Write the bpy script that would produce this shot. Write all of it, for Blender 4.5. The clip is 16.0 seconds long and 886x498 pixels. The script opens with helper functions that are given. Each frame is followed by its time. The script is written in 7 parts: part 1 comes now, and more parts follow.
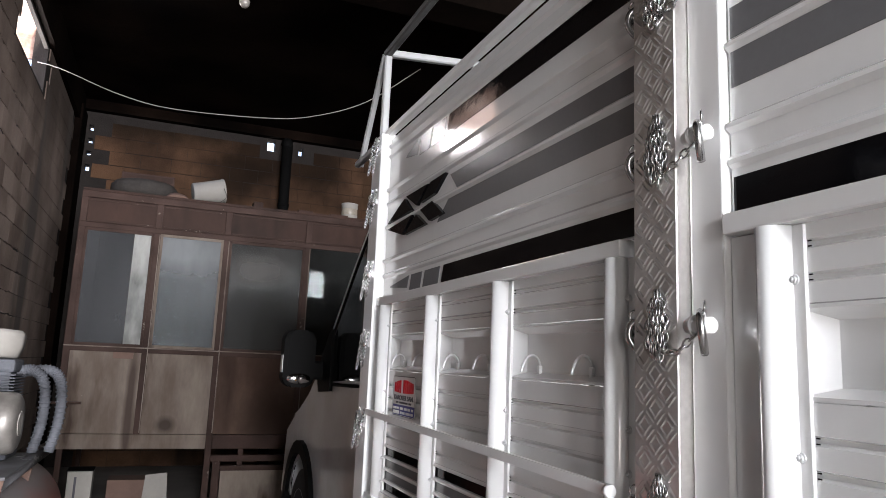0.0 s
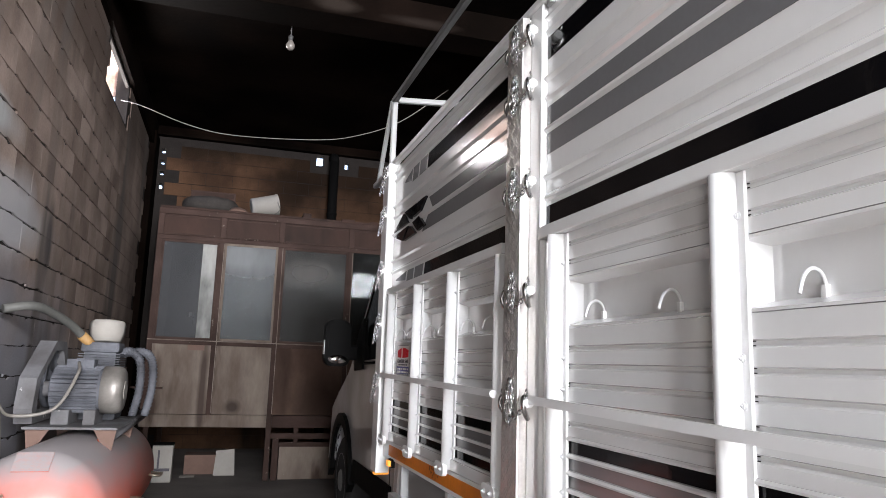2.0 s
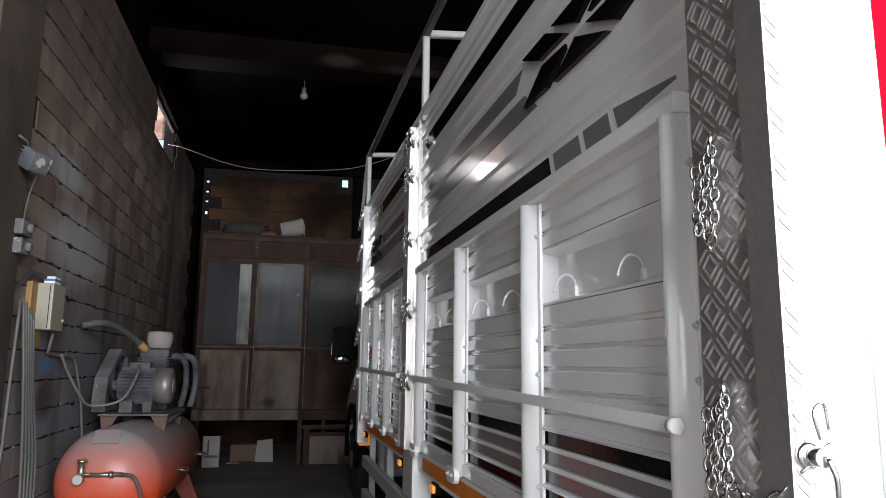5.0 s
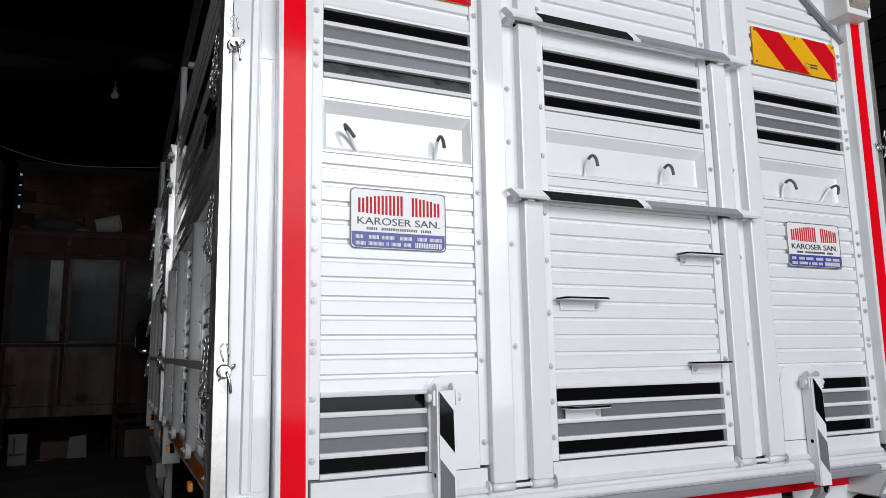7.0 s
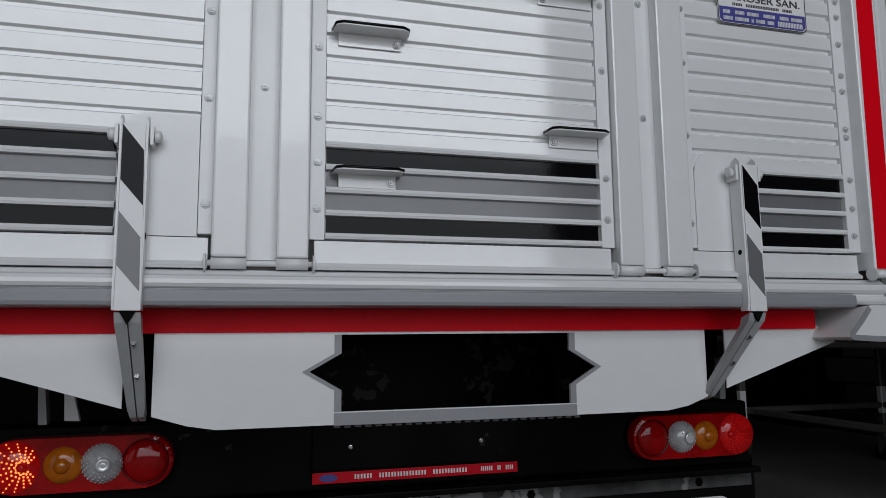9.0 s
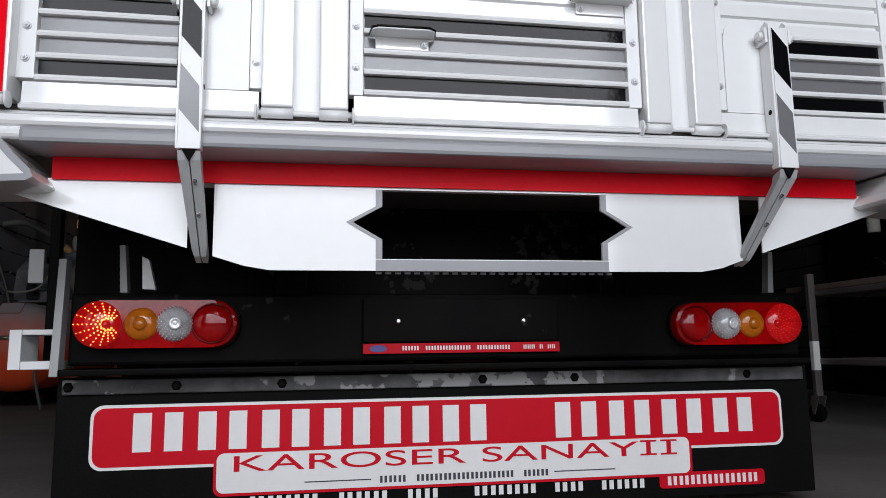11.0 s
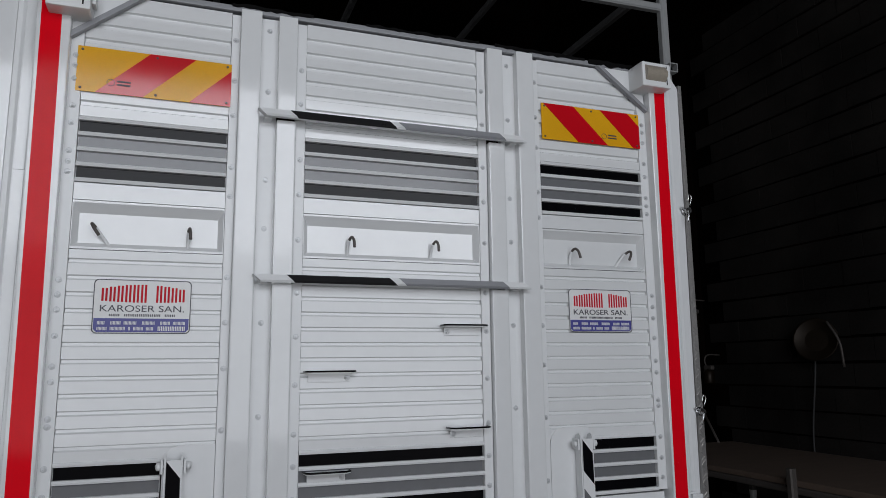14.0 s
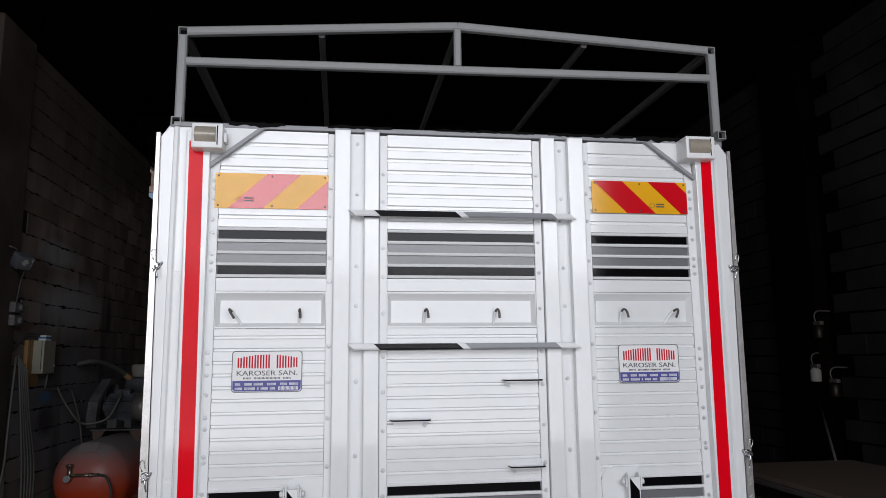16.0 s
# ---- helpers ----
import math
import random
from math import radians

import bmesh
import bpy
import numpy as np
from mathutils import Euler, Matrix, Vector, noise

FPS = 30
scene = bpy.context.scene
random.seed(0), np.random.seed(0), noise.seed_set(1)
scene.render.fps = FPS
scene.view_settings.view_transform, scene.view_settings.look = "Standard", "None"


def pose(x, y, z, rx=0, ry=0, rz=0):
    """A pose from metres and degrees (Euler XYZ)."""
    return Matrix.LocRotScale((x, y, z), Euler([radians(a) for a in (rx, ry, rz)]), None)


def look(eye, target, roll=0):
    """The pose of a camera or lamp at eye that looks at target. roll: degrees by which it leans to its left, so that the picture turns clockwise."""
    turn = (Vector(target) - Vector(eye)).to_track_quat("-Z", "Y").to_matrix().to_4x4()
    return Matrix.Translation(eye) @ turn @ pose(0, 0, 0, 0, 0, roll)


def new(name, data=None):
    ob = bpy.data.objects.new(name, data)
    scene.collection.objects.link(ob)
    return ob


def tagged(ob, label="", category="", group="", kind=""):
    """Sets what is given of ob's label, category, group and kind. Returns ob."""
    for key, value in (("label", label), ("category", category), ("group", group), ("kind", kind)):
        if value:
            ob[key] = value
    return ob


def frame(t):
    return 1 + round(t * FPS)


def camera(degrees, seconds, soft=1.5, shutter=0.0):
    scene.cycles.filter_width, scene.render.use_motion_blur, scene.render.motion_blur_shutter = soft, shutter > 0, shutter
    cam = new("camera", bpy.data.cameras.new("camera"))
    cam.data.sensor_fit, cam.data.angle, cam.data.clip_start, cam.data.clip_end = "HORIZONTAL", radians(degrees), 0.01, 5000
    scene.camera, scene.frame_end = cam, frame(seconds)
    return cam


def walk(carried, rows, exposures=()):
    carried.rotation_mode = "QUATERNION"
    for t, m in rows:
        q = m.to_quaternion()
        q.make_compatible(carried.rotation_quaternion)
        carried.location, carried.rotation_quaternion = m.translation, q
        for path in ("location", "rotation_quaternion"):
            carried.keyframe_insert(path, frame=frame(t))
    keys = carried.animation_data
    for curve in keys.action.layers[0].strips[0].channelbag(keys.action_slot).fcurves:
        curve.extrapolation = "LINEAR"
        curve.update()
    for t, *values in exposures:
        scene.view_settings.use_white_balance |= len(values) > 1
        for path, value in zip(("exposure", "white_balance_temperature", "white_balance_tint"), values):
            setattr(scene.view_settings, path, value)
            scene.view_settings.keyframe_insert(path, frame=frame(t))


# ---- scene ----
cam = camera(64.3, 16.0, 0.9)
PATH = [
    (0, (-1.974, 1.57, 1.428), (-1.238, 3.401, 1.752), 2.4),
    (0.5, (-1.999, 1.301, 1.398), (-1.359, 3.169, 1.716), 2.5),
    (1, (-1.973, 1.029, 1.359), (-1.359, 2.905, 1.68), 2.4),
    (1.5, (-1.985, 0.809, 1.316), (-1.393, 2.692, 1.639), 2.3),
    (2, (-1.986, 0.594, 1.286), (-1.4, 2.478, 1.611), 1.9),
    (2.5, (-1.921, 0.359, 1.248), (-1.375, 2.256, 1.57), 1.5),
    (3, (-1.873, 0.132, 1.223), (-1.42, 2.053, 1.55), 1.5),
    (3.5, (-1.85, -0.028, 1.211), (-1.415, 1.897, 1.536), 1.4),
    (3.7, (-1.82, -0.085, 1.222), (-1.386, 1.839, 1.554), 1.3),
    (5.8, (-1.669, -1.136, 1.252), (-1.210, 0.784, 1.576), 0.3),
    (6, (-1.647, -1.224, 1.236), (-1.165, 0.689, 1.565), 0.4),
    (6.5, (-1.548, -1.423, 1.216), (-0.838, 0.42, 1.533), -0.6),
    (7, (-1.331, -1.592, 1.173), (-0.512, 0.206, 1.482), -1.0),
    (7.5, (-1.098, -1.7, 1.091), (-0.385, 0.141, 1.407), -1.0),
    (8, (-0.878, -1.642, 1.035), (-0.189, 0.211, 1.336), -0.8),
    (8.5, (-0.635, -1.498, 0.885), (-0.028, 0.382, 1.2), -1.0),
    (9, (-0.432, -1.333, 0.721), (0.107, 0.576, 0.976), -0.6),
    (9.3, (-0.368, -1.239, 0.604), (0.034, 0.704, 0.849), -0.5),
    (9.5, (-0.353, -1.208, 0.525), (0.002, 0.744, 0.774), -0.6),
    (9.7, (-0.349, -1.198, 0.466), (-0.024, 0.759, 0.719), -0.7),
    (11.8, (-0.402, -1.609, 0.39), (-0.065, 0.337, 0.707), -0.8),
    (12, (-0.424, -1.652, 0.474), (-0.058, 0.286, 0.803), -0.7),
    (12.5, (-0.456, -1.763, 0.711), (-0.059, 0.171, 1.032), -0.7),
    (13, (-0.477, -1.906, 0.933), (-0.062, 0.019, 1.282), -0.9),
    (13.5, (-0.541, -2.03, 1.141), (-0.03, -0.127, 1.485), -0.8),
    (14, (-0.613, -2.117, 1.335), (0.066, -0.265, 1.667), -0.7),
    (14.5, (-0.656, -2.227, 1.433), (0.043, -0.383, 1.771), -0.7),
    (15, (-0.645, -2.339, 1.509), (-0.072, -0.45, 1.83), -0.8),
    (15.5, (-0.562, -2.557, 1.526), (-0.156, -0.628, 1.861), -0.8),
    (16, (-0.463, -2.67, 1.552), (-0.177, -0.715, 1.858), -0.6),
]
EXPOSURES = [                                         # seconds, stops, kelvin, tint
    (0.0, 2.98, 6620, 14.5), (2.0, 3.03, 6620, 14.5), (3.0, 2.9, 6600, 14.0), (3.7, 2.63, 6580, 13.0), (5.8, 1.05, 6500, 11.0),
    (6.0, 0.95, 6490, 10.6), (6.3, 0.45, 6480, 10.0), (6.6, -0.1, 6450, 10.4), (7.0, -0.7, 6400, 11.0), (7.5, -1.2, 6360, 11.0),
    (8.0, -1.5, 6330, 11.0), (8.5, -1.6, 6330, 11.3), (9.0, -1.65, 6330, 11.6), (9.7, -1.45, 6330, 12.0), (11.8, -0.35, 6430, 14.0),
    (12.0, -0.45, 6430, 14.0), (12.5, -0.9, 6430, 14.0), (13.0, -1.2, 6430, 14.0), (13.5, -1.6, 6390, 13.0), (14.0, -1.65, 6350, 12.0),
    (15.0, -1.52, 6350, 13.0), (15.5, -1.33, 6400, 13.5), (16.0, -1.08, 6450, 14.0),
]
walk(cam, [(t, look(eye, target, roll)) for t, eye, target, roll in PATH], EXPOSURES)

# ---- world, sky light, sun ----
world = bpy.data.worlds.new("overcast_sky")
scene.world = world
world.use_nodes = True
wn = world.node_tree
sky = wn.nodes.new("ShaderNodeTexSky")
sky.sky_type = "NISHITA"
sky.sun_disc = False
sky.sun_elevation, sky.sun_rotation = radians(54), radians(152)
sky.dust_density, sky.air_density = 4.0, 1.0
wn.links.new(sky.outputs[0], wn.nodes["Background"].inputs[0])
wn.nodes["Background"].inputs[1].default_value = 0.15

sun = new("sun", bpy.data.lights.new("sun", "SUN"))
sun.data.energy, sun.data.angle, sun.data.color = 2.0, radians(4), (1.0, 0.96, 0.9)
sun.matrix_world = look((9, -17, 27), (0, 0, 0))

# daylight of the open gateway behind the camera: bright sky in its upper part, the dimmer yard below
for name, z0, z1, watts in (("gateway_sky", 2.42, 4.04, 295), ("gateway_yard", 0.7, 2.41, 160)):
    gate = new(name, bpy.data.lights.new(name, "AREA"))
    gate.data.shape, gate.data.size, gate.data.size_y = "RECTANGLE", 5.15, z1 - z0
    gate.data.energy, gate.data.color = watts, (0.93, 0.965, 1.0)
    gate.matrix_world = look((-0.19, -4.75, (z0 + z1) / 2), (-0.19, 0, (z0 + z1) / 2))
# added fill that brightens the truck's side through an unseen opening
side = new("side_gate_daylight", bpy.data.lights.new("side_gate_daylight", "AREA"))
side.data.shape, side.data.size, side.data.size_y = "RECTANGLE", 2.3, 2.8
side.data.energy, side.data.color = 19, (1.0, 0.95, 0.89)
side.matrix_world = look((-3.56, -2.9, 1.4), (0, -2.9, 1.4))
hole_sky = new("hole_daylight", bpy.data.lights.new("hole_daylight", "AREA"))
hole_sky.data.shape, hole_sky.data.size, hole_sky.data.size_y = "RECTANGLE", 1.7, 1.1
hole_sky.data.energy, hole_sky.data.color = 50, (1.0, 0.98, 0.96)
hole_sky.matrix_world = look((-4.2, 9.66, 3.86), (-4.2, 0, 3.86))      # open sky outside the broken hole

# ---- materials ----
def nodes_of(name):
    m = bpy.data.materials.new(name)
    m.use_nodes = True
    return m, m.node_tree, m.node_tree.nodes["Principled BSDF"]


def mat(name, colour, rough=0.5, metal=0.0, vary=0.0, scale=4.0, fine=40.0, bump=0.0, bump_scale=60.0,
        second=None, amount=0.5, coat=0.0, rvary=0.0, random=0.0, emit=0.0, spec=0.5, stretch=(1, 1, 1)):
    """A surface with variation at two scales: broad patches towards a second colour, fine grain, relief."""
    m, tree, b = nodes_of(name)
    link, add = tree.links.new, tree.nodes.new
    b.inputs["Roughness"].default_value = rough
    b.inputs["Metallic"].default_value = metal
    b.inputs["Coat Weight"].default_value = coat
    b.inputs["Coat Roughness"].default_value = 0.04
    b.inputs["Specular IOR Level"].default_value = spec
    coord = add("ShaderNodeTexCoord")
    mp = add("ShaderNodeMapping")
    mp.inputs["Scale"].default_value = stretch
    link(coord.outputs["Object"], mp.inputs[0])
    info = add("ShaderNodeObjectInfo")
    shift = add("ShaderNodeVectorMath")
    shift.operation = "MULTIPLY_ADD"
    shift.inputs[1].default_value = (37.0, 19.0, 53.0)
    link(info.outputs["Random"], shift.inputs[0])
    link(mp.outputs[0], shift.inputs[2])
    where = shift.outputs[0] if random > 0 else mp.outputs[0]
    big = add("ShaderNodeTexNoise")
    big.inputs["Scale"].default_value, big.inputs["Detail"].default_value = scale, 6
    small = add("ShaderNodeTexNoise")
    small.inputs["Scale"].default_value, small.inputs["Detail"].default_value = fine, 4
    link(where, big.inputs["Vector"])
    link(where, small.inputs["Vector"])
    ramp = add("ShaderNodeValToRGB")
    ramp.color_ramp.elements[0].position, ramp.color_ramp.elements[1].position = 0.5 - 0.28 * amount, 0.78 - 0.28 * amount
    link(big.outputs["Fac"], ramp.inputs[0])
    mix = add("ShaderNodeMix")
    mix.data_type = "RGBA"
    c2 = second or tuple(c * (1 - vary) for c in colour)
    mix.inputs["A"].default_value, mix.inputs["B"].default_value = (*colour, 1), (*c2, 1)
    link(ramp.outputs[0], mix.inputs["Factor"])
    grain = add("ShaderNodeMapRange")
    grain.inputs["To Min"].default_value, grain.inputs["To Max"].default_value = 1 - vary, 1 + vary
    link(small.outputs["Fac"], grain.inputs["Value"])
    fac = grain.outputs[0]
    if random > 0:
        rr = add("ShaderNodeMapRange")
        rr.inputs["To Min"].default_value, rr.inputs["To Max"].default_value = 1 - random, 1 + random
        link(info.outputs["Random"], rr.inputs["Value"])
        mu = add("ShaderNodeMath")
        mu.operation = "MULTIPLY"
        link(rr.outputs[0], mu.inputs[0])
        link(fac, mu.inputs[1])
        fac = mu.outputs[0]
    sc = add("ShaderNodeVectorMath")
    sc.operation = "SCALE"
    link(mix.outputs["Result"], sc.inputs[0])
    link(fac, sc.inputs["Scale"])
    link(sc.outputs[0], b.inputs["Base Color"])
    if rvary > 0:
        ro = add("ShaderNodeMapRange")
        ro.inputs["To Min"].default_value, ro.inputs["To Max"].default_value = max(rough - rvary, 0.02), min(rough + rvary, 1)
        link(big.outputs["Fac"], ro.inputs["Value"])
        link(ro.outputs[0], b.inputs["Roughness"])
    if bump > 0:
        bn = add("ShaderNodeTexNoise")
        bn.inputs["Scale"].default_value, bn.inputs["Detail"].default_value = bump_scale, 5
        link(where, bn.inputs["Vector"])
        bu = add("ShaderNodeBump")
        bu.inputs["Strength"].default_value, bu.inputs["Distance"].default_value = bump, 0.01
        link(bn.outputs["Fac"], bu.inputs["Height"])
        link(bu.outputs[0], b.inputs["Normal"])
    if emit > 0:
        b.inputs["Emission Color"].default_value = (*colour, 1)
        b.inputs["Emission Strength"].default_value = emit
    return m


def dusty_glass(name, dust, cover, grime, shine=0.0015, blur=0.3, patch=None):
    """A pane with a film of dust that thins out in patches, and is paler about one place if one is given."""
    m, tree, b = nodes_of(name)
    link, add = tree.links.new, tree.nodes.new
    out = tree.nodes["Material Output"]
    b.inputs["Base Color"].default_value = (*dust, 1)
    b.inputs["Roughness"].default_value = 0.9
    b.inputs["Specular IOR Level"].default_value = 0.05
    clear = add("ShaderNodeBsdfGlass")
    clear.inputs["IOR"].default_value, clear.inputs["Roughness"].default_value = 1.06, 0.05
    clear.inputs["Color"].default_value = (0.6, 0.65, 0.65, 1)
    gl = add("ShaderNodeBsdfGlossy")
    gl.inputs["Roughness"].default_value, gl.inputs["Color"].default_value = blur, (shine, shine * 1.04, shine * 1.06, 1)
    n = add("ShaderNodeTexNoise")
    n.inputs["Scale"].default_value, n.inputs["Detail"].default_value = grime, 6
    co, mp = add("ShaderNodeTexCoord"), add("ShaderNodeMapping")
    mp.inputs["Scale"].default_value = (1, 1, 0.4)
    link(co.outputs["Object"], mp.inputs[0])
    link(mp.outputs[0], n.inputs["Vector"])
    mr = add("ShaderNodeMapRange")
    mr.inputs["From Min"].default_value, mr.inputs["From Max"].default_value = 0.3, 0.7
    mr.inputs["To Min"].default_value, mr.inputs["To Max"].default_value = cover * 0.6, min(cover * 1.3, 1)
    link(n.outputs["Fac"], mr.inputs["Value"])
    film = mr.outputs[0]
    if patch:
        centre, reach, more = patch
        geo, off, sc, ln, pr, up = (add(k) for k in ("ShaderNodeNewGeometry", "ShaderNodeVectorMath", "ShaderNodeVectorMath", "ShaderNodeVectorMath", "ShaderNodeMapRange", "ShaderNodeMath"))
        off.operation, sc.operation, ln.operation, up.operation = "SUBTRACT", "MULTIPLY", "LENGTH", "ADD"
        off.inputs[1].default_value, sc.inputs[1].default_value = centre, tuple(1 / r for r in reach)
        link(geo.outputs["Position"], off.inputs[0])
        link(off.outputs[0], sc.inputs[0])
        link(sc.outputs[0], ln.inputs[0])
        pr.inputs["From Min"].default_value, pr.inputs["From Max"].default_value = 0.35, 1.35
        pr.inputs["To Min"].default_value, pr.inputs["To Max"].default_value = more, 0.0
        link(ln.outputs["Value"], pr.inputs["Value"])
        up.use_clamp = True
        link(film, up.inputs[0])
        link(pr.outputs[0], up.inputs[1])
        film = up.outputs[0]
    a = add("ShaderNodeMixShader")
    link(film, a.inputs[0])
    link(clear.outputs[0], a.inputs[1])
    link(b.outputs[0], a.inputs[2])
    plus = add("ShaderNodeAddShader")
    link(a.outputs[0], plus.inputs[0])
    link(gl.outputs[0], plus.inputs[1])
    link(plus.outputs[0], out.inputs[0])
    return m


WHITE = mat("white_enamel", (0.76, 0.77, 0.77), rough=0.11, vary=0.03, scale=1.6, fine=25, coat=0.6, rvary=0.05, bump=0.035, bump_scale=9)
WHITE_S = mat("white_satin_enamel", (0.76, 0.77, 0.77), rough=0.33, vary=0.03, scale=2.2, fine=30, coat=0.15, rvary=0.08, bump=0.04, bump_scale=14)
VINYL_G = mat("grey_vinyl", (0.160, 0.163, 0.170), rough=0.16, vary=0.06, scale=3, fine=60, rvary=0.05)
BAND_K = mat("dark_glossy_band", (0.02, 0.02, 0.021), rough=0.12, vary=0.1, fine=60, spec=0.6)
VINYL_B = mat("black_vinyl", (0.004, 0.004, 0.005), rough=0.07, vary=0.1, scale=3, fine=60, rvary=0.03, spec=0.14, bump=0.05, bump_scale=12)
BOLT_M = mat("painted_bolt", (0.62, 0.63, 0.64), rough=0.3, metal=0.25, vary=0.12, fine=200)
BORDER = mat("grey_border_paint", (0.27, 0.275, 0.29), rough=0.35, vary=0.05)
RED_T = mat("red_reflective_tape", (0.80, 0.003, 0.012), rough=0.1, vary=0.08, scale=5, fine=300, spec=0.12, rvary=0.04)
RED_S = mat("red_strip_tape", (0.72, 0.003, 0.012), rough=0.45, vary=0.1, scale=6, fine=120, spec=0.1)
RED_D = mat("dark_red_lamp_plastic", (0.14, 0.001, 0.002), rough=0.2, vary=0.3, scale=20, fine=90, spec=0.2)
RED_P = mat("red_plate", (0.62, 0.006, 0.014), rough=0.09, vary=0.06, fine=200, spec=0.75)
AMBER_P = mat("amber_plate", (0.80, 0.40, 0.012), rough=0.12, vary=0.06, fine=200, spec=0.4)
ORANGE_T = mat("orange_reflective_tape", (0.72, 0.21, 0.012), rough=0.4, vary=0.15, scale=6, fine=60)
RED_L = mat("red_lamp_plastic", (0.34, 0.002, 0.003), rough=0.08, vary=0.35, scale=14, fine=90, spec=0.4, emit=0.05)
AMBER_L = mat("amber_lamp_plastic", (0.50, 0.13, 0.006), rough=0.1, vary=0.35, fine=120, scale=30)
CLEAR_L = mat("clear_lamp_plastic", (0.8, 0.81, 0.82), rough=0.15, vary=0.25, fine=160, coat=0.6, metal=0.3)
GLOW_R = mat("glowing_red_lens", (0.50, 0.005, 0.006), rough=0.12, vary=0.3, scale=30, fine=90, emit=0.3)
LAMP_G = mat("grey_clear_dome", (0.46, 0.46, 0.47), rough=0.12, vary=0.3, scale=40, fine=160, coat=0.6, spec=0.6)
LED = mat("lit_red_led", (1.0, 0.27, 0.05), emit=6.0)
LED_D = mat("dim_red_led", (0.8, 0.02, 0.01), emit=0.12)
LED_A = mat("lit_amber_lamp", (1.0, 0.36, 0.05), emit=0.12)
SIGN_W = mat("white_sign_print", (0.78, 0.78, 0.77), rough=0.4, vary=0.04, fine=80)
SIGN_R = mat("red_sign_print", (0.56, 0.006, 0.018), rough=0.4, vary=0.05, fine=80, spec=0.12)
SIGN_B = mat("blue_sign_print", (0.06, 0.06, 0.28), rough=0.4, vary=0.05, fine=80)
SIGN_K = mat("dark_sign_print", (0.05, 0.045, 0.06), rough=0.4)
RUBBER = mat("black_rubber", (0.0045, 0.0045, 0.0045), spec=0.06, rough=0.65, vary=0.25, scale=5, fine=90, bump=0.15, bump_scale=120)
BLACKP = mat("black_frame_paint", (0.0024, 0.0024, 0.0026), spec=0.04, rough=0.45, vary=0.2, scale=6, fine=60, rvary=0.1, second=(0.005, 0.0045, 0.0042))
GALV = mat("galvanised_steel", (0.62, 0.62, 0.62), rough=0.24, metal=1.0, vary=0.12, scale=20, fine=120, rvary=0.1)
TREAD = mat("aluminium_tread_plate", (0.66, 0.64, 0.62), rough=0.34, metal=0.85, vary=0.15, scale=6, fine=90, rvary=0.1)
CABW = mat("cab_white_paint", (0.52, 0.53, 0.54), rough=0.25, vary=0.05, scale=2, fine=20, coat=0.6, second=(0.4, 0.39, 0.38))
MATTE = mat("matte_black_plastic", (0.006, 0.006, 0.006), rough=0.5, vary=0.2, fine=90, spec=0.03)
DGLASS = mat("dark_cab_glass", (0.006, 0.007, 0.007), rough=0.05, spec=0.15)
MIRROR = mat("mirror_silver", (0.85, 0.86, 0.87), rough=0.03, metal=1.0)
COVER = mat("bare_fan_cover", (0.30, 0.28, 0.255), rough=0.42, metal=0.35, vary=0.15, scale=8, fine=60, second=(0.2, 0.185, 0.17))
TYRE = mat("tyre_rubber", (0.02, 0.02, 0.02), rough=0.75, vary=0.25, scale=10, fine=80, bump=0.2, bump_scale=80)
TYRE_D = mat("dusty_old_tyre", (0.055, 0.049, 0.045), rough=0.9, vary=0.25, scale=10, fine=50, bump=0.3, bump_scale=60, spec=0.1)
RIM = mat("silver_wheel", (0.45, 0.45, 0.45), rough=0.4, metal=0.8, vary=0.2)
LENS = mat("frosted_lamp_lens", (0.36, 0.32, 0.26), rough=0.25, vary=0.2, scale=12, fine=150, coat=0.4)

BLOCK = mat("grey_concrete_block", (0.285, 0.222, 0.188), rough=0.92, vary=0.2, scale=1.3, fine=55, bump=0.4, bump_scale=60,
            second=(0.135, 0.098, 0.080), amount=0.5, random=0.08, spec=0.2)
# block grey with the dimness of the near west and east walls put in
BLOCK_E = mat("shaded_concrete_block", (0.028, 0.025, 0.023), rough=0.95, vary=0.2, scale=1.2, fine=50, bump=0.4, bump_scale=60, second=(0.013, 0.012, 0.011), amount=0.5, spec=0.1)
LIME = mat("white_lime_wash", (0.75, 0.74, 0.7), rough=0.9, vary=0.06, scale=3, fine=30, bump=0.2)
BRICK = mat("pale_red_brick", (0.46, 0.36, 0.31), rough=0.9, vary=0.2, scale=5, fine=30, second=(0.2, 0.12, 0.09), bump=0.4, bump_scale=30)
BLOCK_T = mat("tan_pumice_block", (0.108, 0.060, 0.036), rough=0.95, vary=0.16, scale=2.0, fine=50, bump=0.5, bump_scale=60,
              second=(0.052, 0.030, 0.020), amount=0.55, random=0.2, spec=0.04)


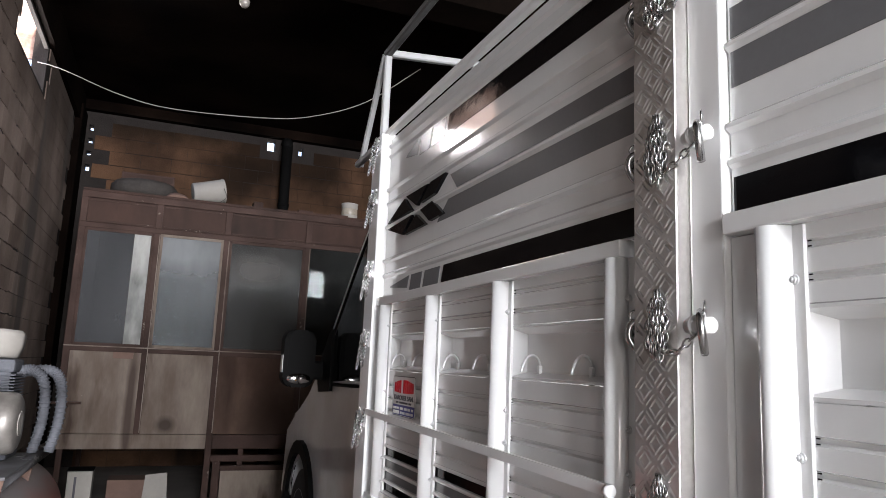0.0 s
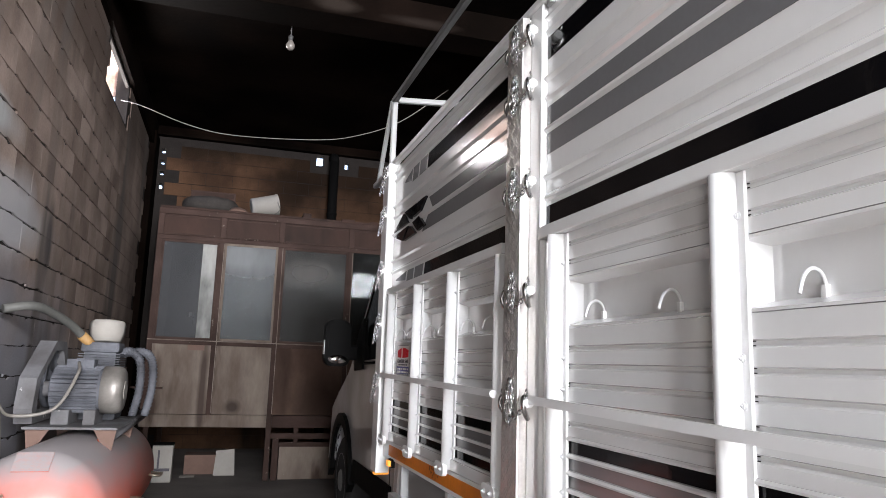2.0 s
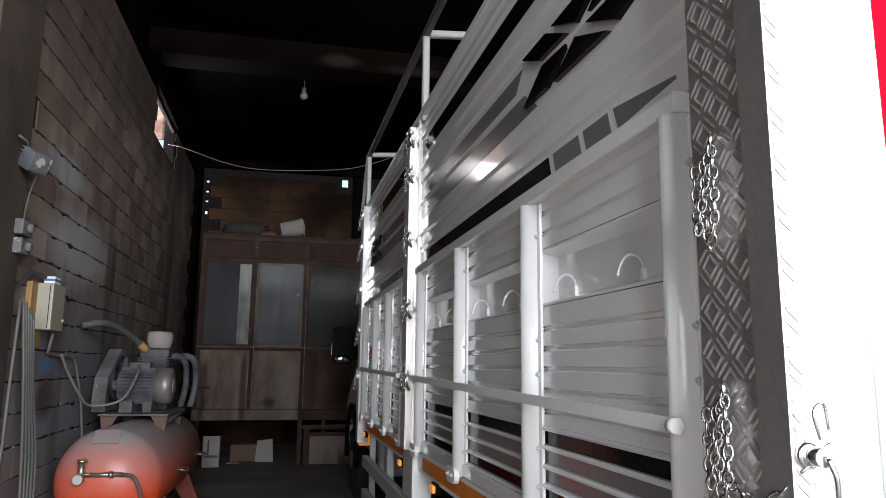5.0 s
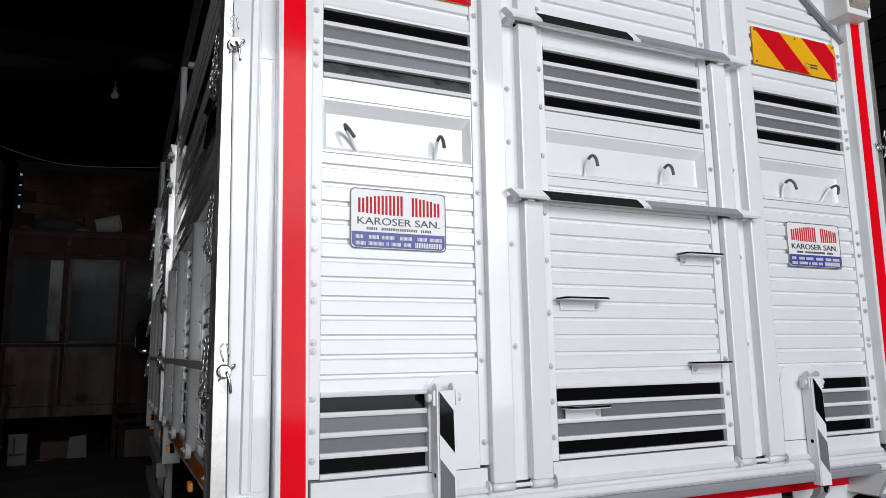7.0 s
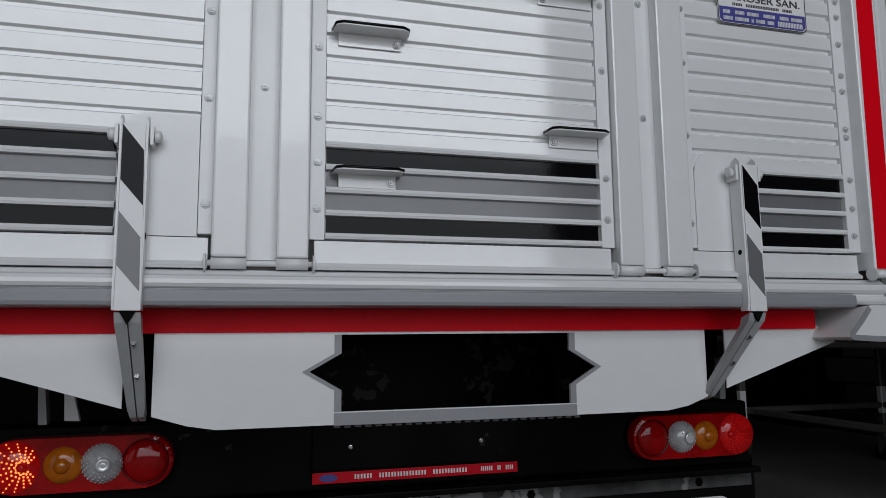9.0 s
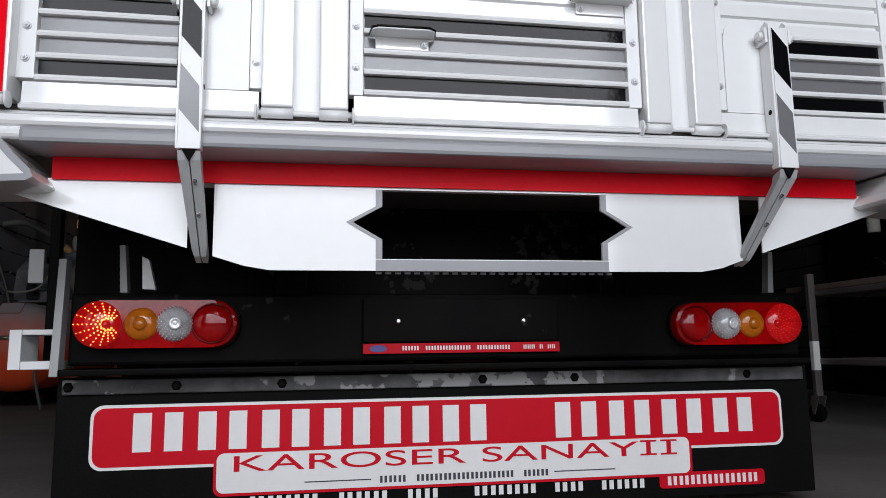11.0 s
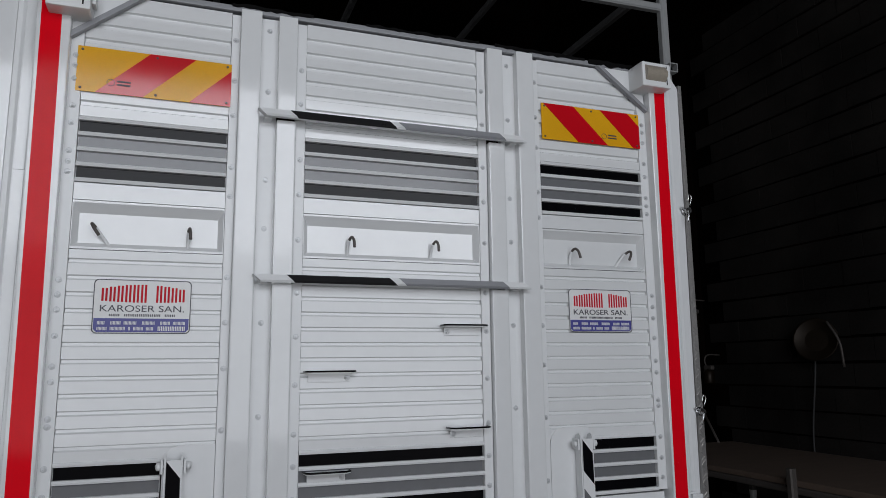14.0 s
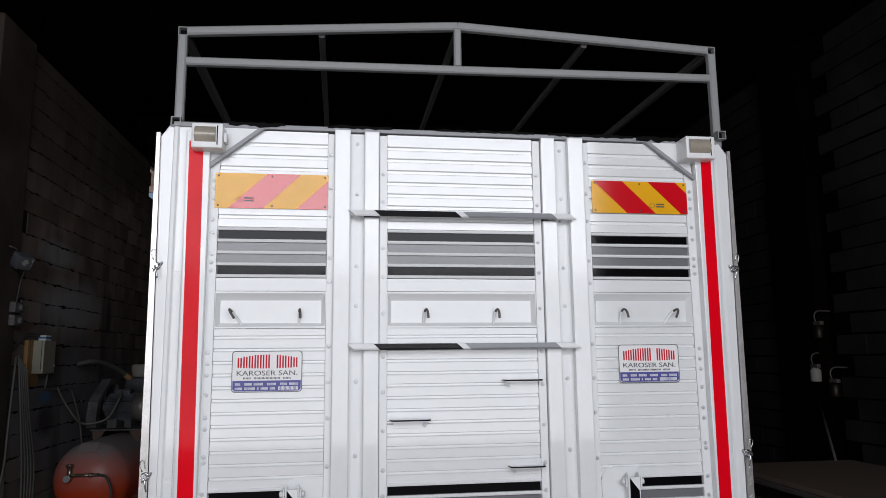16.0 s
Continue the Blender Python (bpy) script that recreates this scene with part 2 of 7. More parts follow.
def colour_patch(m, colour, centre, reach):
    """An uneven patch of another colour about a place: sprayed paint, smoke stains, darker wall tops."""
    tree = m.node_tree
    link, add = tree.links.new, tree.nodes.new
    b = tree.nodes["Principled BSDF"]
    old = b.inputs["Base Color"].links[0].from_socket
    geo, n = add("ShaderNodeNewGeometry"), add("ShaderNodeTexNoise")
    n.inputs["Scale"].default_value, n.inputs["Detail"].default_value = 1.7, 6
    off, sc, ln = add("ShaderNodeVectorMath"), add("ShaderNodeVectorMath"), add("ShaderNodeVectorMath")
    off.operation, sc.operation, ln.operation = "SUBTRACT", "MULTIPLY", "LENGTH"
    off.inputs[1].default_value, sc.inputs[1].default_value = centre, tuple(1 / r for r in reach)
    link(geo.outputs["Position"], off.inputs[0])
    link(off.outputs[0], sc.inputs[0])
    link(sc.outputs[0], ln.inputs[0])
    link(geo.outputs["Position"], n.inputs["Vector"])
    a = add("ShaderNodeMath")
    a.operation = "MULTIPLY_ADD"
    a.inputs[1].default_value = 1.3
    link(n.outputs["Fac"], a.inputs[0])
    link(ln.outputs["Value"], a.inputs[2])
    r = add("ShaderNodeMapRange")
    r.inputs["From Min"].default_value, r.inputs["From Max"].default_value = 1.15, 1.95
    r.inputs["To Min"].default_value, r.inputs["To Max"].default_value = 0.85, 0.0
    link(a.outputs[0], r.inputs["Value"])
    mx = add("ShaderNodeMix")
    mx.data_type = "RGBA"
    mx.inputs["B"].default_value = (*colour, 1)
    link(r.outputs[0], mx.inputs["Factor"])
    link(old, mx.inputs["A"])
    link(mx.outputs["Result"], b.inputs["Base Color"])


def chips(m, colour, scale, limit):
    """Small worn specks of another colour, sparse and uneven."""
    tree = m.node_tree
    link, add = tree.links.new, tree.nodes.new
    b = tree.nodes["Principled BSDF"]
    old = b.inputs["Base Color"].links[0].from_socket
    geo, n, big, mul, r, mx = (add(k) for k in ("ShaderNodeNewGeometry", "ShaderNodeTexNoise", "ShaderNodeTexNoise", "ShaderNodeMath", "ShaderNodeMapRange", "ShaderNodeMix"))
    n.inputs["Scale"].default_value, n.inputs["Detail"].default_value = scale, 4
    big.inputs["Scale"].default_value = scale * 0.09
    for q in (n, big):
        link(geo.outputs["Position"], q.inputs["Vector"])
    mul.operation = "MULTIPLY"
    link(n.outputs["Fac"], mul.inputs[0])
    link(big.outputs["Fac"], mul.inputs[1])
    r.inputs["From Min"].default_value, r.inputs["From Max"].default_value = limit, limit + 0.02
    link(mul.outputs[0], r.inputs["Value"])
    mx.data_type = "RGBA"
    mx.inputs["B"].default_value = (*colour, 1)
    link(r.outputs[0], mx.inputs["Factor"])
    link(old, mx.inputs["A"])
    link(mx.outputs["Result"], b.inputs["Base Color"])


def streaks(m, colour, scale, limit, soft=0.16):
    """Dirty runs down a surface, broken up and uneven."""
    tree = m.node_tree
    link, add = tree.links.new, tree.nodes.new
    b = tree.nodes["Principled BSDF"]
    old = b.inputs["Base Color"].links[0].from_socket
    geo, mp, n, r, mx = (add(k) for k in ("ShaderNodeNewGeometry", "ShaderNodeMapping", "ShaderNodeTexNoise", "ShaderNodeMapRange", "ShaderNodeMix"))
    mp.inputs["Scale"].default_value = (1, 1, 0.22)
    link(geo.outputs["Position"], mp.inputs[0])
    link(mp.outputs[0], n.inputs["Vector"])
    n.inputs["Scale"].default_value, n.inputs["Detail"].default_value = scale, 7
    r.inputs["From Min"].default_value, r.inputs["From Max"].default_value = limit, limit + soft
    link(n.outputs["Fac"], r.inputs["Value"])
    mx.data_type = "RGBA"
    mx.inputs["B"].default_value = (*colour, 1)
    link(r.outputs[0], mx.inputs["Factor"])
    link(old, mx.inputs["A"])
    link(mx.outputs["Result"], b.inputs["Base Color"])


chips(RED_T, (0.55, 0.42, 0.42), 60, 0.53)
chips(ORANGE_T, (0.10, 0.03, 0.01), 70, 0.36)
chips(BLACKP, (0.03, 0.028, 0.026), 25, 0.36)
SCUFF = mat("scuffed_black_steel", (0.012, 0.012, 0.012), rough=0.5, vary=0.3, scale=5, fine=40, second=(0.09, 0.09, 0.087), amount=0.6, spec=0.3, rvary=0.15)
chips(SCUFF, (0.24, 0.24, 0.235), 16, 0.31)
# the west wall turns darker and browner towards its top
colour_patch(BLOCK, (0.06, 0.045, 0.037), (-3.3, 9.5, 4.6), (9, 5.0, 1.0))
colour_patch(BLOCK, (0.070, 0.050, 0.040), (-3.3, 3.6, 4.25), (9, 3.2, 1.1))
colour_patch(BLOCK, (0.085, 0.060, 0.048), (-3.3, 7.0, 4.25), (9, 2.2, 0.6))
colour_patch(BLOCK, (0.205, 0.21, 0.235), (-3.3, 5.6, 0.9), (9, 1.9, 0.95))
colour_patch(BLOCK, (0.36, 0.36, 0.37), (-3.3, 5.4, 2.1), (9, 0.9, 0.25))
colour_patch(BLOCK, (0.34, 0.35, 0.35), (-3.3, 4.8, 2.62), (9, 0.5, 0.12))
colour_patch(BLOCK, (0.035, 0.034, 0.036), (-3.3, 6.37, 2.08), (9, 0.10, 0.28))
colour_patch(BLOCK, (0.055, 0.04, 0.052), (-3.3, 4.76, 1.0), (9, 0.20, 0.16))
colour_patch(BLOCK, (0.07, 0.20, 0.40), (-3.3, 4.74, 1.225), (9, 0.19, 0.05))
MORTAR = mat("dark_mortar", (0.025, 0.021, 0.019), rough=0.95, vary=0.2, fine=50, bump=0.4, spec=0.2)
# soot, plus the lack of light under the roof, both in the colour
SOOT_DIM = mat("dim_sooty_concrete", (0.0016, 0.0011, 0.0009), rough=0.9, vary=0.3, scale=1.1, fine=18, second=(0.0075, 0.0045, 0.0033), amount=0.3, bump=0.3, bump_scale=20, spec=0.02)
# smoke-stained brown taken almost to black to paint the gloom overhead
BEAM = mat("dim_smoke_stained_concrete", (0.0022, 0.0014, 0.001), rough=0.9, vary=0.2, scale=1.4, fine=20, second=(0.0055, 0.0033, 0.0024), amount=0.4, bump=0.3, bump_scale=24, spec=0.03)
colour_patch(BEAM, (0.022, 0.017, 0.014), (-1.15, 6.9, 4.62), (0.22, 9, 0.07))
colour_patch(BEAM, (0.016, 0.012, 0.010), (-0.35, 6.9, 4.58), (0.35, 9, 0.05))
PLASTER = mat("grey_plaster", (0.2, 0.18, 0.165), rough=0.85, vary=0.1, scale=1.5, fine=30, second=(0.13, 0.113, 0.10), bump=0.25, bump_scale=30, spec=0.2)
FLOOR = mat("worn_concrete_floor", (0.172, 0.157, 0.144), rough=0.8, vary=0.14, scale=1.1, fine=40, second=(0.115, 0.103, 0.094), amount=0.5, bump=0.25, bump_scale=35, rvary=0.15, spec=0.3)
COLUMN = mat("brown_plaster", (0.085, 0.067, 0.056), rough=0.85, vary=0.15, scale=1.5, fine=30, second=(0.045, 0.034, 0.028), bump=0.25, bump_scale=30, spec=0.1)
YARD = mat("pale_yard_concrete", (0.36, 0.34, 0.31), rough=0.85, vary=0.15, scale=0.5, fine=20, bump=0.2)
PRIMER = mat("red_oxide_steel", (0.056, 0.030, 0.023), rough=0.6, vary=0.2, scale=3, fine=45, second=(0.030, 0.016, 0.012), amount=0.5, rvary=0.12, spec=0.14)
PANELW = mat("grimy_sheet_metal", (0.205, 0.166, 0.136), rough=0.6, vary=0.14, scale=2.6, fine=30, second=(0.115, 0.086, 0.067), amount=0.5, rvary=0.12, stretch=(1.6, 1, 0.5), spec=0.15)
PANELR = mat("brown_sheet_metal", (0.052, 0.027, 0.020), rough=0.6, vary=0.18, scale=2.2, fine=30, second=(0.030, 0.016, 0.012), amount=0.5, stretch=(1, 1, 0.5), spec=0.12)
PANELB = mat("rust_stained_sheet", (0.115, 0.075, 0.055), rough=0.65, vary=0.18, scale=1.8, fine=24, second=(0.055, 0.030, 0.021), amount=0.55, stretch=(1, 1, 0.6), spec=0.12)
PANE_D = dusty_glass("dusty_pane", (0.078, 0.080, 0.084), 0.55, 2.0)
PANE_E = dusty_glass("smeared_pane", (0.095, 0.090, 0.084), 0.32, 5.0, 0.0015, 0.3, ((-1.04, 9.05, 2.30), (0.30, 9, 0.17), 0.55))
# the pale upper patch of this pane paints a reflection
PANE_L = dusty_glass("pale_reflection_pane", (0.20, 0.21, 0.215), 0.30, 7.0, 0.0015, 0.3, ((-1.80, 9.05, 2.45), (0.60, 9, 0.24), 0.55))
PANE_C = dusty_glass("cleaner_pane", (0.05, 0.052, 0.05), 0.35, 3.0, 0.006, 0.03)
PANE_S = dusty_glass("streaked_pane", (0.36, 0.36, 0.34), 0.6, 11.0, 0.0015, 0.3, ((-2.23, 9.05, 2.42), (0.3, 9, 0.25), 0.35))
TANK = mat("orange_tank_enamel", (0.62, 0.085, 0.03), rough=0.35, vary=0.08, scale=4, fine=50, rvary=0.08, coat=0.2)
FOOT_R = mat("dull_red_foot_paint", (0.24, 0.045, 0.022), rough=0.6, vary=0.2, scale=6, fine=50, second=(0.12, 0.05, 0.036), amount=0.5, spec=0.2)
DUST = mat("dusty_grey_paint", (0.15, 0.15, 0.158), rough=0.8, vary=0.12, scale=5, fine=60, second=(0.08, 0.076, 0.076), amount=0.5, bump=0.1)
ALU = mat("dull_aluminium", (0.6, 0.59, 0.58), rough=0.45, metal=0.7, vary=0.15, scale=10, fine=80)
BRASS = mat("worn_brass_fitting", (0.5, 0.45, 0.36), rough=0.35, metal=0.9, vary=0.15)
BOXP = mat("cream_box_paint", (0.34, 0.32, 0.25), rough=0.45, vary=0.06, scale=5, fine=50)
WOOD = mat("yellow_pine_board", (0.38, 0.22, 0.08), rough=0.6, vary=0.14, scale=6, fine=50, second=(0.26, 0.14, 0.045), stretch=(4, 4, 0.5))
HOSE = mat("grey_rubber_hose", (0.10, 0.10, 0.092), rough=0.6, vary=0.15, fine=60)
CABLE = mat("pale_cable", (0.2, 0.185, 0.165), rough=0.5, vary=0.05)
DCABLE = mat("dark_cable", (0.06, 0.06, 0.06), rough=0.5)
BLUEP = mat("blue_spray_paint", (0.05, 0.2, 0.42), rough=0.8, vary=0.2, fine=30)
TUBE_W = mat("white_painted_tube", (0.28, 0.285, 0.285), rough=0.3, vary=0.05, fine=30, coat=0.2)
GUARD = mat("grey_painted_rail", (0.36, 0.37, 0.37), rough=0.4, vary=0.08, fine=30)
CARD = mat("brown_cardboard", (0.16, 0.098, 0.076), rough=0.85, vary=0.12, fine=30)
PAPER = mat("pale_board", (0.34, 0.32, 0.29), rough=0.8, vary=0.08, fine=30)
BENCH = mat("bench_plywood", (0.135, 0.098, 0.076), rough=0.6, vary=0.12, scale=3, fine=30, stretch=(1, 5, 1))
# roof-rail grey with its lack of light put into the colour
RAIL_G = mat("dimmed_grey_paint", (0.07, 0.07, 0.07), rough=0.55, vary=0.12, fine=30)
# brass tone with the wall's dimness put into it; two gun cups share it
SHADE_B = mat("dimmed_brass", (0.022, 0.014, 0.008), rough=0.45, metal=0.5, vary=0.2, fine=30)
DUST_D = mat("oily_dark_dust", (0.125, 0.131, 0.148), rough=0.65, vary=0.2, scale=6, fine=60, second=(0.060, 0.062, 0.070), amount=0.5, bump=0.1, spec=0.25)
EDGE_T = mat("worn_tan_edge", (0.20, 0.165, 0.14), rough=0.6, vary=0.25, scale=4, fine=30, second=(0.08, 0.055, 0.042), amount=0.4, spec=0.2, stretch=(1, 1, 1))
STEEL = mat("rusty_steel", (0.13, 0.115, 0.105), rough=0.55, metal=0.4, vary=0.2, fine=40)
BULB = mat("dusty_opal_bulb", (0.22, 0.2, 0.18), rough=0.35, vary=0.15, fine=60, coat=0.2)
# plain black, also used to paint the shade inside holes and hollows
DARK = mat("dark_void_paint", (0.005, 0.005, 0.005), rough=0.8, spec=0.05)
colour_patch(BLOCK_T, (0.010, 0.007, 0.0055), (-0.5, 12.0, 4.45), (1.3, 9, 0.75))
colour_patch(BLOCK_T, (0.012, 0.009, 0.007), (-2.4, 12.0, 4.7), (1.4, 9, 0.45))
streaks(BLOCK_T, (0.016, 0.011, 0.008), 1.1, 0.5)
streaks(PANELW, (0.05, 0.030, 0.021), 3.2, 0.56, 0.10)
streaks(PANELR, (0.02, 0.011, 0.008), 2.6, 0.50)
streaks(PANELB, (0.032, 0.017, 0.012), 2.3, 0.52)
colour_patch(PANELW, (0.038, 0.021, 0.015), (-2.12, 9.05, 0.95), (0.045, 9, 0.60))
colour_patch(PANELW, (0.030, 0.018, 0.013), (-1.78, 9.05, 0.74), (0.09, 9, 0.08))
colour_patch(PANELB, (0.030, 0.016, 0.011), (-0.75, 9.05, 0.80), (0.30, 9, 0.35))
streaks(PLASTER, (0.05, 0.042, 0.037), 2.0, 0.52)
chips(PRIMER, (0.16, 0.13, 0.11), 22, 0.40)
chips(PANELW, (0.30, 0.28, 0.25), 14, 0.39)
chips(TANK, (0.2, 0.15, 0.13), 20, 0.38)
chips(DUST, (0.30, 0.295, 0.29), 22, 0.36)
streaks(BLOCK, (0.11, 0.092, 0.082), 1.3, 0.55, 0.12)


# ---- mesh helpers ----
def box(bm, x0, x1, y0, y1, z0, z1, bev=0.0):
    vs = [bm.verts.new(p) for p in ((x0, y0, z0), (x1, y0, z0), (x1, y1, z0), (x0, y1, z0), (x0, y0, z1), (x1, y0, z1), (x1, y1, z1), (x0, y1, z1))]
    fs = [bm.faces.new([vs[i] for i in q]) for q in ((0, 3, 2, 1), (4, 5, 6, 7), (0, 1, 5, 4), (1, 2, 6, 5), (2, 3, 7, 6), (3, 0, 4, 7))]
    if bev > 0:
        es = list({e for f in fs for e in f.edges})
        bmesh.ops.bevel(bm, geom=es, offset=bev, segments=2, profile=0.6, affect="EDGES")
    return bm


def prism(bm, pts, axis, a, b, bev=0.0):
    """A closed outline in the two axes other than axis (in x, y, z order), drawn out from a to b."""
    def at(p, v):
        q = list(p)
        q.insert(axis, v)
        return q
    lo, hi = [bm.verts.new(at(p, a)) for p in pts], [bm.verts.new(at(p, b)) for p in pts]
    n = len(pts)
    fs = [bm.faces.new(lo), bm.faces.new(hi[::-1])] + [bm.faces.new((lo[i], lo[(i + 1) % n], hi[(i + 1) % n], hi[i])) for i in range(n)]
    if bev > 0:
        bmesh.ops.bevel(bm, geom=list({e for f in fs for e in f.edges}), offset=bev, segments=2, profile=0.6, affect="EDGES")
    return bm


def rod(bm, p0, p1, r0, r1=None, seg=12, caps=True):
    p0, p1 = Vector(p0), Vector(p1)
    r1 = r0 if r1 is None else r1
    q = (p1 - p0).to_track_quat("Z", "Y")
    rings = [[bm.verts.new(p + q @ Vector((r * math.cos(2 * math.pi * k / seg), r * math.sin(2 * math.pi * k / seg), 0))) for k in range(seg)] for p, r in ((p0, r0), (p1, r1))]
    for k in range(seg):
        f = bm.faces.new((rings[0][k], rings[0][(k + 1) % seg], rings[1][(k + 1) % seg], rings[1][k]))
        f.smooth = True
    if caps:
        bm.faces.new(rings[0][::-1])
        bm.faces.new(rings[1])
    return bm


def lathe(bm, prof, origin, axis, seg=24):
    """Turns (distance along the axis, radius) pairs round an axis."""
    q, o = Vector(axis).to_track_quat("Z", "Y"), Vector(origin)
    rings = [[bm.verts.new(o + q @ Vector((max(r, 1e-4) * math.cos(2 * math.pi * k / seg), max(r, 1e-4) * math.sin(2 * math.pi * k / seg), h))) for k in range(seg)] for h, r in prof]
    for a, b in zip(rings, rings[1:]):
        for k in range(seg):
            bm.faces.new((a[k], a[(k + 1) % seg], b[(k + 1) % seg], b[k])).smooth = True
    bm.faces.new(rings[0][::-1])
    bm.faces.new(rings[-1])
    return bm


def smooth_line(pts, n=6):
    """A Catmull-Rom line through the points."""
    p = [Vector(q) for q in pts]
    p = [2 * p[0] - p[1]] + p + [2 * p[-1] - p[-2]]
    out = []
    for i in range(1, len(p) - 2):
        for k in range(n):
            t = k / n
            out.append(0.5 * (2 * p[i] + (p[i + 1] - p[i - 1]) * t + (2 * p[i - 1] - 5 * p[i] + 4 * p[i + 1] - p[i + 2]) * t * t + (3 * p[i] - p[i - 1] - 3 * p[i + 1] + p[i + 2]) * t ** 3))
    return out + [p[-2]]


def tube(bm, pts, r, seg=8, closed=False):
    """A round bar along a line."""
    pts = [Vector(p) for p in pts]
    rings, n, up = [], len(pts), None
    for i, p in enumerate(pts):
        a, b = pts[(i - 1) % n if closed else max(i - 1, 0)], pts[(i + 1) % n if closed else min(i + 1, n - 1)]
        d = (b - a).normalized()
        if up is None:
            up = d.orthogonal().normalized()
        up = (up - d * up.dot(d)).normalized()
        side = d.cross(up)
        rings.append([bm.verts.new(p + r * (math.cos(2 * math.pi * k / seg) * up + math.sin(2 * math.pi * k / seg) * side)) for k in range(seg)])
    pairs = list(zip(rings, rings[1:])) + ([(rings[-1], rings[0])] if closed else [])
    for a, b in pairs:
        for k in range(seg):
            bm.faces.new((a[k], a[(k + 1) % seg], b[(k + 1) % seg], b[k])).smooth = True
    if not closed:
        bm.faces.new(rings[0][::-1])
        bm.faces.new(rings[-1])
    return bm


def square_bar(bm, p0, p1, w):
    """A square tube with small rounded edges."""
    p0, p1 = Vector(p0), Vector(p1)
    q = (p1 - p0).to_track_quat("Z", "Y")
    c = 0.18 * w
    ring = [(w / 2 - c, -w / 2), (w / 2, -w / 2 + c), (w / 2, w / 2 - c), (w / 2 - c, w / 2), (-w / 2 + c, w / 2), (-w / 2, w / 2 - c), (-w / 2, -w / 2 + c), (-w / 2 + c, -w / 2)]
    a, b = [bm.verts.new(p0 + q @ Vector((x, y, 0))) for x, y in ring], [bm.verts.new(p1 + q @ Vector((x, y, 0))) for x, y in ring]
    for k in range(8):
        bm.faces.new((a[k], a[(k + 1) % 8], b[(k + 1) % 8], b[k]))
    bm.faces.new(a[::-1])
    bm.faces.new(b)
    return bm


def rounded(w, h, r, n=4):
    """Outline of a rounded rectangle about the origin."""
    out = []
    for cx, cy, a0 in ((w / 2 - r, h / 2 - r, 0), (-w / 2 + r, h / 2 - r, 90), (-w / 2 + r, -h / 2 + r, 180), (w / 2 - r, -h / 2 + r, 270)):
        out += [(cx + r * math.cos(radians(a0 + 90 * k / n)), cy + r * math.sin(radians(a0 + 90 * k / n))) for k in range(n + 1)]
    return out


def finish(name, bm, material):
    bmesh.ops.recalc_face_normals(bm, faces=bm.faces)
    me = bpy.data.meshes.new(name)
    bm.to_mesh(me)
    bm.free()
    me.materials.append(material)
    return me


def part(name, bm, material, parent=None, label="", place=None):
    """One mesh object out of a bmesh. place maps the drawing's own (along, out, up) to the world."""
    if place:
        for v in bm.verts:
            v.co = place(*v.co)
    ob = new(name, finish(name, bm, material))
    ob.parent = parent
    return tagged(ob, label) if label else ob


def again(name, mesh, parent, x, y, z, rx=0, ry=0, rz=0):
    """One more piece on a shared mesh."""
    ob = new(name, mesh)
    ob.matrix_basis = pose(x, y, z, rx, ry, rz)
    ob.parent = parent
    return ob


def thing(name, label, category, group="", kind=""):
    return tagged(new(name), label, category, group, kind)


def B():
    return bmesh.new()


# ---- the workshop shell ----
LX, RX, BY, FY, CZ, G = -3.3, 4.3, 12.0, -4.6, 4.8, -0.06      # wall faces, far wall, gateway wall, ceiling


def shell(name, bm, material, label, category):
    return tagged(part(name, bm, material), label, category, kind="structure")


shell("ground", box(B(), -60, 60, -70, 60, -0.7, G - 0.03), YARD, "pale bare concrete yard in front of the workshop", "ground")
shell("floor", box(B(), LX - 0.2, RX + 0.2, FY, BY + 0.2, G - 0.028, G), FLOOR, "worn grey concrete workshop floor with stains", "floor")
shell("ceiling", box(B(), LX - 0.03, RX + 0.25, FY - 0.25, BY + 0.25, CZ, CZ + 0.2), SOOT_DIM, "soot-stained concrete ceiling slab, near black as if unlit", "ceiling")

# side wall with a broken hole under the eaves
FILL_OPENING = (-4.1, -1.7, 2.9)                          # added opening, out of view, for the side fill: from, to, head
HOLE = (7.82, 9.22, 3.92, 4.37)
bm = B()
box(bm, LX - 0.22, LX - 0.012, FY - 0.2, FILL_OPENING[0], G, CZ)
box(bm, LX - 0.22, LX - 0.012, FILL_OPENING[0], FILL_OPENING[1], FILL_OPENING[2], CZ)
box(bm, LX - 0.22, LX - 0.012, FILL_OPENING[1], HOLE[0] - 0.2, G, CZ)
box(bm, LX - 0.22, LX - 0.012, HOLE[1] + 0.4, BY + 0.2, G, CZ)
box(bm, LX - 0.22, LX - 0.012, HOLE[0] - 0.2, HOLE[1] + 0.4, G, HOLE[2] - 0.25)
box(bm, LX - 0.05, LX - 0.012, HOLE[0] - 0.2, HOLE[1] + 0.4, HOLE[2] - 0.25, HOLE[2])
box(bm, LX - 0.05, LX - 0.012, HOLE[0] - 0.2, HOLE[1] + 0.4, HOLE[3], CZ)
box(bm, LX - 0.05, LX - 0.012, HOLE[0] - 0.2, HOLE[0], HOLE[2], HOLE[3])
box(bm, LX - 0.05, LX - 0.012, HOLE[1], HOLE[1] + 0.4, HOLE[2], HOLE[3])
wall_w = shell("wall_west", bm, MORTAR, "long wall of rough grey concrete blocks with dark open joints", "wall")
outer = shell("outer_wall", box(B(), -7.5, -5.6, 9.75, 10.0, G - 0.03, 5.7), LIME, "white-limed wall of the neighbouring yard", "wall")
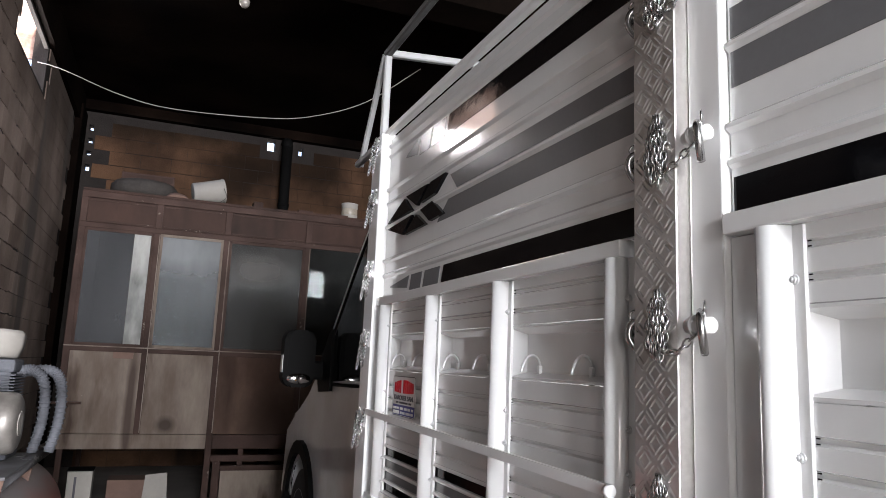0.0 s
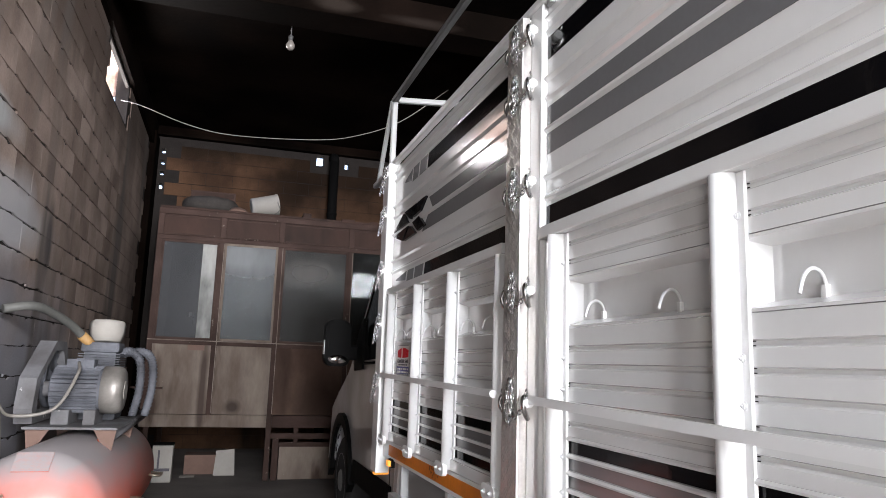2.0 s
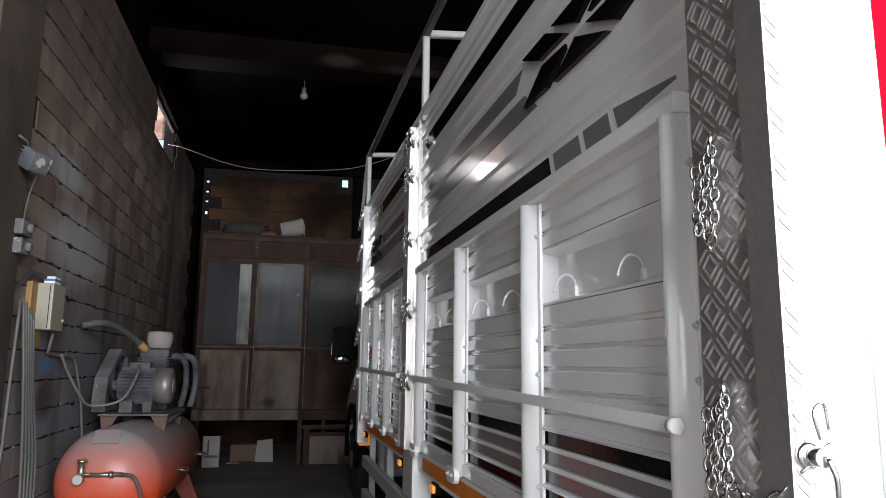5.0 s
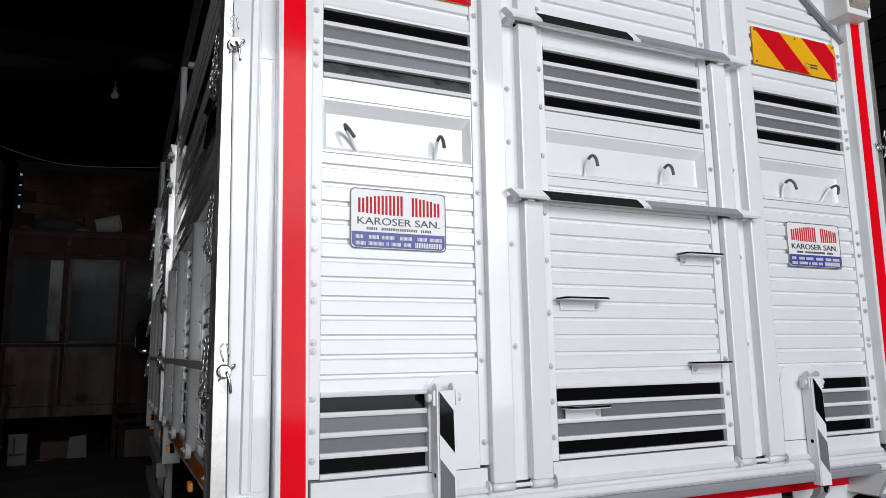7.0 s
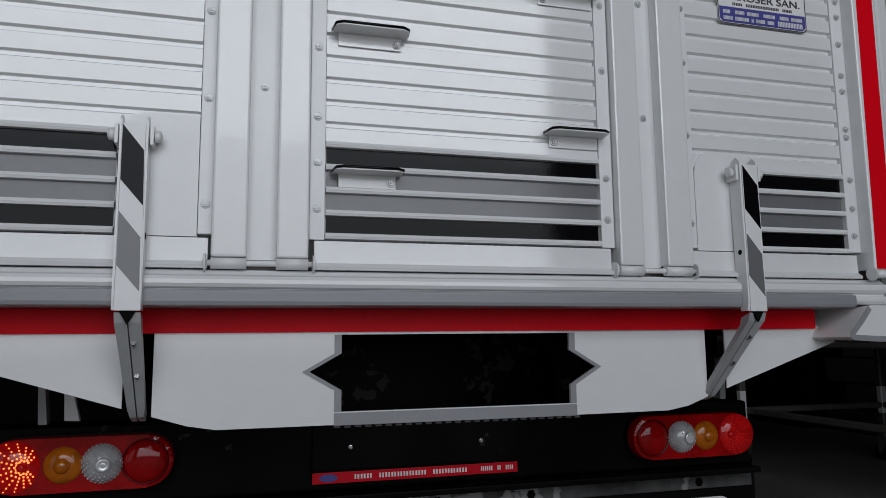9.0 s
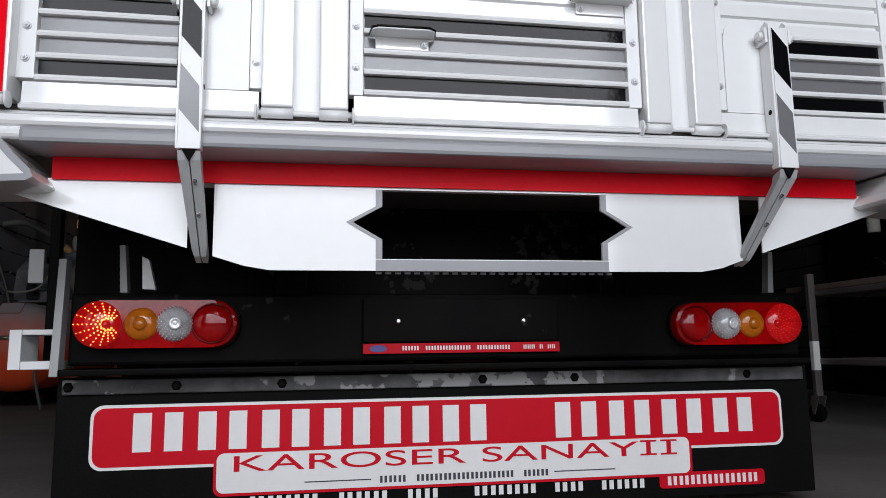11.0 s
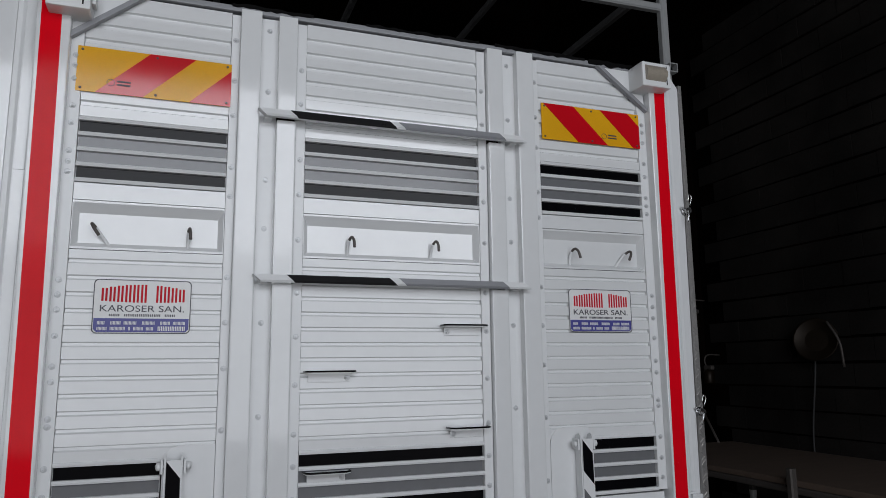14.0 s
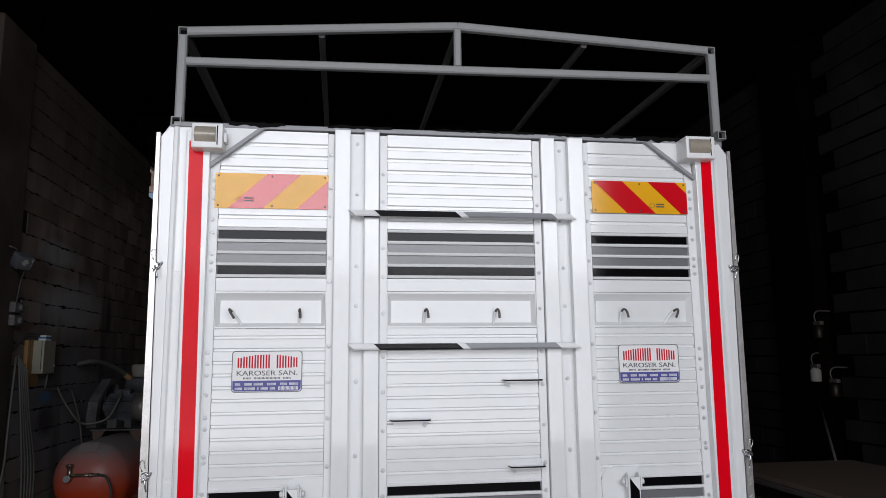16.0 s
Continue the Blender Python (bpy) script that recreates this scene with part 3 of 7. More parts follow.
part("brick_top", box(B(), -7.5, LX - 0.10, 9.70, 9.745, 4.42, 5.7), BRICK, outer, "sunlit brick upper part")
shell("yard_wall", box(B(), -30, 30, -26.4, -26, G - 0.03, 5.6), PLASTER, "plain plastered building front across the yard", "building")
wall_e = shell("wall_east", box(B(), RX + 0.012, RX + 0.22, FY - 0.2, BY + 0.2, G, CZ), SOOT_DIM, "dim long wall of grey concrete blocks", "wall")

# far wall with two vent holes and a ragged row of gaps beside the corner column
bm = B()
xs = [LX - 0.22, -3.19, -3.13, -0.80, -0.68, -0.33, -0.26, RX + 0.22]
for i, (a, b) in enumerate(zip(xs, xs[1:])):
    if i == 1:
        cuts = [(2.5, 3.35), (3.83, 3.92), (4.05, 4.11), (4.22, 4.29), (4.40, 4.48)]
        z = G
        for c0, c1 in cuts:
            box(bm, a + (0.045 if c0 < 3 else 0), b, BY + 0.012, BY + 0.2, z, c0)
            if c0 < 3:
                box(bm, a + 0.045, a + 0.047, BY + 0.012, BY + 0.2, c0, c1)
                box(bm, a + 0.052, b, BY + 0.012, BY + 0.2, c0, c1)
            z = c1
        box(bm, a, b, BY + 0.012, BY + 0.2, z, CZ)
        box(bm, a, a + 0.045, BY + 0.012, BY + 0.2, G, 3.35)
    elif i in (3, 5):
        c0, c1 = ((4.47, 4.65), (4.46, 4.58))[i == 5]
        box(bm, a, b, BY + 0.012, BY + 0.2, G, c0)
        box(bm, a, b, BY + 0.012, BY + 0.2, c1, CZ)
    else:
        box(bm, a, b, BY + 0.012, BY + 0.2, G, CZ)
wall_n = shell("wall_north", bm, MORTAR, "far wall of tan blocks stained by smoke", "wall")

# gateway wall behind the camera
bm = B()
box(bm, LX - 0.2, -2.8, FY - 0.2, FY, G, CZ)
box(bm, 2.42, RX + 0.2, FY - 0.2, FY, G, CZ)
box(bm, -2.8, 2.42, FY - 0.2, FY, 4.05, CZ)
shell("wall_south", bm, PLASTER, "plastered wall round the open gateway", "wall")

# concrete frame: ring beams, cross beams, columns
bm = B()
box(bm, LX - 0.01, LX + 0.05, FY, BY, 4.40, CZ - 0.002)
shell("beam", bm, SOOT_DIM, "soot-stained ring beam along the block wall, near black as if unlit", "beam")
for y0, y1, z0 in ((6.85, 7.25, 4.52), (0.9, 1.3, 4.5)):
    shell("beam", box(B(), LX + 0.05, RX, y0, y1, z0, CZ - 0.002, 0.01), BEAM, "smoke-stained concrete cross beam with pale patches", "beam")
shell("beam", box(B(), LX + 0.05, RX, BY - 0.12, BY - 0.002, 4.66, CZ - 0.002), SOOT_DIM, "soot-stained beam at the far wall, near black as if unlit", "beam")
shell("column", box(B(), LX - 0.02, LX + 0.08, BY - 0.5, BY - 0.004, G, 4.6, 0.008), SOOT_DIM, "sooty concrete corner column", "column")
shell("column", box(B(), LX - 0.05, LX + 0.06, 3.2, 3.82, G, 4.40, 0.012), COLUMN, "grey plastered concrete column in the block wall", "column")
# the column's shade is painted with the near-black beam colour
shell("column", box(B(), RX - 0.12, RX + 0.05, 3.80, 4.48, G, CZ - 0.004, 0.012), BEAM, "dim concrete column, near black as if unlit", "column")


# ---- the livestock truck ----
truck = thing("livestock_truck", "white cab truck with a tall white livestock body and grey-black stripes", "truck")
REAR = lambda u, n, z: (u, -n, z)                  # along x, out to the back
SIDE_X = 1.08
WEST = lambda u, n, z: (-SIDE_X - n, u, z)         # along y, out to the west
EAST = lambda u, n, z: (SIDE_X + n, u, z)


def ribbed(z0, z1, pitch=0.0455, groove=0.0145, depth=0.0085):
    """Outline, from low to high, of sheet with narrow flat-bottomed pressed grooves."""
    out, z = [(0, z0)], z0 + pitch - groove
    while z + groove < z1 - 0.004:
        out += [(0, z), (-depth, z + 0.0045), (-depth, z + groove - 0.0030), (0, z + groove)]
        z += pitch
    return out + [(0, z1)]


def beaded(z0, z1, zs, half=0.0075, depth=0.0085):
    """Outline of flat sheet with narrow pressed ribs at given heights."""
    out = [(0, z0)]
    for z in zs:
        out += [(0, z - half), (-depth, z - half + 0.0045), (-depth, z + half - 0.0028), (0, z + half)]
    return out + [(0, z1)]


def sheet(u0, u1, prof, back=-0.03):
    pts = list(prof) + [(back, prof[-1][1]), (back, prof[0][1])]
    return prism(B(), pts, 0, u0, u1)


def pocket(u0, u1, z0, z1, depth=0.03, rim=0.005, side=0.022, foot=0.030, head=0.016):
    """A pressed pocket with sloping sides and a flat back."""
    bm = B()
    a = [(u0, 0, z0), (u1, 0, z0), (u1, 0, z1), (u0, 0, z1)]
    r = [(u0 + rim, 0.0, z0 + 0.006), (u1 - rim, 0.0, z0 + 0.006), (u1 - rim, 0.0, z1 - 0.006), (u0 + rim, 0.0, z1 - 0.006)]
    b = [(u0 + rim + side, -depth, z0 + 0.006 + foot), (u1 - rim - side, -depth, z0 + 0.006 + foot), (u1 - rim - side, -depth, z1 - 0.006 - head), (u0 + rim + side, -depth, z1 - 0.006 - head)]
    c = [(p[0], -depth - 0.006, p[2]) for p in a]
    A, R, I, C = ([bm.verts.new(p) for p in ps] for ps in (a, r, b, c))
    for k in range(4):
        j = (k + 1) % 4
        bm.faces.new((A[k], A[j], R[j], R[k]))
        bm.faces.new((R[k], R[j], I[j], I[k]))
        bm.faces.new((A[k], A[j], C[j], C[k]))
    bm.faces.new(I)
    bm.faces.new(C)
    return bm


def hook(place, parent, u, z, lean, shear=0.0):
    """A bent tie hook of round bar, welded in a pocket: painted stem, dark tip."""
    k = 0.98
    at = lambda a, n, c: (u + (a * lean + c * shear) * k, -0.022 + n * k, z + c * k)
    pts = smooth_line([at(0, 0.0, -0.034), at(0.0, 0.008, 0.010), at(0.004, 0.018, 0.034), at(0.013, 0.032, 0.042), at(0.023, 0.042, 0.030), at(0.028, 0.047, 0.008)], 4)
    h = part("hook", tube(B(), pts[:9], 0.0046, 8), WHITE_S, parent, "bent round-bar tie hook", place)
    part("tip", tube(B(), pts[8:], 0.0046, 8), STEEL, h, "dark hook tip", place)
    return h


def side_hook(place, parent, u, z):
    """A painted rope hook: a stout stem against the pocket, bent over to a free end that hangs outward."""
    z -= 0.010
    at = lambda n, c: (u, -0.030 + n * 0.98, z + c * 0.90)
    line = smooth_line([at(0.0, 0.030), at(0.002, 0.050), at(0.012, 0.066), at(0.028, 0.070), at(0.043, 0.058), at(0.051, 0.040), at(0.056, 0.022)], 4)
    h = part("hook", tube(B(), line, 0.0034, 8), BOLT_M, parent, "painted round-bar rope hook", place)
    stem = box(B(), u - 0.006, u + 0.006, -0.034, -0.024, z - 0.002, z + 0.038, 0.002)
    part("stem", stem, WHITE_S, h, place=place)
    return h


def louvre(place, panel, u0, u1, z0, z1):
    """Four painted strips between proud white slats."""
    part("louvre_back", box(B(), u0, u1, -0.03, -0.010, z0, z1), WHITE_S, panel, place=place)
    h = (z1 - z0) / 4
    for k in range(4):
        a = z0 + k * h
        part("stripe", prism(B(), [(-0.012, a + 0.006), (-0.006, a + 0.006), (-0.006, a + h - 0.006), (-0.012, a + h - 0.006)], 0, u0 + 0.002, u1 - 0.002),
             VINYL_B if k in (0, 3) else VINYL_G, panel, "black painted strip" if k in (0, 3) else "grey painted strip", place)
    for k in range(5):
        a = z0 + k * h
        part("slat", prism(B(), [(-0.010, a - 0.006), (0.004, a - 0.005), (0.006, a), (0.003, a + 0.006), (-0.010, a + 0.007)], 0, u0, u1), WHITE, panel, place=place)


bm = lathe(B(), [(-0.002, 0.0084), (0.0014, 0.0084), (0.0018, 0.0072)], (0, 0, 0), (0, -1, 0), 12)
lathe(bm, [(0.001, 0.0060), (0.0052, 0.0060), (0.0060, 0.0052)], (0, 0, 0), (0, -1, 0), 6)
lathe(bm, [(0.005, 0.0030), (0.0082, 0.0028), (0.0088, 0.0020)], (0, 0, 0), (0, -1, 0), 8)
BOLT = finish("bolt", bm, BOLT_M)


def bolts(parent, us, zs, y=-0.004):
    for u in us:
        for z in zs:
            again("bolt", BOLT, parent, u, y, z)


def bolts_side(parent, sign, us, zs, n):
    for u in us:
        for z in zs:
            again("bolt", BOLT, parent, sign * (SIDE_X + n), u, z, 0, 0, -90 if sign < 0 else 90)


# lettering and plates --------------------------------------------------
def letters(name, text, size, width, at, material, parent, rx=90, rz=0, depth=0.0012):
    """Set words in the built-in face, fitted to a width, as mesh."""
    cu = bpy.data.curves.new(name, "FONT")
    cu.body, cu.size, cu.extrude, cu.align_x, cu.align_y = text, size, depth, "CENTER", "CENTER"
    ob = new(name + "_curve", cu)
    bpy.context.view_layer.update()
    me = bpy.data.meshes.new_from_object(ob.evaluated_get(bpy.context.evaluated_depsgraph_get()))
    bpy.data.objects.remove(ob)
    xs = [v.co.x for v in me.vertices]
    k = width / (max(xs) - min(xs))
    glyphs = []
    for island in islands(me):
        lo, hi = min(me.vertices[i].co.x for i in island), max(me.vertices[i].co.x for i in island)
        for g in glyphs:
            if min(hi, g[1]) - max(lo, g[0]) > 0.45 * min(hi - lo, g[1] - g[0]):
                g[0], g[1] = min(lo, g[0]), max(hi, g[1])
                g[2].update(island)
                break
        else:
            glyphs.append([lo, hi, set(island)])
    put = pose(*at, rx, 0, rz) @ Matrix.Diagonal((k, 1, 1, 1))
    for _, _, own in sorted(glyphs, key=lambda g: g[0]):
        order = {i: n for n, i in enumerate(sorted(own))}
        m = bpy.data.meshes.new(name)
        m.from_pydata([put @ me.vertices[i].co for i in order], [], [[order[i] for i in p.vertices] for p in me.polygons if p.vertices[0] in own])
        m.materials.append(material)
        o = new(name, m)
        o.parent = parent
    bpy.data.meshes.remove(me)


def islands(me):
    """Groups of vertices that hang together."""
    up = list(range(len(me.vertices)))

    def root(i):
        while up[i] != i:
            up[i] = up[up[i]]
            i = up[i]
        return i
    for p in me.polygons:
        for i in p.vertices[1:]:
            up[root(i)] = root(p.vertices[0])
    groups = {}
    for i in range(len(up)):
        groups.setdefault(root(i), []).append(i)
    return list(groups.values())


def bar_row(name, place, parent, u0, u1, z0, z1, n, gaps, material, out, arch=0.0):
    """A row of letter-sized strokes, some left out as spaces; large ones are pieces of their own."""
    bm, w = B(), (u1 - u0) / n
    for k in range(n):
        if k in gaps:
            continue
        lift = arch * (1 - ((k + 0.5) / n * 2 - 1) ** 2)
        for f0, f1 in ((0.12, 0.40), (0.60, 0.88)):
            box(bm, u0 + (k + f0) * w, u0 + (k + f1) * w, out, out + 0.0012, z0 - lift * 0.3, z1 + lift)
        if n < 13:
            part(name, bm, material, parent, place=place)
            bm = B()
    if n < 13:
        bm.free()
        return None
    return tagged(part(name, bm, material, parent, place=place), kind="stuff")


def maker_plate(place, parent, u, z, w, h, out, rz=0):
    """The body builder's rounded plate: red upper row, dark words, blue foot."""
    bm = prism(B(), [(u + a, z + b) for a, b in rounded(w, h, 0.012)], 1, out, out + 0.002)
    p = part("maker_plate", bm, SIGN_W, parent, "white maker's plate with red lettering and blue foot", place)
    edge = B()
    ring, inner = rounded(w, h, 0.012), rounded(w - 0.005, h - 0.005, 0.0105)
    for k in range(len(ring)):
        j = (k + 1) % len(ring)
        vs = [edge.verts.new((u + a, out + 0.0026, z + b)) for a, b in (ring[k], ring[j], inner[j], inner[k])]
        edge.faces.new(vs)
    part("border", edge, SIGN_K, p, place=place)
    bar_row("red_stroke", place, p, u - w * 0.43, u + w * 0.44, z + h * 0.10, z + h * 0.32, 11, {6}, SIGN_R, out + 0.002, h * 0.09)
    bm = prism(B(), [(u - w / 2 + 0.004, z - h * 0.22), (u + w / 2 - 0.004, z - h * 0.22), (u + w / 2 - 0.004, z - h / 2 + 0.012), (u + w / 2 - 0.012, z - h / 2 + 0.004), (u - w / 2 + 0.012, z - h / 2 + 0.004), (u - w / 2 + 0.004, z - h / 2 + 0.012)], 1, out + 0.002, out + 0.003)
    foot = part("foot_band", bm, SIGN_B, p, "blue band", place)
    bar_row("print_line", place, p, u - w * 0.45, u + w * 0.45, z - h * 0.335, z - h * 0.275, 34, {3, 4, 9, 15, 16, 22, 23, 28}, SIGN_W, out + 0.003)
    bar_row("print_line", place, p, u - w * 0.45, u + w * 0.12, z - h * 0.44, z - h * 0.38, 22, {4, 11, 13, 18}, SIGN_W, out + 0.003)
    bar_row("print_line", place, p, u + w * 0.16, u + w * 0.45, z - h * 0.45, z - h * 0.365, 8, set(), SIGN_W, out + 0.003)
    bar_row("print_line", place, p, u - w * 0.34, u + w * 0.34, z - h * 0.185, z - h * 0.14, 18, {3, 14}, SIGN_K, out + 0.002)
    words = (u, -out - 0.0025, z - h * 0.045)
    if place is REAR:
        letters("letter", "KAROSER SAN.", h * 0.17, w * 0.86, words, SIGN_K, p)
    else:
        letters("letter", "KAROSER SAN.", h * 0.17, w * 0.86, (-SIDE_X - out - 0.0025, u, z - h * 0.045), SIGN_K, p, 90, -90)
    return p


# rear wall of the body ---------------------------------------------------
def rear_panel(name, label, u0, u1, low):
    u0, u1, low = u0 + 0.001, u1 - 0.001, (low[0] + 0.001, low[1] - 0.001)
    p = part(name, sheet(u0, u1, ribbed(1.0985, 1.665, 0.0452)), WHITE, truck, label, REAR)
    part("top_sheet", sheet(u0, u1, ribbed(2.045, 2.42, 0.047, 0.0175, 0.009)), WHITE, p, place=REAR)
    part("band", box(B(), u0, u1, -0.03, 0, 1.805, 1.852), WHITE, p, place=REAR)
    part("pocket", pocket(u0, u1, 1.667, 1.803, 0.024, 0.002, 0.014, 0.014, 0.026), WHITE, p, "pressed pocket with sloping sides", REAR)
    louvre(REAR, p, u0, u1, 1.860, 2.037)
    louvre(REAR, p, low[0], low[1], 0.918, 1.097)
    lip = B()
    prism(lip, [(-0.03, 0.852), (0.016, 0.852), (0.018, 0.858), (0.006, 0.866), (0.004, 0.908), (-0.03, 0.908)], 0, u0 - 0.02, u1 + 0.02)
    part("bottom_lip", lip, WHITE, p, "folded bottom lip", REAR)
    if low[0] > u0 + 0.02:
        part("blank_plate", prism(B(), [(u0, 0.91), (low[0] - 0.004, 0.91), (low[0] - 0.004, 1.135), (u0 + 0.045, 1.135), (u0 + 0.02, 1.128), (u0 + 0.006, 1.11), (u0, 1.085)], 1, -0.03, 0.003), WHITE_S, p, place=REAR)
    if low[1] < u1 - 0.02:
        part("blank_plate", prism(B(), [(low[1] + 0.004, 0.91), (u1, 0.91), (u1, 1.135), (low[1] + 0.05, 1.135), (low[1] + 0.024, 1.128), (low[1] + 0.01, 1.11), (low[1] + 0.004, 1.085)], 1, -0.03, 0.003), WHITE_S, p, place=REAR)
    return p


panel_l = rear_panel("rear_panel", "ribbed white rear panel with louvre stripes", -0.918, -0.517, (-0.918, -0.656))
panel_c = rear_panel("rear_door", "ribbed white centre door with louvre stripes and steps", -0.289, 0.293, (-0.289, 0.293))
panel_r = rear_panel("rear_panel", "ribbed white rear panel with louvre stripes", 0.527, 0.940, (0.676, 0.940))
for p, u, lean, shear in ((panel_l, -0.832, -0.25, -0.7), (panel_l, -0.615, 0.25, 0.0), (panel_c, -0.148, 0.5, 0.05), (panel_c, 0.126, 0.5, 0.1), (panel_r, 0.64, 0.7, 0.0), (panel_r, 0.835, 0.6, 0.7)):
    hook(REAR, p, u, 1.695, lean, shear)
maker_plate(REAR, panel_l, -0.724, 1.511, 0.25, 0.148, 0.002)
maker_plate(REAR, panel_r, 0.742, 1.523, 0.25, 0.148, 0.002)


def warning_plate(parent, u0, u1, z0, z1, lean):
    """Amber plate with slanted red bands."""
    p = part("warning_plate", box(B(), u0, u1, 0.004, 0.007, z0, z1), AMBER_P, parent, "amber and red striped reflective plate", REAR)
    h, s = z1 - z0, (z1 - z0) * 1.05 * lean
    w = u1 - u0
    for a, b in ((0.12, 0.42), (0.72, 1.02)) if lean > 0 else ((0.08 + 0.28, 0.66), (0.93, 1.22)):
        pts = [(u0 + a * w, z0), (u0 + b * w, z0), (u0 + b * w + s, z1), (u0 + a * w + s, z1)]
        pts = [q for q in clip_band(pts, u0, u1)]
        if len(pts) > 2:
            part("red_band", prism(B(), pts, 1, 0.007, 0.0078), RED_P, p, "red band", REAR)
    m0 = u0 + w * (0.19 if lean > 0 else 0.60)
    bm = box(B(), m0 + 0.026, m0 + 0.062, 0.0079, 0.0083, z0 + 0.036, z0 + 0.041)
    box(bm, m0 + 0.026, m0 + 0.062, 0.0079, 0.0083, z0 + 0.026, z0 + 0.031)
    tube(bm, [(m0 + 0.010 + 0.010 * math.cos(radians(24 * k)), 0.008, z0 + 0.033 + 0.010 * math.sin(radians(24 * k))) for k in range(15)], 0.0008, 4, True)
    part("mark", bm, SIGN_K, p, "small printed approval mark", REAR)
    for u in (u0 + 0.012, (u0 + u1) / 2, u1 - 0.012):
        for z in (z0 + 0.01, z1 - 0.01):
            part("screw", lathe(B(), [(0, 0.004), (0.002, 0.003)], (u, 0.0078, z), (0, 1, 0), 8), STEEL, p, place=REAR)
    return p


def clip_band(pts, lo, hi):
    """Cuts an outline at two upright lines."""
    for side, lim in ((1, lo), (-1, hi)):
        out = []
        for k, p in enumerate(pts):
            q = pts[(k + 1) % len(pts)]
            a, b = side * (p[0] - lim), side * (q[0] - lim)
            if a >= 0:
                out.append(p)
            if a * b < 0:
                t = a / (a - b)
                out.append((p[0] + t * (q[0] - p[0]), p[1] + t * (q[1] - p[1])))
        pts = out
        if not pts:
            break
    return pts


warning_plate(panel_l, -0.932, -0.514, 2.115, 2.249, 1)
warning_plate(panel_r, 0.537, 0.943, 2.125, 2.257, -1)

# uprights, bolt strips and red tape
for s, (c0, c1, r0, r1, q0, q1) in ((-1, (-0.318, -0.289, -0.378, -0.320, -0.492, -0.430)), (1, (0.293, 0.323, 0.325, 0.383, 0.436, 0.500))):
    part("bolt_strip", box(B(), c0, c1, -0.02, 0.004, 0.91, 2.415, 0.0015), WHITE_S, truck, place=REAR)
    for z0, z1 in ((0.872, 1.585), (1.605, 2.085), (2.108, 2.425)):
        up = part("upright", box(B(), r0, r1, -0.03, 0.024, z0, z1, 0.004), WHITE, truck, "folded white upright", REAR)
    post = part("upright", box(B(), q0, q1, -0.03, 0.026, 0.872, 2.428, 0.004), WHITE, truck, "folded white upright", REAR)
    web = part("web", box(B(), min(r0, q1) if s < 0 else r1, max(r0, q1) if s < 0 else q0, -0.03, -0.004, 0.87, 2.42), WHITE_S, truck, place=REAR)
    bolts(web, [((r0 + q1) / 2 if s < 0 else (r1 + q0) / 2)], (1.203, 1.47, 1.75, 1.9, 2.18, 2.38), 0.004)
    # hinge barrels at the foot
    bm = B()
    rod(bm, (q0, 0.012, 0.862), (q1, 0.012, 0.862), 0.011, seg=12)
    rod(bm, (r0, 0.012, 0.862), (r1, 0.012, 0.862), 0.011, seg=12)
    rod(bm, (min(q0, r0) - 0.014, 0.012, 0.862), (max(q1, r1) + 0.014, 0.012, 0.862), 0.0055, seg=10)
    for u in (min(q0, r0) - 0.012, max(q1, r1) + 0.008):
        rod(bm, (u, 0.012, 0.862), (u + 0.004, 0.012, 0.862), 0.017, seg=12)
    part("hinge", bm, WHITE_S, truck, "white pin hinge", REAR)
bolts(truck, (-0.304,), (0.97, 1.06, 1.15, 1.29, 1.43, 1.56, 1.72, 1.86, 1.97, 2.15, 2.26), -0.004)
bolts(truck, (0.308,), (0.97, 1.06, 1.16, 1.30, 1.45, 1.575, 1.74, 1.88, 2.0, 2.15, 2.27), -0.004)
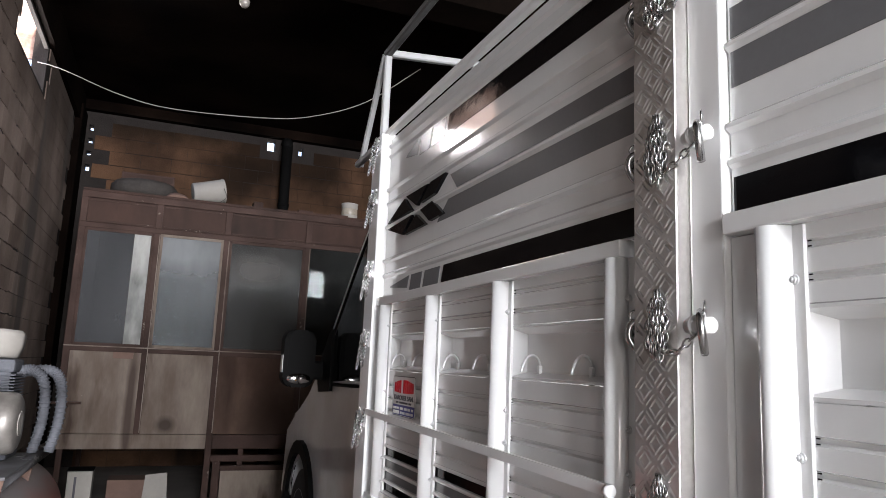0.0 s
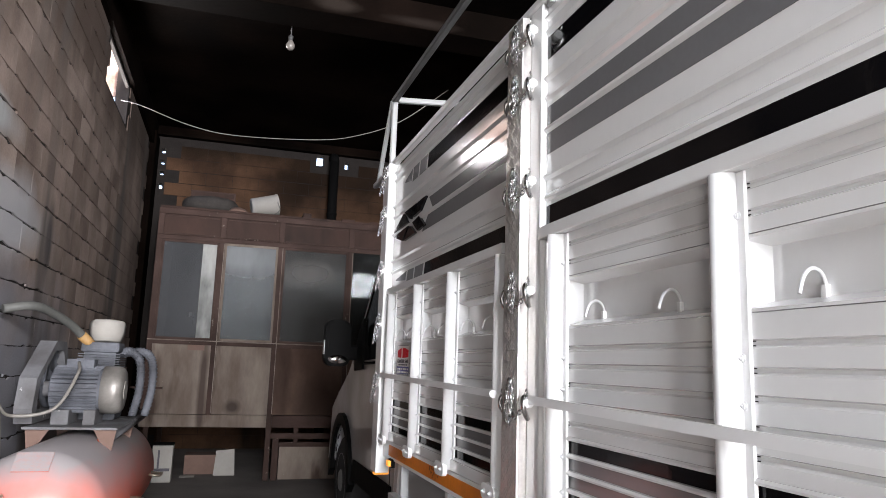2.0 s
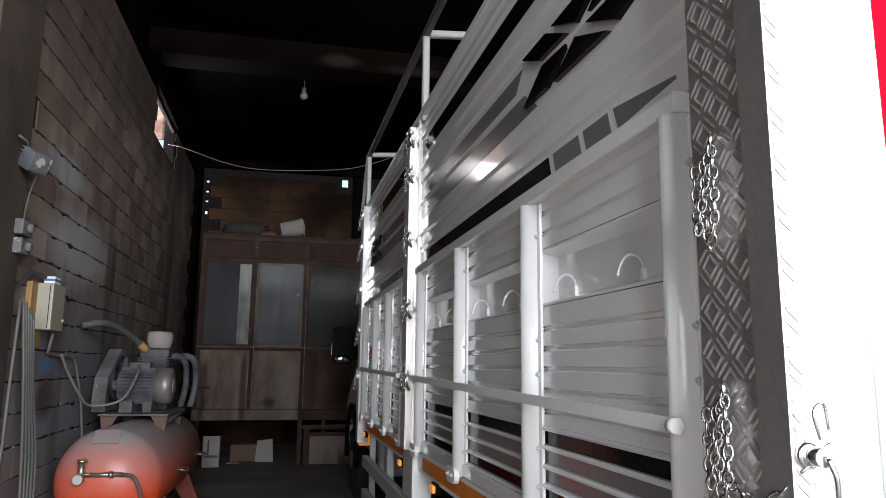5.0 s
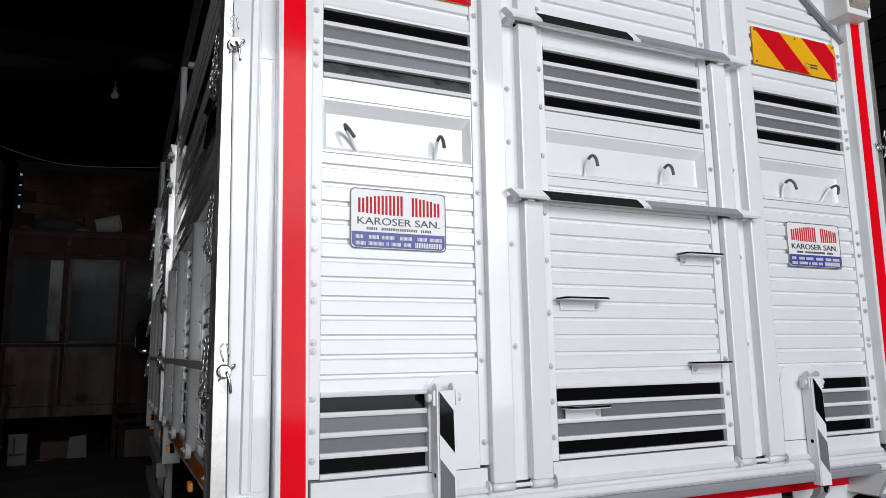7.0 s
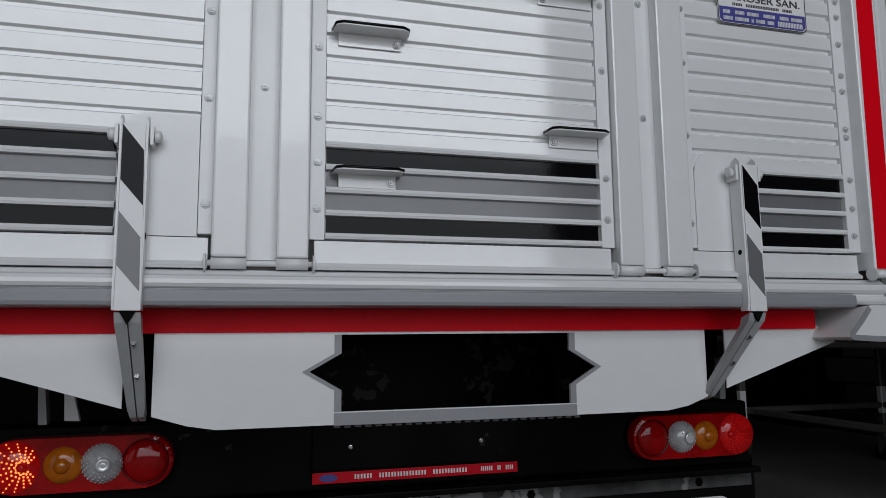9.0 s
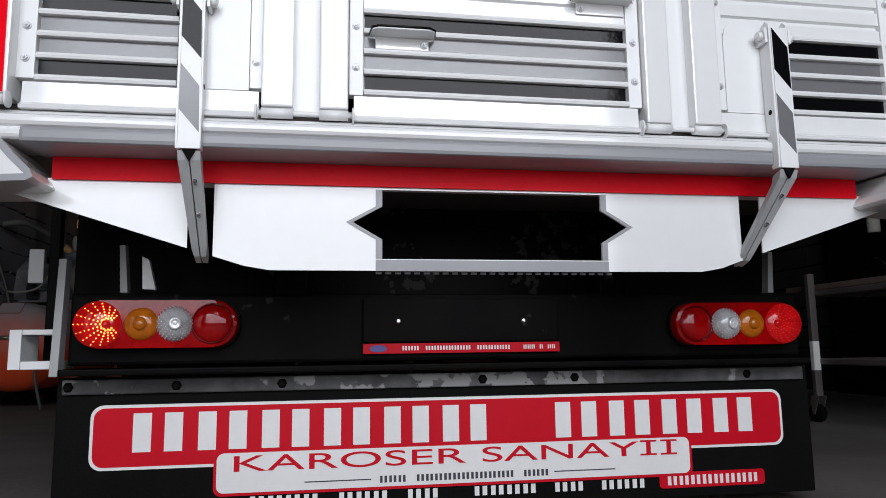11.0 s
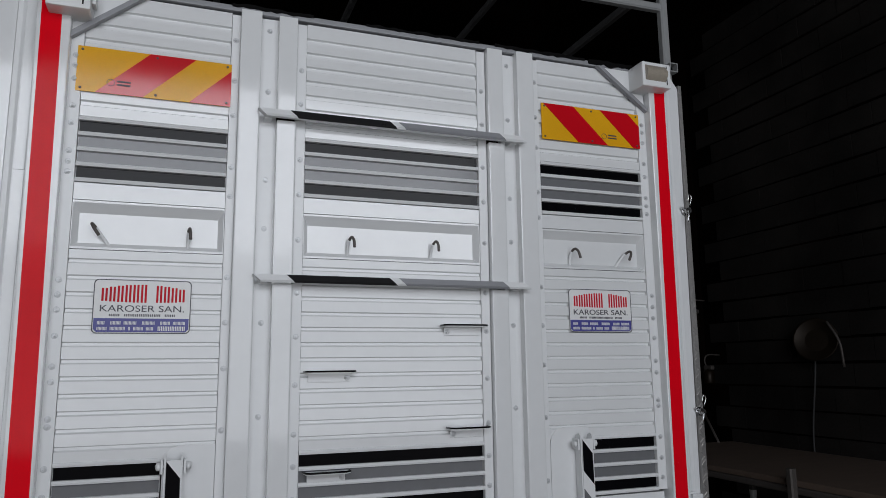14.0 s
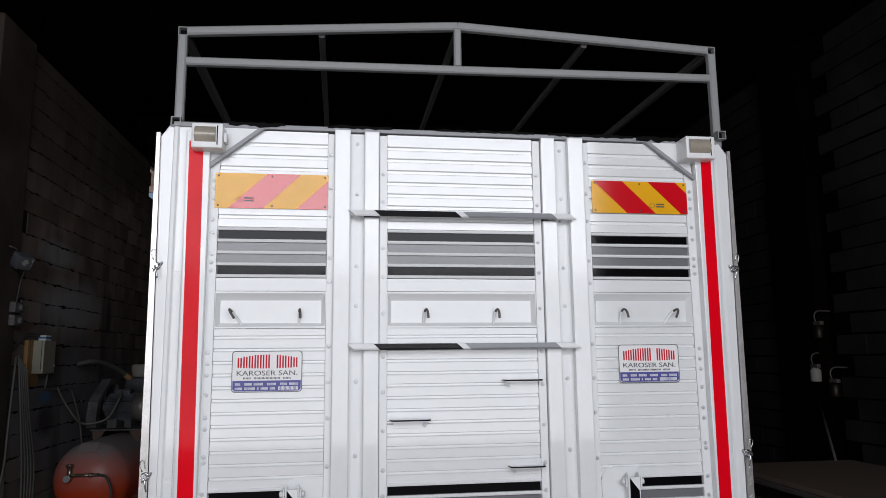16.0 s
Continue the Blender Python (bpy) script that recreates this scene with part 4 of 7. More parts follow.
for s, (e0, e1, i0, i1) in ((-1, (-0.953, -0.918, -0.517, -0.492)), (1, (0.940, 0.975, 0.500, 0.527))):
    part("bolt_strip", box(B(), e0, e1, -0.02, 0.004, 0.915, 2.30, 0.0015), WHITE_S, truck, place=REAR)
    part("bolt_strip", box(B(), i0, i1, -0.02, 0.003, 0.915, 2.415, 0.0015), WHITE_S, truck, place=REAR)
    bolts(truck, ((e0 + e1) / 2,), (0.955, 1.02, 1.09, 1.195, 1.215, 1.31, 1.35, 1.43, 1.50, 1.54, 1.58, 1.88, 1.91, 1.94, 2.02, 2.07, 2.15, 2.19, 2.22), -0.004)
    bolts(truck, ((i0 + i1) / 2,), (0.97, 1.17, 1.34, 1.47, 1.6, 1.84, 1.93, 2.09, 2.2, 2.33), -0.003)
    t0, t1 = (-1.010, -0.956) if s < 0 else (0.980, 1.031)
    h0, h1 = (-1.025, -0.974) if s < 0 else (0.998, 1.042)
    cushion = part("edge_strip", prism(B(), [(t0 - 0.012, 0.872), (t1 + 0.006, 0.872), (h1 + 0.024, 2.40), (h0 - 0.012, 2.40)] if s < 0 else [(t0 - 0.006, 0.872), (t1 + 0.012, 0.872), (h1 + 0.012, 2.40), (h0 - 0.024, 2.40)], 1, -0.03, 0.038, 0.004), WHITE, truck, "proud white edge strip", REAR)
    part("red_tape", prism(B(), [(t0, 0.874), (t1, 0.874), (h1, 2.36), (h0, 2.36)], 1, 0.038, 0.0392), RED_T, truck, "red reflective tape", REAR)
    bm = rod(B(), (t0, 0.030, 0.862), (t1, 0.030, 0.862), 0.010, seg=12)
    for u in (t0 - 0.008, t1 + 0.004):
        rod(bm, (u, 0.030, 0.862), (u + 0.004, 0.030, 0.862), 0.016, seg=12)
    part("hinge", bm, WHITE_S, truck, "white pin hinge", REAR)
    ret = part("tread_return", prism(B(), [(s * 1.116, 0.80), (s * 1.1475, 0.80), (s * 1.1515, 2.40), (s * 1.138, 2.40)], 1, -0.05, 0.0035), TREAD, truck, "bright tread-plate edge folded round the corner", REAR)
    bm = B()
    for k in range(104):
        z, c, d = 0.81 + 0.0152 * k, 1.133 + 0.008 * k / 104, 0.007 * (1 if k % 4 < 2 else -1)
        prism(bm, [(s * (c - 0.008), z - d), (s * (c - 0.006), z - d + 0.003), (s * (c + 0.009), z + d + 0.003), (s * (c + 0.007), z + d)], 1, 0.0035, 0.0055)
    tagged(part("tread_rib", bm, TREAD, ret, place=REAR), kind="stuff")
    # corner column: two folds with a seam, and a sloped shoulder at the top
    a, b = (1.026, 1.146)
    pts = [(a, 0.87), (1.114, 0.87), (1.136, 2.385), (1.105, 2.43), (a, 2.43)]
    col = part("corner_column", prism(B(), [(s * p, q) for p, q in pts], 1, -0.13, 0.002, 0.004), WHITE, truck, "folded white corner column", REAR)
    f0, f1 = (1.068, 1.09)
    part("fold", prism(B(), [(s * f0, 0.004), (s * (f0 + 0.006), 0.010), (s * (f1 - 0.004), 0.010), (s * f1, 0.002), (s * f1, -0.01), (s * f0, -0.01)], 2, 0.90, 2.43), WHITE_S, col, place=REAR)
    for z0, z1 in ((0.90, 1.135), (1.145, 1.865), (1.875, 2.35)):
        part("face_plate", box(B(), s * 1.038 if s > 0 else -1.066, s * 1.066 if s > 0 else -1.038, 0.0, 0.005, z0, z1, 0.0015), WHITE, col, place=REAR)
    # white work lamp
    l0, l1, lz = (-1.008, -0.897, 2.319) if s < 0 else (0.910, 1.034, 2.338)
    lamp = part("work_lamp", box(B(), l0, l1, -0.02, 0.095, lz, lz + 0.093, 0.006), WHITE_S, truck, "white box lamp with a frosted lens", REAR)
    lens = B()
    n = 10
    outline = [(0.095 + 0.016 * math.sin(math.pi * k / n), lz + 0.022 + 0.058 * k / n) for k in range(n + 1)]
    prism(lens, outline, 0, l0 + 0.012, l1 - 0.024)
    part("lens", lens, LENS, lamp, "frosted ribbed lens", REAR)
    part("seam", box(B(), l1 - 0.021, l1 - 0.017, 0.0945, 0.0958, lz + 0.012, lz + 0.084), DARK, lamp, "dark joint beside the lens", REAR)
    part("ear", box(B(), l1, l1 + 0.010, 0.03, 0.07, lz + 0.03, lz + 0.065, 0.002), WHITE_S, lamp, place=REAR)
    # slanted gusset under the lamp
    g = [(-0.972, 2.268), (-0.776, 2.424), (-0.754, 2.424), (-0.968, 2.250)] if s < 0 else [(0.972, 2.285), (0.786, 2.424), (0.764, 2.424), (0.974, 2.266)]
    part("gusset", prism(B(), g, 1, 0.004, 0.024, 0.002), BORDER, truck, "slanted grey gusset bar", REAR)
    part("gusset_plate", prism(B(), [(g[0][0], g[0][1]), (g[1][0], g[1][1]), (s * 0.96, 2.424)], 1, 0.006, 0.009), WHITE_S, truck, place=REAR)
part("top_rail", box(B(), -1.09, 1.09, -0.03, 0.012, 2.424, 2.442, 0.003), BORDER, truck, "grey top rail with a rubber edge", REAR)
scrap = random.Random(12)
for x0, x1, most in ((-0.89, -0.68, 0.016), (-0.52, -0.27, 0.008), (-0.1, 0.3, 0.004), (0.36, 0.72, 0.007), (0.735, 0.93, 0.024)):
    n = int((x1 - x0) / 0.016)
    low = [(x0 + (x1 - x0) * k / n, 2.440 - scrap.uniform(0.1, 1.0) * most * math.sin(math.pi * (k + 0.5) / (n + 1)) ** 0.4) for k in range(n + 1)]
    high = [(x, 2.444 + scrap.uniform(0.0, 0.006)) for x, _ in low]
    part("rubber_edge", prism(B(), low + high[::-1], 1, 0.0122, 0.016), RUBBER, truck, "ragged black rubber along the top rail", REAR)

# locking bars across the door, striped like the levers
def slanted(bm, z):
    """Leans the ends of a level bar."""
    for v in bm.verts:
        v.co.x -= (v.co.z - z) * 1.1
    return bm


for z, tilt in ((2.096, 0.0), (1.596, 0.0)):
    bar = part("locking_bar", slanted(prism(B(), [(0.030, z - 0.008), (0.056, z - 0.012), (0.060, z - 0.006), (0.056, z + 0.010), (0.030, z + 0.012)], 0, -0.424, 0.438), z), WHITE_S, truck, "folded locking bar with dark bands", REAR)
    part("dark_band", slanted(prism(B(), [(0.0565, z - 0.0125), (0.0615, z - 0.006), (0.0572, z + 0.0106), (0.050, z + 0.0106)], 0, -0.33, -0.02), z), BAND_K, bar, "black band", REAR)
    part("grey_band", slanted(prism(B(), [(0.0565, z - 0.0125), (0.0615, z - 0.006), (0.0572, z + 0.0106), (0.050, z + 0.0106)], 0, 0.01, 0.36), z), BORDER, bar, "grey band", REAR)
    for u in (-0.404, 0.41):
        part("bracket", box(B(), u - 0.012, u + 0.012, -0.004, 0.034, z - 0.014, z + 0.002, 0.002), WHITE_S, bar, place=REAR)

# four small steps on the door
for u0, u1, z, inner in ((0.150, 0.300, 1.466, 0), (-0.278, -0.128, 1.327, 1), (0.166, 0.302, 1.150, 0), (-0.276, -0.140, 1.043, 1)):
    st = part("step", box(B(), u0 + 0.012, u1 - 0.012, 0.002, 0.005, z - 0.03, z, 0.001), WHITE, truck, "small white folding step", REAR)
    tray = prism(B(), [(u0, 0.005), (u0 + 0.004, 0.040), (u0 + 0.016, 0.048), (u1 - 0.016, 0.048), (u1 - 0.004, 0.040), (u1, 0.005)], 2, z - 0.004, z + 0.001)
    part("tread", tray, WHITE_S, st, place=REAR)
    part("tread_edge", tube(B(), [(u0, 0.006, z + 0.001), (u0 + 0.004, 0.040, z + 0.001), (u0 + 0.016, 0.048, z + 0.001), (u1 - 0.016, 0.048, z + 0.001), (u1 - 0.004, 0.040, z + 0.001), (u1, 0.006, z + 0.001)], 0.003, 6), VINYL_B, st, "black rubber edge", REAR)
    bolts(st, (u1 - 0.022 if inner else u0 + 0.022,), (z - 0.018,), -0.006)

# rolled sill, corner boxes, red strip, skirt with its cut-out
sill = [(-0.12, 0.795), (0.0, 0.795)]
for z0, r in ((0.802, 0.011), (0.828, 0.013)):
    sill += [(0.012 + r * math.cos(a), z0 + r * math.sin(a)) for a in [radians(-80 + 32 * k) for k in range(6)]]
sill += [(0.004, 0.850), (-0.12, 0.850)]
part("sill", prism(B(), sill, 0, -1.02, 1.02), WHITE, truck, "rolled white sill with two beads", REAR)
part("sill_line", box(B(), -0.93, 0.93, -0.10, 0.0255, 0.7845, 0.8145, 0.008), BORDER, truck, "grey band under the sill", REAR)
for s in (-1, 1):
    end = 1.132 if s < 0 else 1.108
    edge = [(0.958, 0.788), (0.934, 0.760), (0.908, 0.734), (0.899, 0.717), (0.912, 0.710), (0.96, 0.707), (end, 0.701)]
    cb = part("corner_box", prism(B(), [(s * p, q) for p, q in edge + [(end, 0.790), (0.97, 0.790)]], 1, -0.16, 0.024, 0.002), WHITE, truck, "white corner box with a curled grey edge line", REAR)
    part("upper_block", box(B(), *sorted((s * 1.064, s * end)), -0.16, 0.022, 0.793, 0.892, 0.003), WHITE, cb, place=REAR)
    bm = B()
    inner = []
    for k, (p, q) in enumerate(edge):
        d = (Vector(edge[min(k + 1, 6)]) - Vector(edge[max(k - 1, 0)])).normalized()
        inner.append((p - d.y * 0.013, q + d.x * 0.013))
    for (p0, p1), (q0, q1) in zip(zip(edge, edge[1:]), zip(inner, inner[1:])):
        prism(bm, [(s * x, z) for x, z in (p0, p1, q1, q0)], 1, 0.0242, 0.0252)
    part("edge_line", bm, BORDER, cb, "grey edge line", REAR)
SK = -0.088                                           # the skirt stands back under the sill
CUT = [(-0.243, 0.733), (-0.243, 0.696), (-0.306, 0.661), (-0.243, 0.624), (-0.243, 0.582)]
right = [(0.252, 0.733), (0.252, 0.696), (0.314, 0.659), (0.252, 0.622), (0.252, 0.582)]
SLOTS = ((-0.643, -0.592), (0.597, 0.650))            # gaps for the feet of the levers
bm = B()
left_half = [(-0.90, 0.745), (-0.995, 0.713), (-0.60, 0.588), (-0.53, 0.566), (-0.478, 0.557), (-0.243, 0.557)] + CUT[::-1] + [(-0.243, 0.745)]
right_half = [(0.92, 0.745), (1.003, 0.718), (0.61, 0.590), (0.545, 0.567), (0.493, 0.558), (0.252, 0.557)] + right[::-1] + [(0.252, 0.745)]
for pts, (g0, g1) in ((left_half, SLOTS[0]), (right_half, SLOTS[1])):
    for a, b in ((-2, g0), (g1, 2)):
        piece = clip_band(pts, a, b)
        if max(abs(q[0]) for q in piece) > 0.8:
            part("skirt_end", prism(B(), piece, 1, SK - 0.004, SK), WHITE, truck, "pointed outer end of the white skirt", REAR)
        else:
            prism(bm, piece, 1, SK - 0.004, SK)
box(bm, -0.243, 0.252, SK - 0.004, SK, 0.733, 0.745)
box(bm, -0.243, 0.252, SK - 0.004, SK, 0.557, 0.582)
skirt = part("skirt", bm, WHITE, truck, "white skirt panel with a pointed cut-out for the plate", REAR)
bm = B()
for side, sg in ((CUT, -1), (right, 1)):
    for (a, b), (c, d) in zip(side, side[1:]):
        prism(bm, [(a, b), (a + 0.014 * sg, b), (c + 0.014 * sg, d), (c, d)], 1, SK, SK + 0.002)
box(bm, -0.257, 0.266, SK, SK + 0.003, 0.556, 0.580)
part("cutout_border", bm, BORDER, skirt, "grey painted border", REAR)
part("red_strip", box(B(), -0.905, 0.905, SK, SK + 0.008, 0.738, 0.784), RED_S, truck, "red reflective strip", REAR)
part("skirt_back", box(B(), -0.9, 0.9, -0.16, SK, 0.745, 0.79), WHITE_S, truck, place=REAR)

# tailgate levers, striped, with a bent foot that reaches into the gap of the skirt
for s in (-1, 1):
    u = -0.624 if s < 0 else 0.641
    end = -0.617 if s < 0 else 0.606
    knee = u + 0.002
    bm = prism(B(), [(u - 0.019, 1.100), (u + 0.019, 1.100), (knee + 0.021, 0.775), (knee - 0.021, 0.775)], 1, 0.036, 0.044, 0.001)
    lever = part("lever", bm, WHITE_S, truck, "striped folded tailgate lever", REAR)
    for d in (-1, 1):
        web = [(0.004, 1.092), (0.014, 1.112), (0.030, 1.118), (0.041, 1.108), (0.0425, 0.80), (0.040, 0.776), (0.018, 0.776), (0.008, 0.86)]
        cheek = part("side_web", prism(B(), web, 0, *sorted((u + d * 0.0195, u + d * 0.0235))), WHITE_S, lever, "folded cheek of the lever", REAR)
        part("hole", rod(B(), (u + d * 0.021, 0.026, 0.905), (u + d * 0.0241, 0.026, 0.905), 0.006, seg=10), DARK, cheek, place=REAR)
    for z0, z1, m in ((1.000, 1.098, VINYL_B), (0.852, 0.945, VINYL_G)):
        part("band", prism(B(), [(u - 0.018, z1 + 0.0), (u + 0.018, z1 - 0.045), (u + 0.020, z0 - 0.045), (u - 0.018, z0 + 0.0)], 1, 0.044, 0.0448), m, lever, "slanted band", REAR)
    ft = B()
    rows = [(0.772, 0.040, knee, 0.021), (0.755, 0.034, knee, 0.021), (0.60, -0.078, end, 0.015), (0.585, -0.092, end, 0.012)]
    for sd in (-1, 1):                                 # two folded cheeks with a seam between them
        ring = []
        for z, n, c, w in rows:
            ring.append([ft.verts.new(q) for q in ((c + sd * 0.0012, n - 0.003, z), (c + sd * w, n - 0.001, z), (c + sd * w, n - 0.03, z - 0.01), (c + sd * 0.0012, n - 0.03, z - 0.01))])
        for a, b in zip(ring, ring[1:]):
            for k in range(4):
                j = (k + 1) % 4
                ft.faces.new((a[k], a[j], b[j], b[k]))
        ft.faces.new(ring[0])
        ft.faces.new(ring[-1])
    foot = part("foot", ft, GUARD, lever, "bent grey-white foot with a seam", REAR)
    part("notch", prism(B(), [(knee - 0.014, 0.775), (knee + 0.014, 0.775), (knee, 0.752)], 1, 0.034, 0.0405), DARK, foot, "dark notch at the fold", REAR)
    bm = B()
    for f in (0.25, 0.62):
        c, n, z = knee + (end - knee) * f + 0.007, 0.034 - 0.112 * f, 0.755 - 0.155 * f
        rod(bm, (c, n - 0.004, z), (c, n + 0.006, z + 0.004), 0.004, seg=8)
    tagged(part("foot_rivet", bm, GALV, foot, place=REAR), kind="stuff")
    bm = rod(B(), (u - 0.045, 0.026, 1.083), (u + 0.045, 0.026, 1.083), 0.006, seg=10)
    box(bm, u - 0.032, u - 0.026, 0.0, 0.04, 1.065, 1.10, 0.001)
    box(bm, u + 0.026, u + 0.032, 0.0, 0.04, 1.065, 1.10, 0.001)
    rod(bm, (u + 0.033, 0.026, 1.083), (u + 0.043, 0.026, 1.083), 0.011, seg=6)
    rod(bm, (u - 0.043, 0.026, 1.083), (u - 0.033, 0.026, 1.083), 0.011, seg=6)
    part("pivot", bm, WHITE_S, lever, "bolted pivot bracket", REAR)

# side walls of the body --------------------------------------------------
POSTS = {"rear": (0.295, 0.982, 1.685, 2.382), "front": (2.785, 3.315, 3.835, 4.365)}
STAR = [[(0.35, 0.008), (0.14, 0.075), (0.05, 0.012)], [(0.12, 0.08), (-0.12, 0.08), (-0.005, 0.02)],
        [(-0.15, 0.08), (-0.29, 0.082), (-0.19, 0.028), (-0.05, 0.022)], [(-0.05, -0.006), (-0.17, 0.004), (-0.28, -0.06), (-0.15, -0.065)],
        [(-0.005, -0.015), (-0.11, -0.07), (0.12, -0.075)], [(0.04, -0.008), (0.15, -0.07), (0.35, -0.018)]]


def decal(place, parent, pts, m, out=0.0016, label=""):
    return part("decal", prism(B(), pts, 1, 0.0, out), m, parent, label, place)


def side_wall(place, sign):
    hinged = {}
    for key, (y0, y1) in (("rear", (0.18, 2.476)), ("front", (2.69, 4.455))):
        # upper boards with pressed ridges
        prof = [(0, 1.70)]
        for z, h in ((1.792, 0.008), (1.856, 0.012), (2.005, 0.010), (2.108, 0.008), (2.170, 0.012), (2.325, 0.008), (2.37, 0.010)):
            prof += [(0, z - 0.012), (h, z - 0.004), (h, z + 0.004), (0, z + 0.012)]
        prof.append((0, 2.405))
        up = part("upper_side", sheet(y0, y1, prof), WHITE, truck, "tall ridged white side board with stripes", place)
        d = 1 if key == "front" else -1
        end = y1 if key == "front" else y0            # the end with the star
        far = y0 if key == "front" else y1
        e, cy, k = (3.78, 4.06, 1.0) if key == "front" else (0.88, 0.675, 1.25)
        near = far + 0.006 * d
        run = lambda m, z0, z1, lo, lean=0.0, label="": decal(place, up, [(lo + lean * d, z0), (near, z0), (near, z1), (lo, z1)], m, label=label)
        run(VINYL_B, 1.705, 1.765, e, 0.02, "black stripe")
        for q0, q1, cut in ((0.03, 0.18, 0.0), (0.205, 0.325, 0.0), (0.35, 0.58, 0.03)):
            c0, c1 = e + d * q0, e + d * min(q1, abs(end - e) - 0.01)
            decal(place, up, [(c0 + d * 0.02, 1.705 + cut * 0.4), (c1 + d * 0.02 * (cut == 0), 1.705 + cut), (c1, 1.765 - cut * 0.8), (c0, 1.765)], VINYL_G, label="grey block")
        run(VINYL_G, 1.926, 1.992, cy - d * 0.30 * k, 0.10, "grey stripe")
        run(VINYL_G, 2.018, 2.076, cy - d * 0.31 * k, -0.06, "grey stripe")
        for pts in STAR:
            decal(place, up, [(cy + d * p * k, 2.005 + q) for p, q in pts], VINYL_B, 0.0135, "black star shard")
        run(VINYL_B, 2.232, 2.304, e, 0.02, "black stripe")
        for q0, q1, cut in ((0.025, 0.15, 0.0), (0.17, 0.28, 0.0), (0.30, 0.44, 0.03)):
            c0, c1 = e + d * q0, e + d * q1
            decal(place, up, [(c0 + d * 0.02, 2.232 + cut * 0.3), (c1 + d * 0.02, 2.232 + cut), (c1, 2.304 - cut), (c0, 2.304)], VINYL_G, label="grey block")
        # drop side below
        ps = POSTS[key]
        lo, hi = ps[0], ps[-1]
        drop = part("drop_side", box(B(), lo - 0.03, hi + 0.09, -0.03, 0.030, 1.662, 1.698, 0.004), WHITE, truck, "ribbed white drop side with half-round posts", place)
        part("bottom_edge", box(B(), lo - 0.03, hi + 0.05, -0.03, 0.012, 0.885, 0.926, 0.003), WHITE, drop, place=place)
        for q0, q1 in zip(ps, ps[1:]):
            u0, u1 = q0 + 0.026, q1 - 0.026
            rib = part("rib_sheet", sheet(u0, u1, beaded(1.110, 1.396, (1.144, 1.194, 1.245, 1.294, 1.342))), WHITE, drop, place=place)
            head = part("head_sheet", sheet(u0, u1, beaded(1.541, 1.662, (1.579, 1.630))), WHITE, drop, place=place)
            part("pocket", pocket(u0, u1, 1.398, 1.539, 0.034, 0.008, 0.038, 0.014), WHITE, drop, "pressed pocket with sloping sides", place)
            louvre(place, drop, u0, u1, 0.928, 1.105)
            for f in (0.26, 0.75):
                side_hook(place, drop, u0 + f * (u1 - u0), 1.408)
            for owner, zs in ((rib, (1.144, 1.194, 1.245, 1.294, 1.342)), (head, (1.579, 1.630))):
                bm = B()
                for z in zs:                           # dark dashes for the shade in the open rib ends beside the post
                    for dz in (-0.004, 0.004):
                        box(bm, u1 - 0.033, u1 - 0.027, -0.001, 0.0012, z + dz - 0.0010, z + dz + 0.0010)
                tagged(part("rib_end", bm, DARK, owner, place=place), kind="stuff")
        for q in ps:
            bm = B()
            n = 12
            w = 0.031
            outline = [(q + w * math.cos(math.pi * k / n), -0.004 + 0.044 * math.sin(math.pi * k / n)) for k in range(n + 1)]
            prism(bm, outline, 2, 0.885, 1.661)
            for f in bm.faces:
                f.smooth = abs(f.normal.z) < 0.5 or len(f.verts) == 4
            post = part("post", bm, WHITE, drop, "half-round white post", place)
            part("flange", box(B(), q - 0.050, q - 0.027, -0.002, 0.006, 0.93, 1.66, 0.001), WHITE, post, "flat flange beside the post", place)
            foot = prism(B(), [(q + 0.030 + a, 0.885 + b) for a, b in rounded(0.12, 0.052, 0.024, 5)], 1, 0.022, 0.040, 0.002)
            part("foot_bracket", foot, WHITE_S, post, "rounded foot bracket with two bolts", place)
            bolts_side(post, sign, (q + 0.005, q + 0.058), (0.885,), 0.041)
            bolts_side(post, sign, (q - 0.032,), (0.965, 1.055, 1.232, 1.316, 1.577), 0.006)
        zr = lambda y: 1.165 + 0.0142 * (y - 0.3)      # the rail falls a little towards the back
        r0, r1 = lo - 0.03, hi + 0.10
        bm = B()
        loop = [[bm.verts.new((u, n, zr(u) + dz)) for n, dz in ((0.0405, -0.012), (0.050, -0.012), (0.050, 0.012), (0.0405, 0.012))] for u in (r0, r1)]
        for k in range(4):
            j = (k + 1) % 4
            bm.faces.new((loop[0][k], loop[0][j], loop[1][j], loop[1][k]))
        for q in loop:
            bm.faces.new(q)
        part("flat_rail", bm, WHITE_S, drop, "slim white rail across the posts", place)
        part("end_plate", box(B(), *((hi + 0.026, 2.478) if key == "rear" else (2.692, lo - 0.027)), -0.03, 0.004, 0.885, 1.66, 0.002), WHITE, drop, "flat white end plate", place)
        bm = rod(B(), (lo - 0.034, 0.050, zr(lo)), (lo - 0.018, 0.050, zr(lo)), 0.012, seg=14)
        part("rail_end", bm, WHITE_S, drop, place=place)
        hinged[key] = drop
    maker_plate(place, hinged["front"], 4.11, 1.305, 0.25, 0.148, 0.004) if place is WEST else None
    # chassis edge with amber tape
    edge = part("chassis_edge", box(B(), 0.10, 4.54, -0.06, 0.008, 0.795, 0.882, 0.004), WHITE_S, truck, "white lower edge beam", place)
    part("amber_tape", box(B(), 0.25, 2.33, 0.008, 0.0095, 0.812, 0.866), ORANGE_T, edge, "worn orange reflective tape", place)
    part("amber_tape", box(B(), 2.80, 4.32, 0.008, 0.0095, 0.812, 0.866), ORANGE_T, edge, "worn orange reflective tape", place)
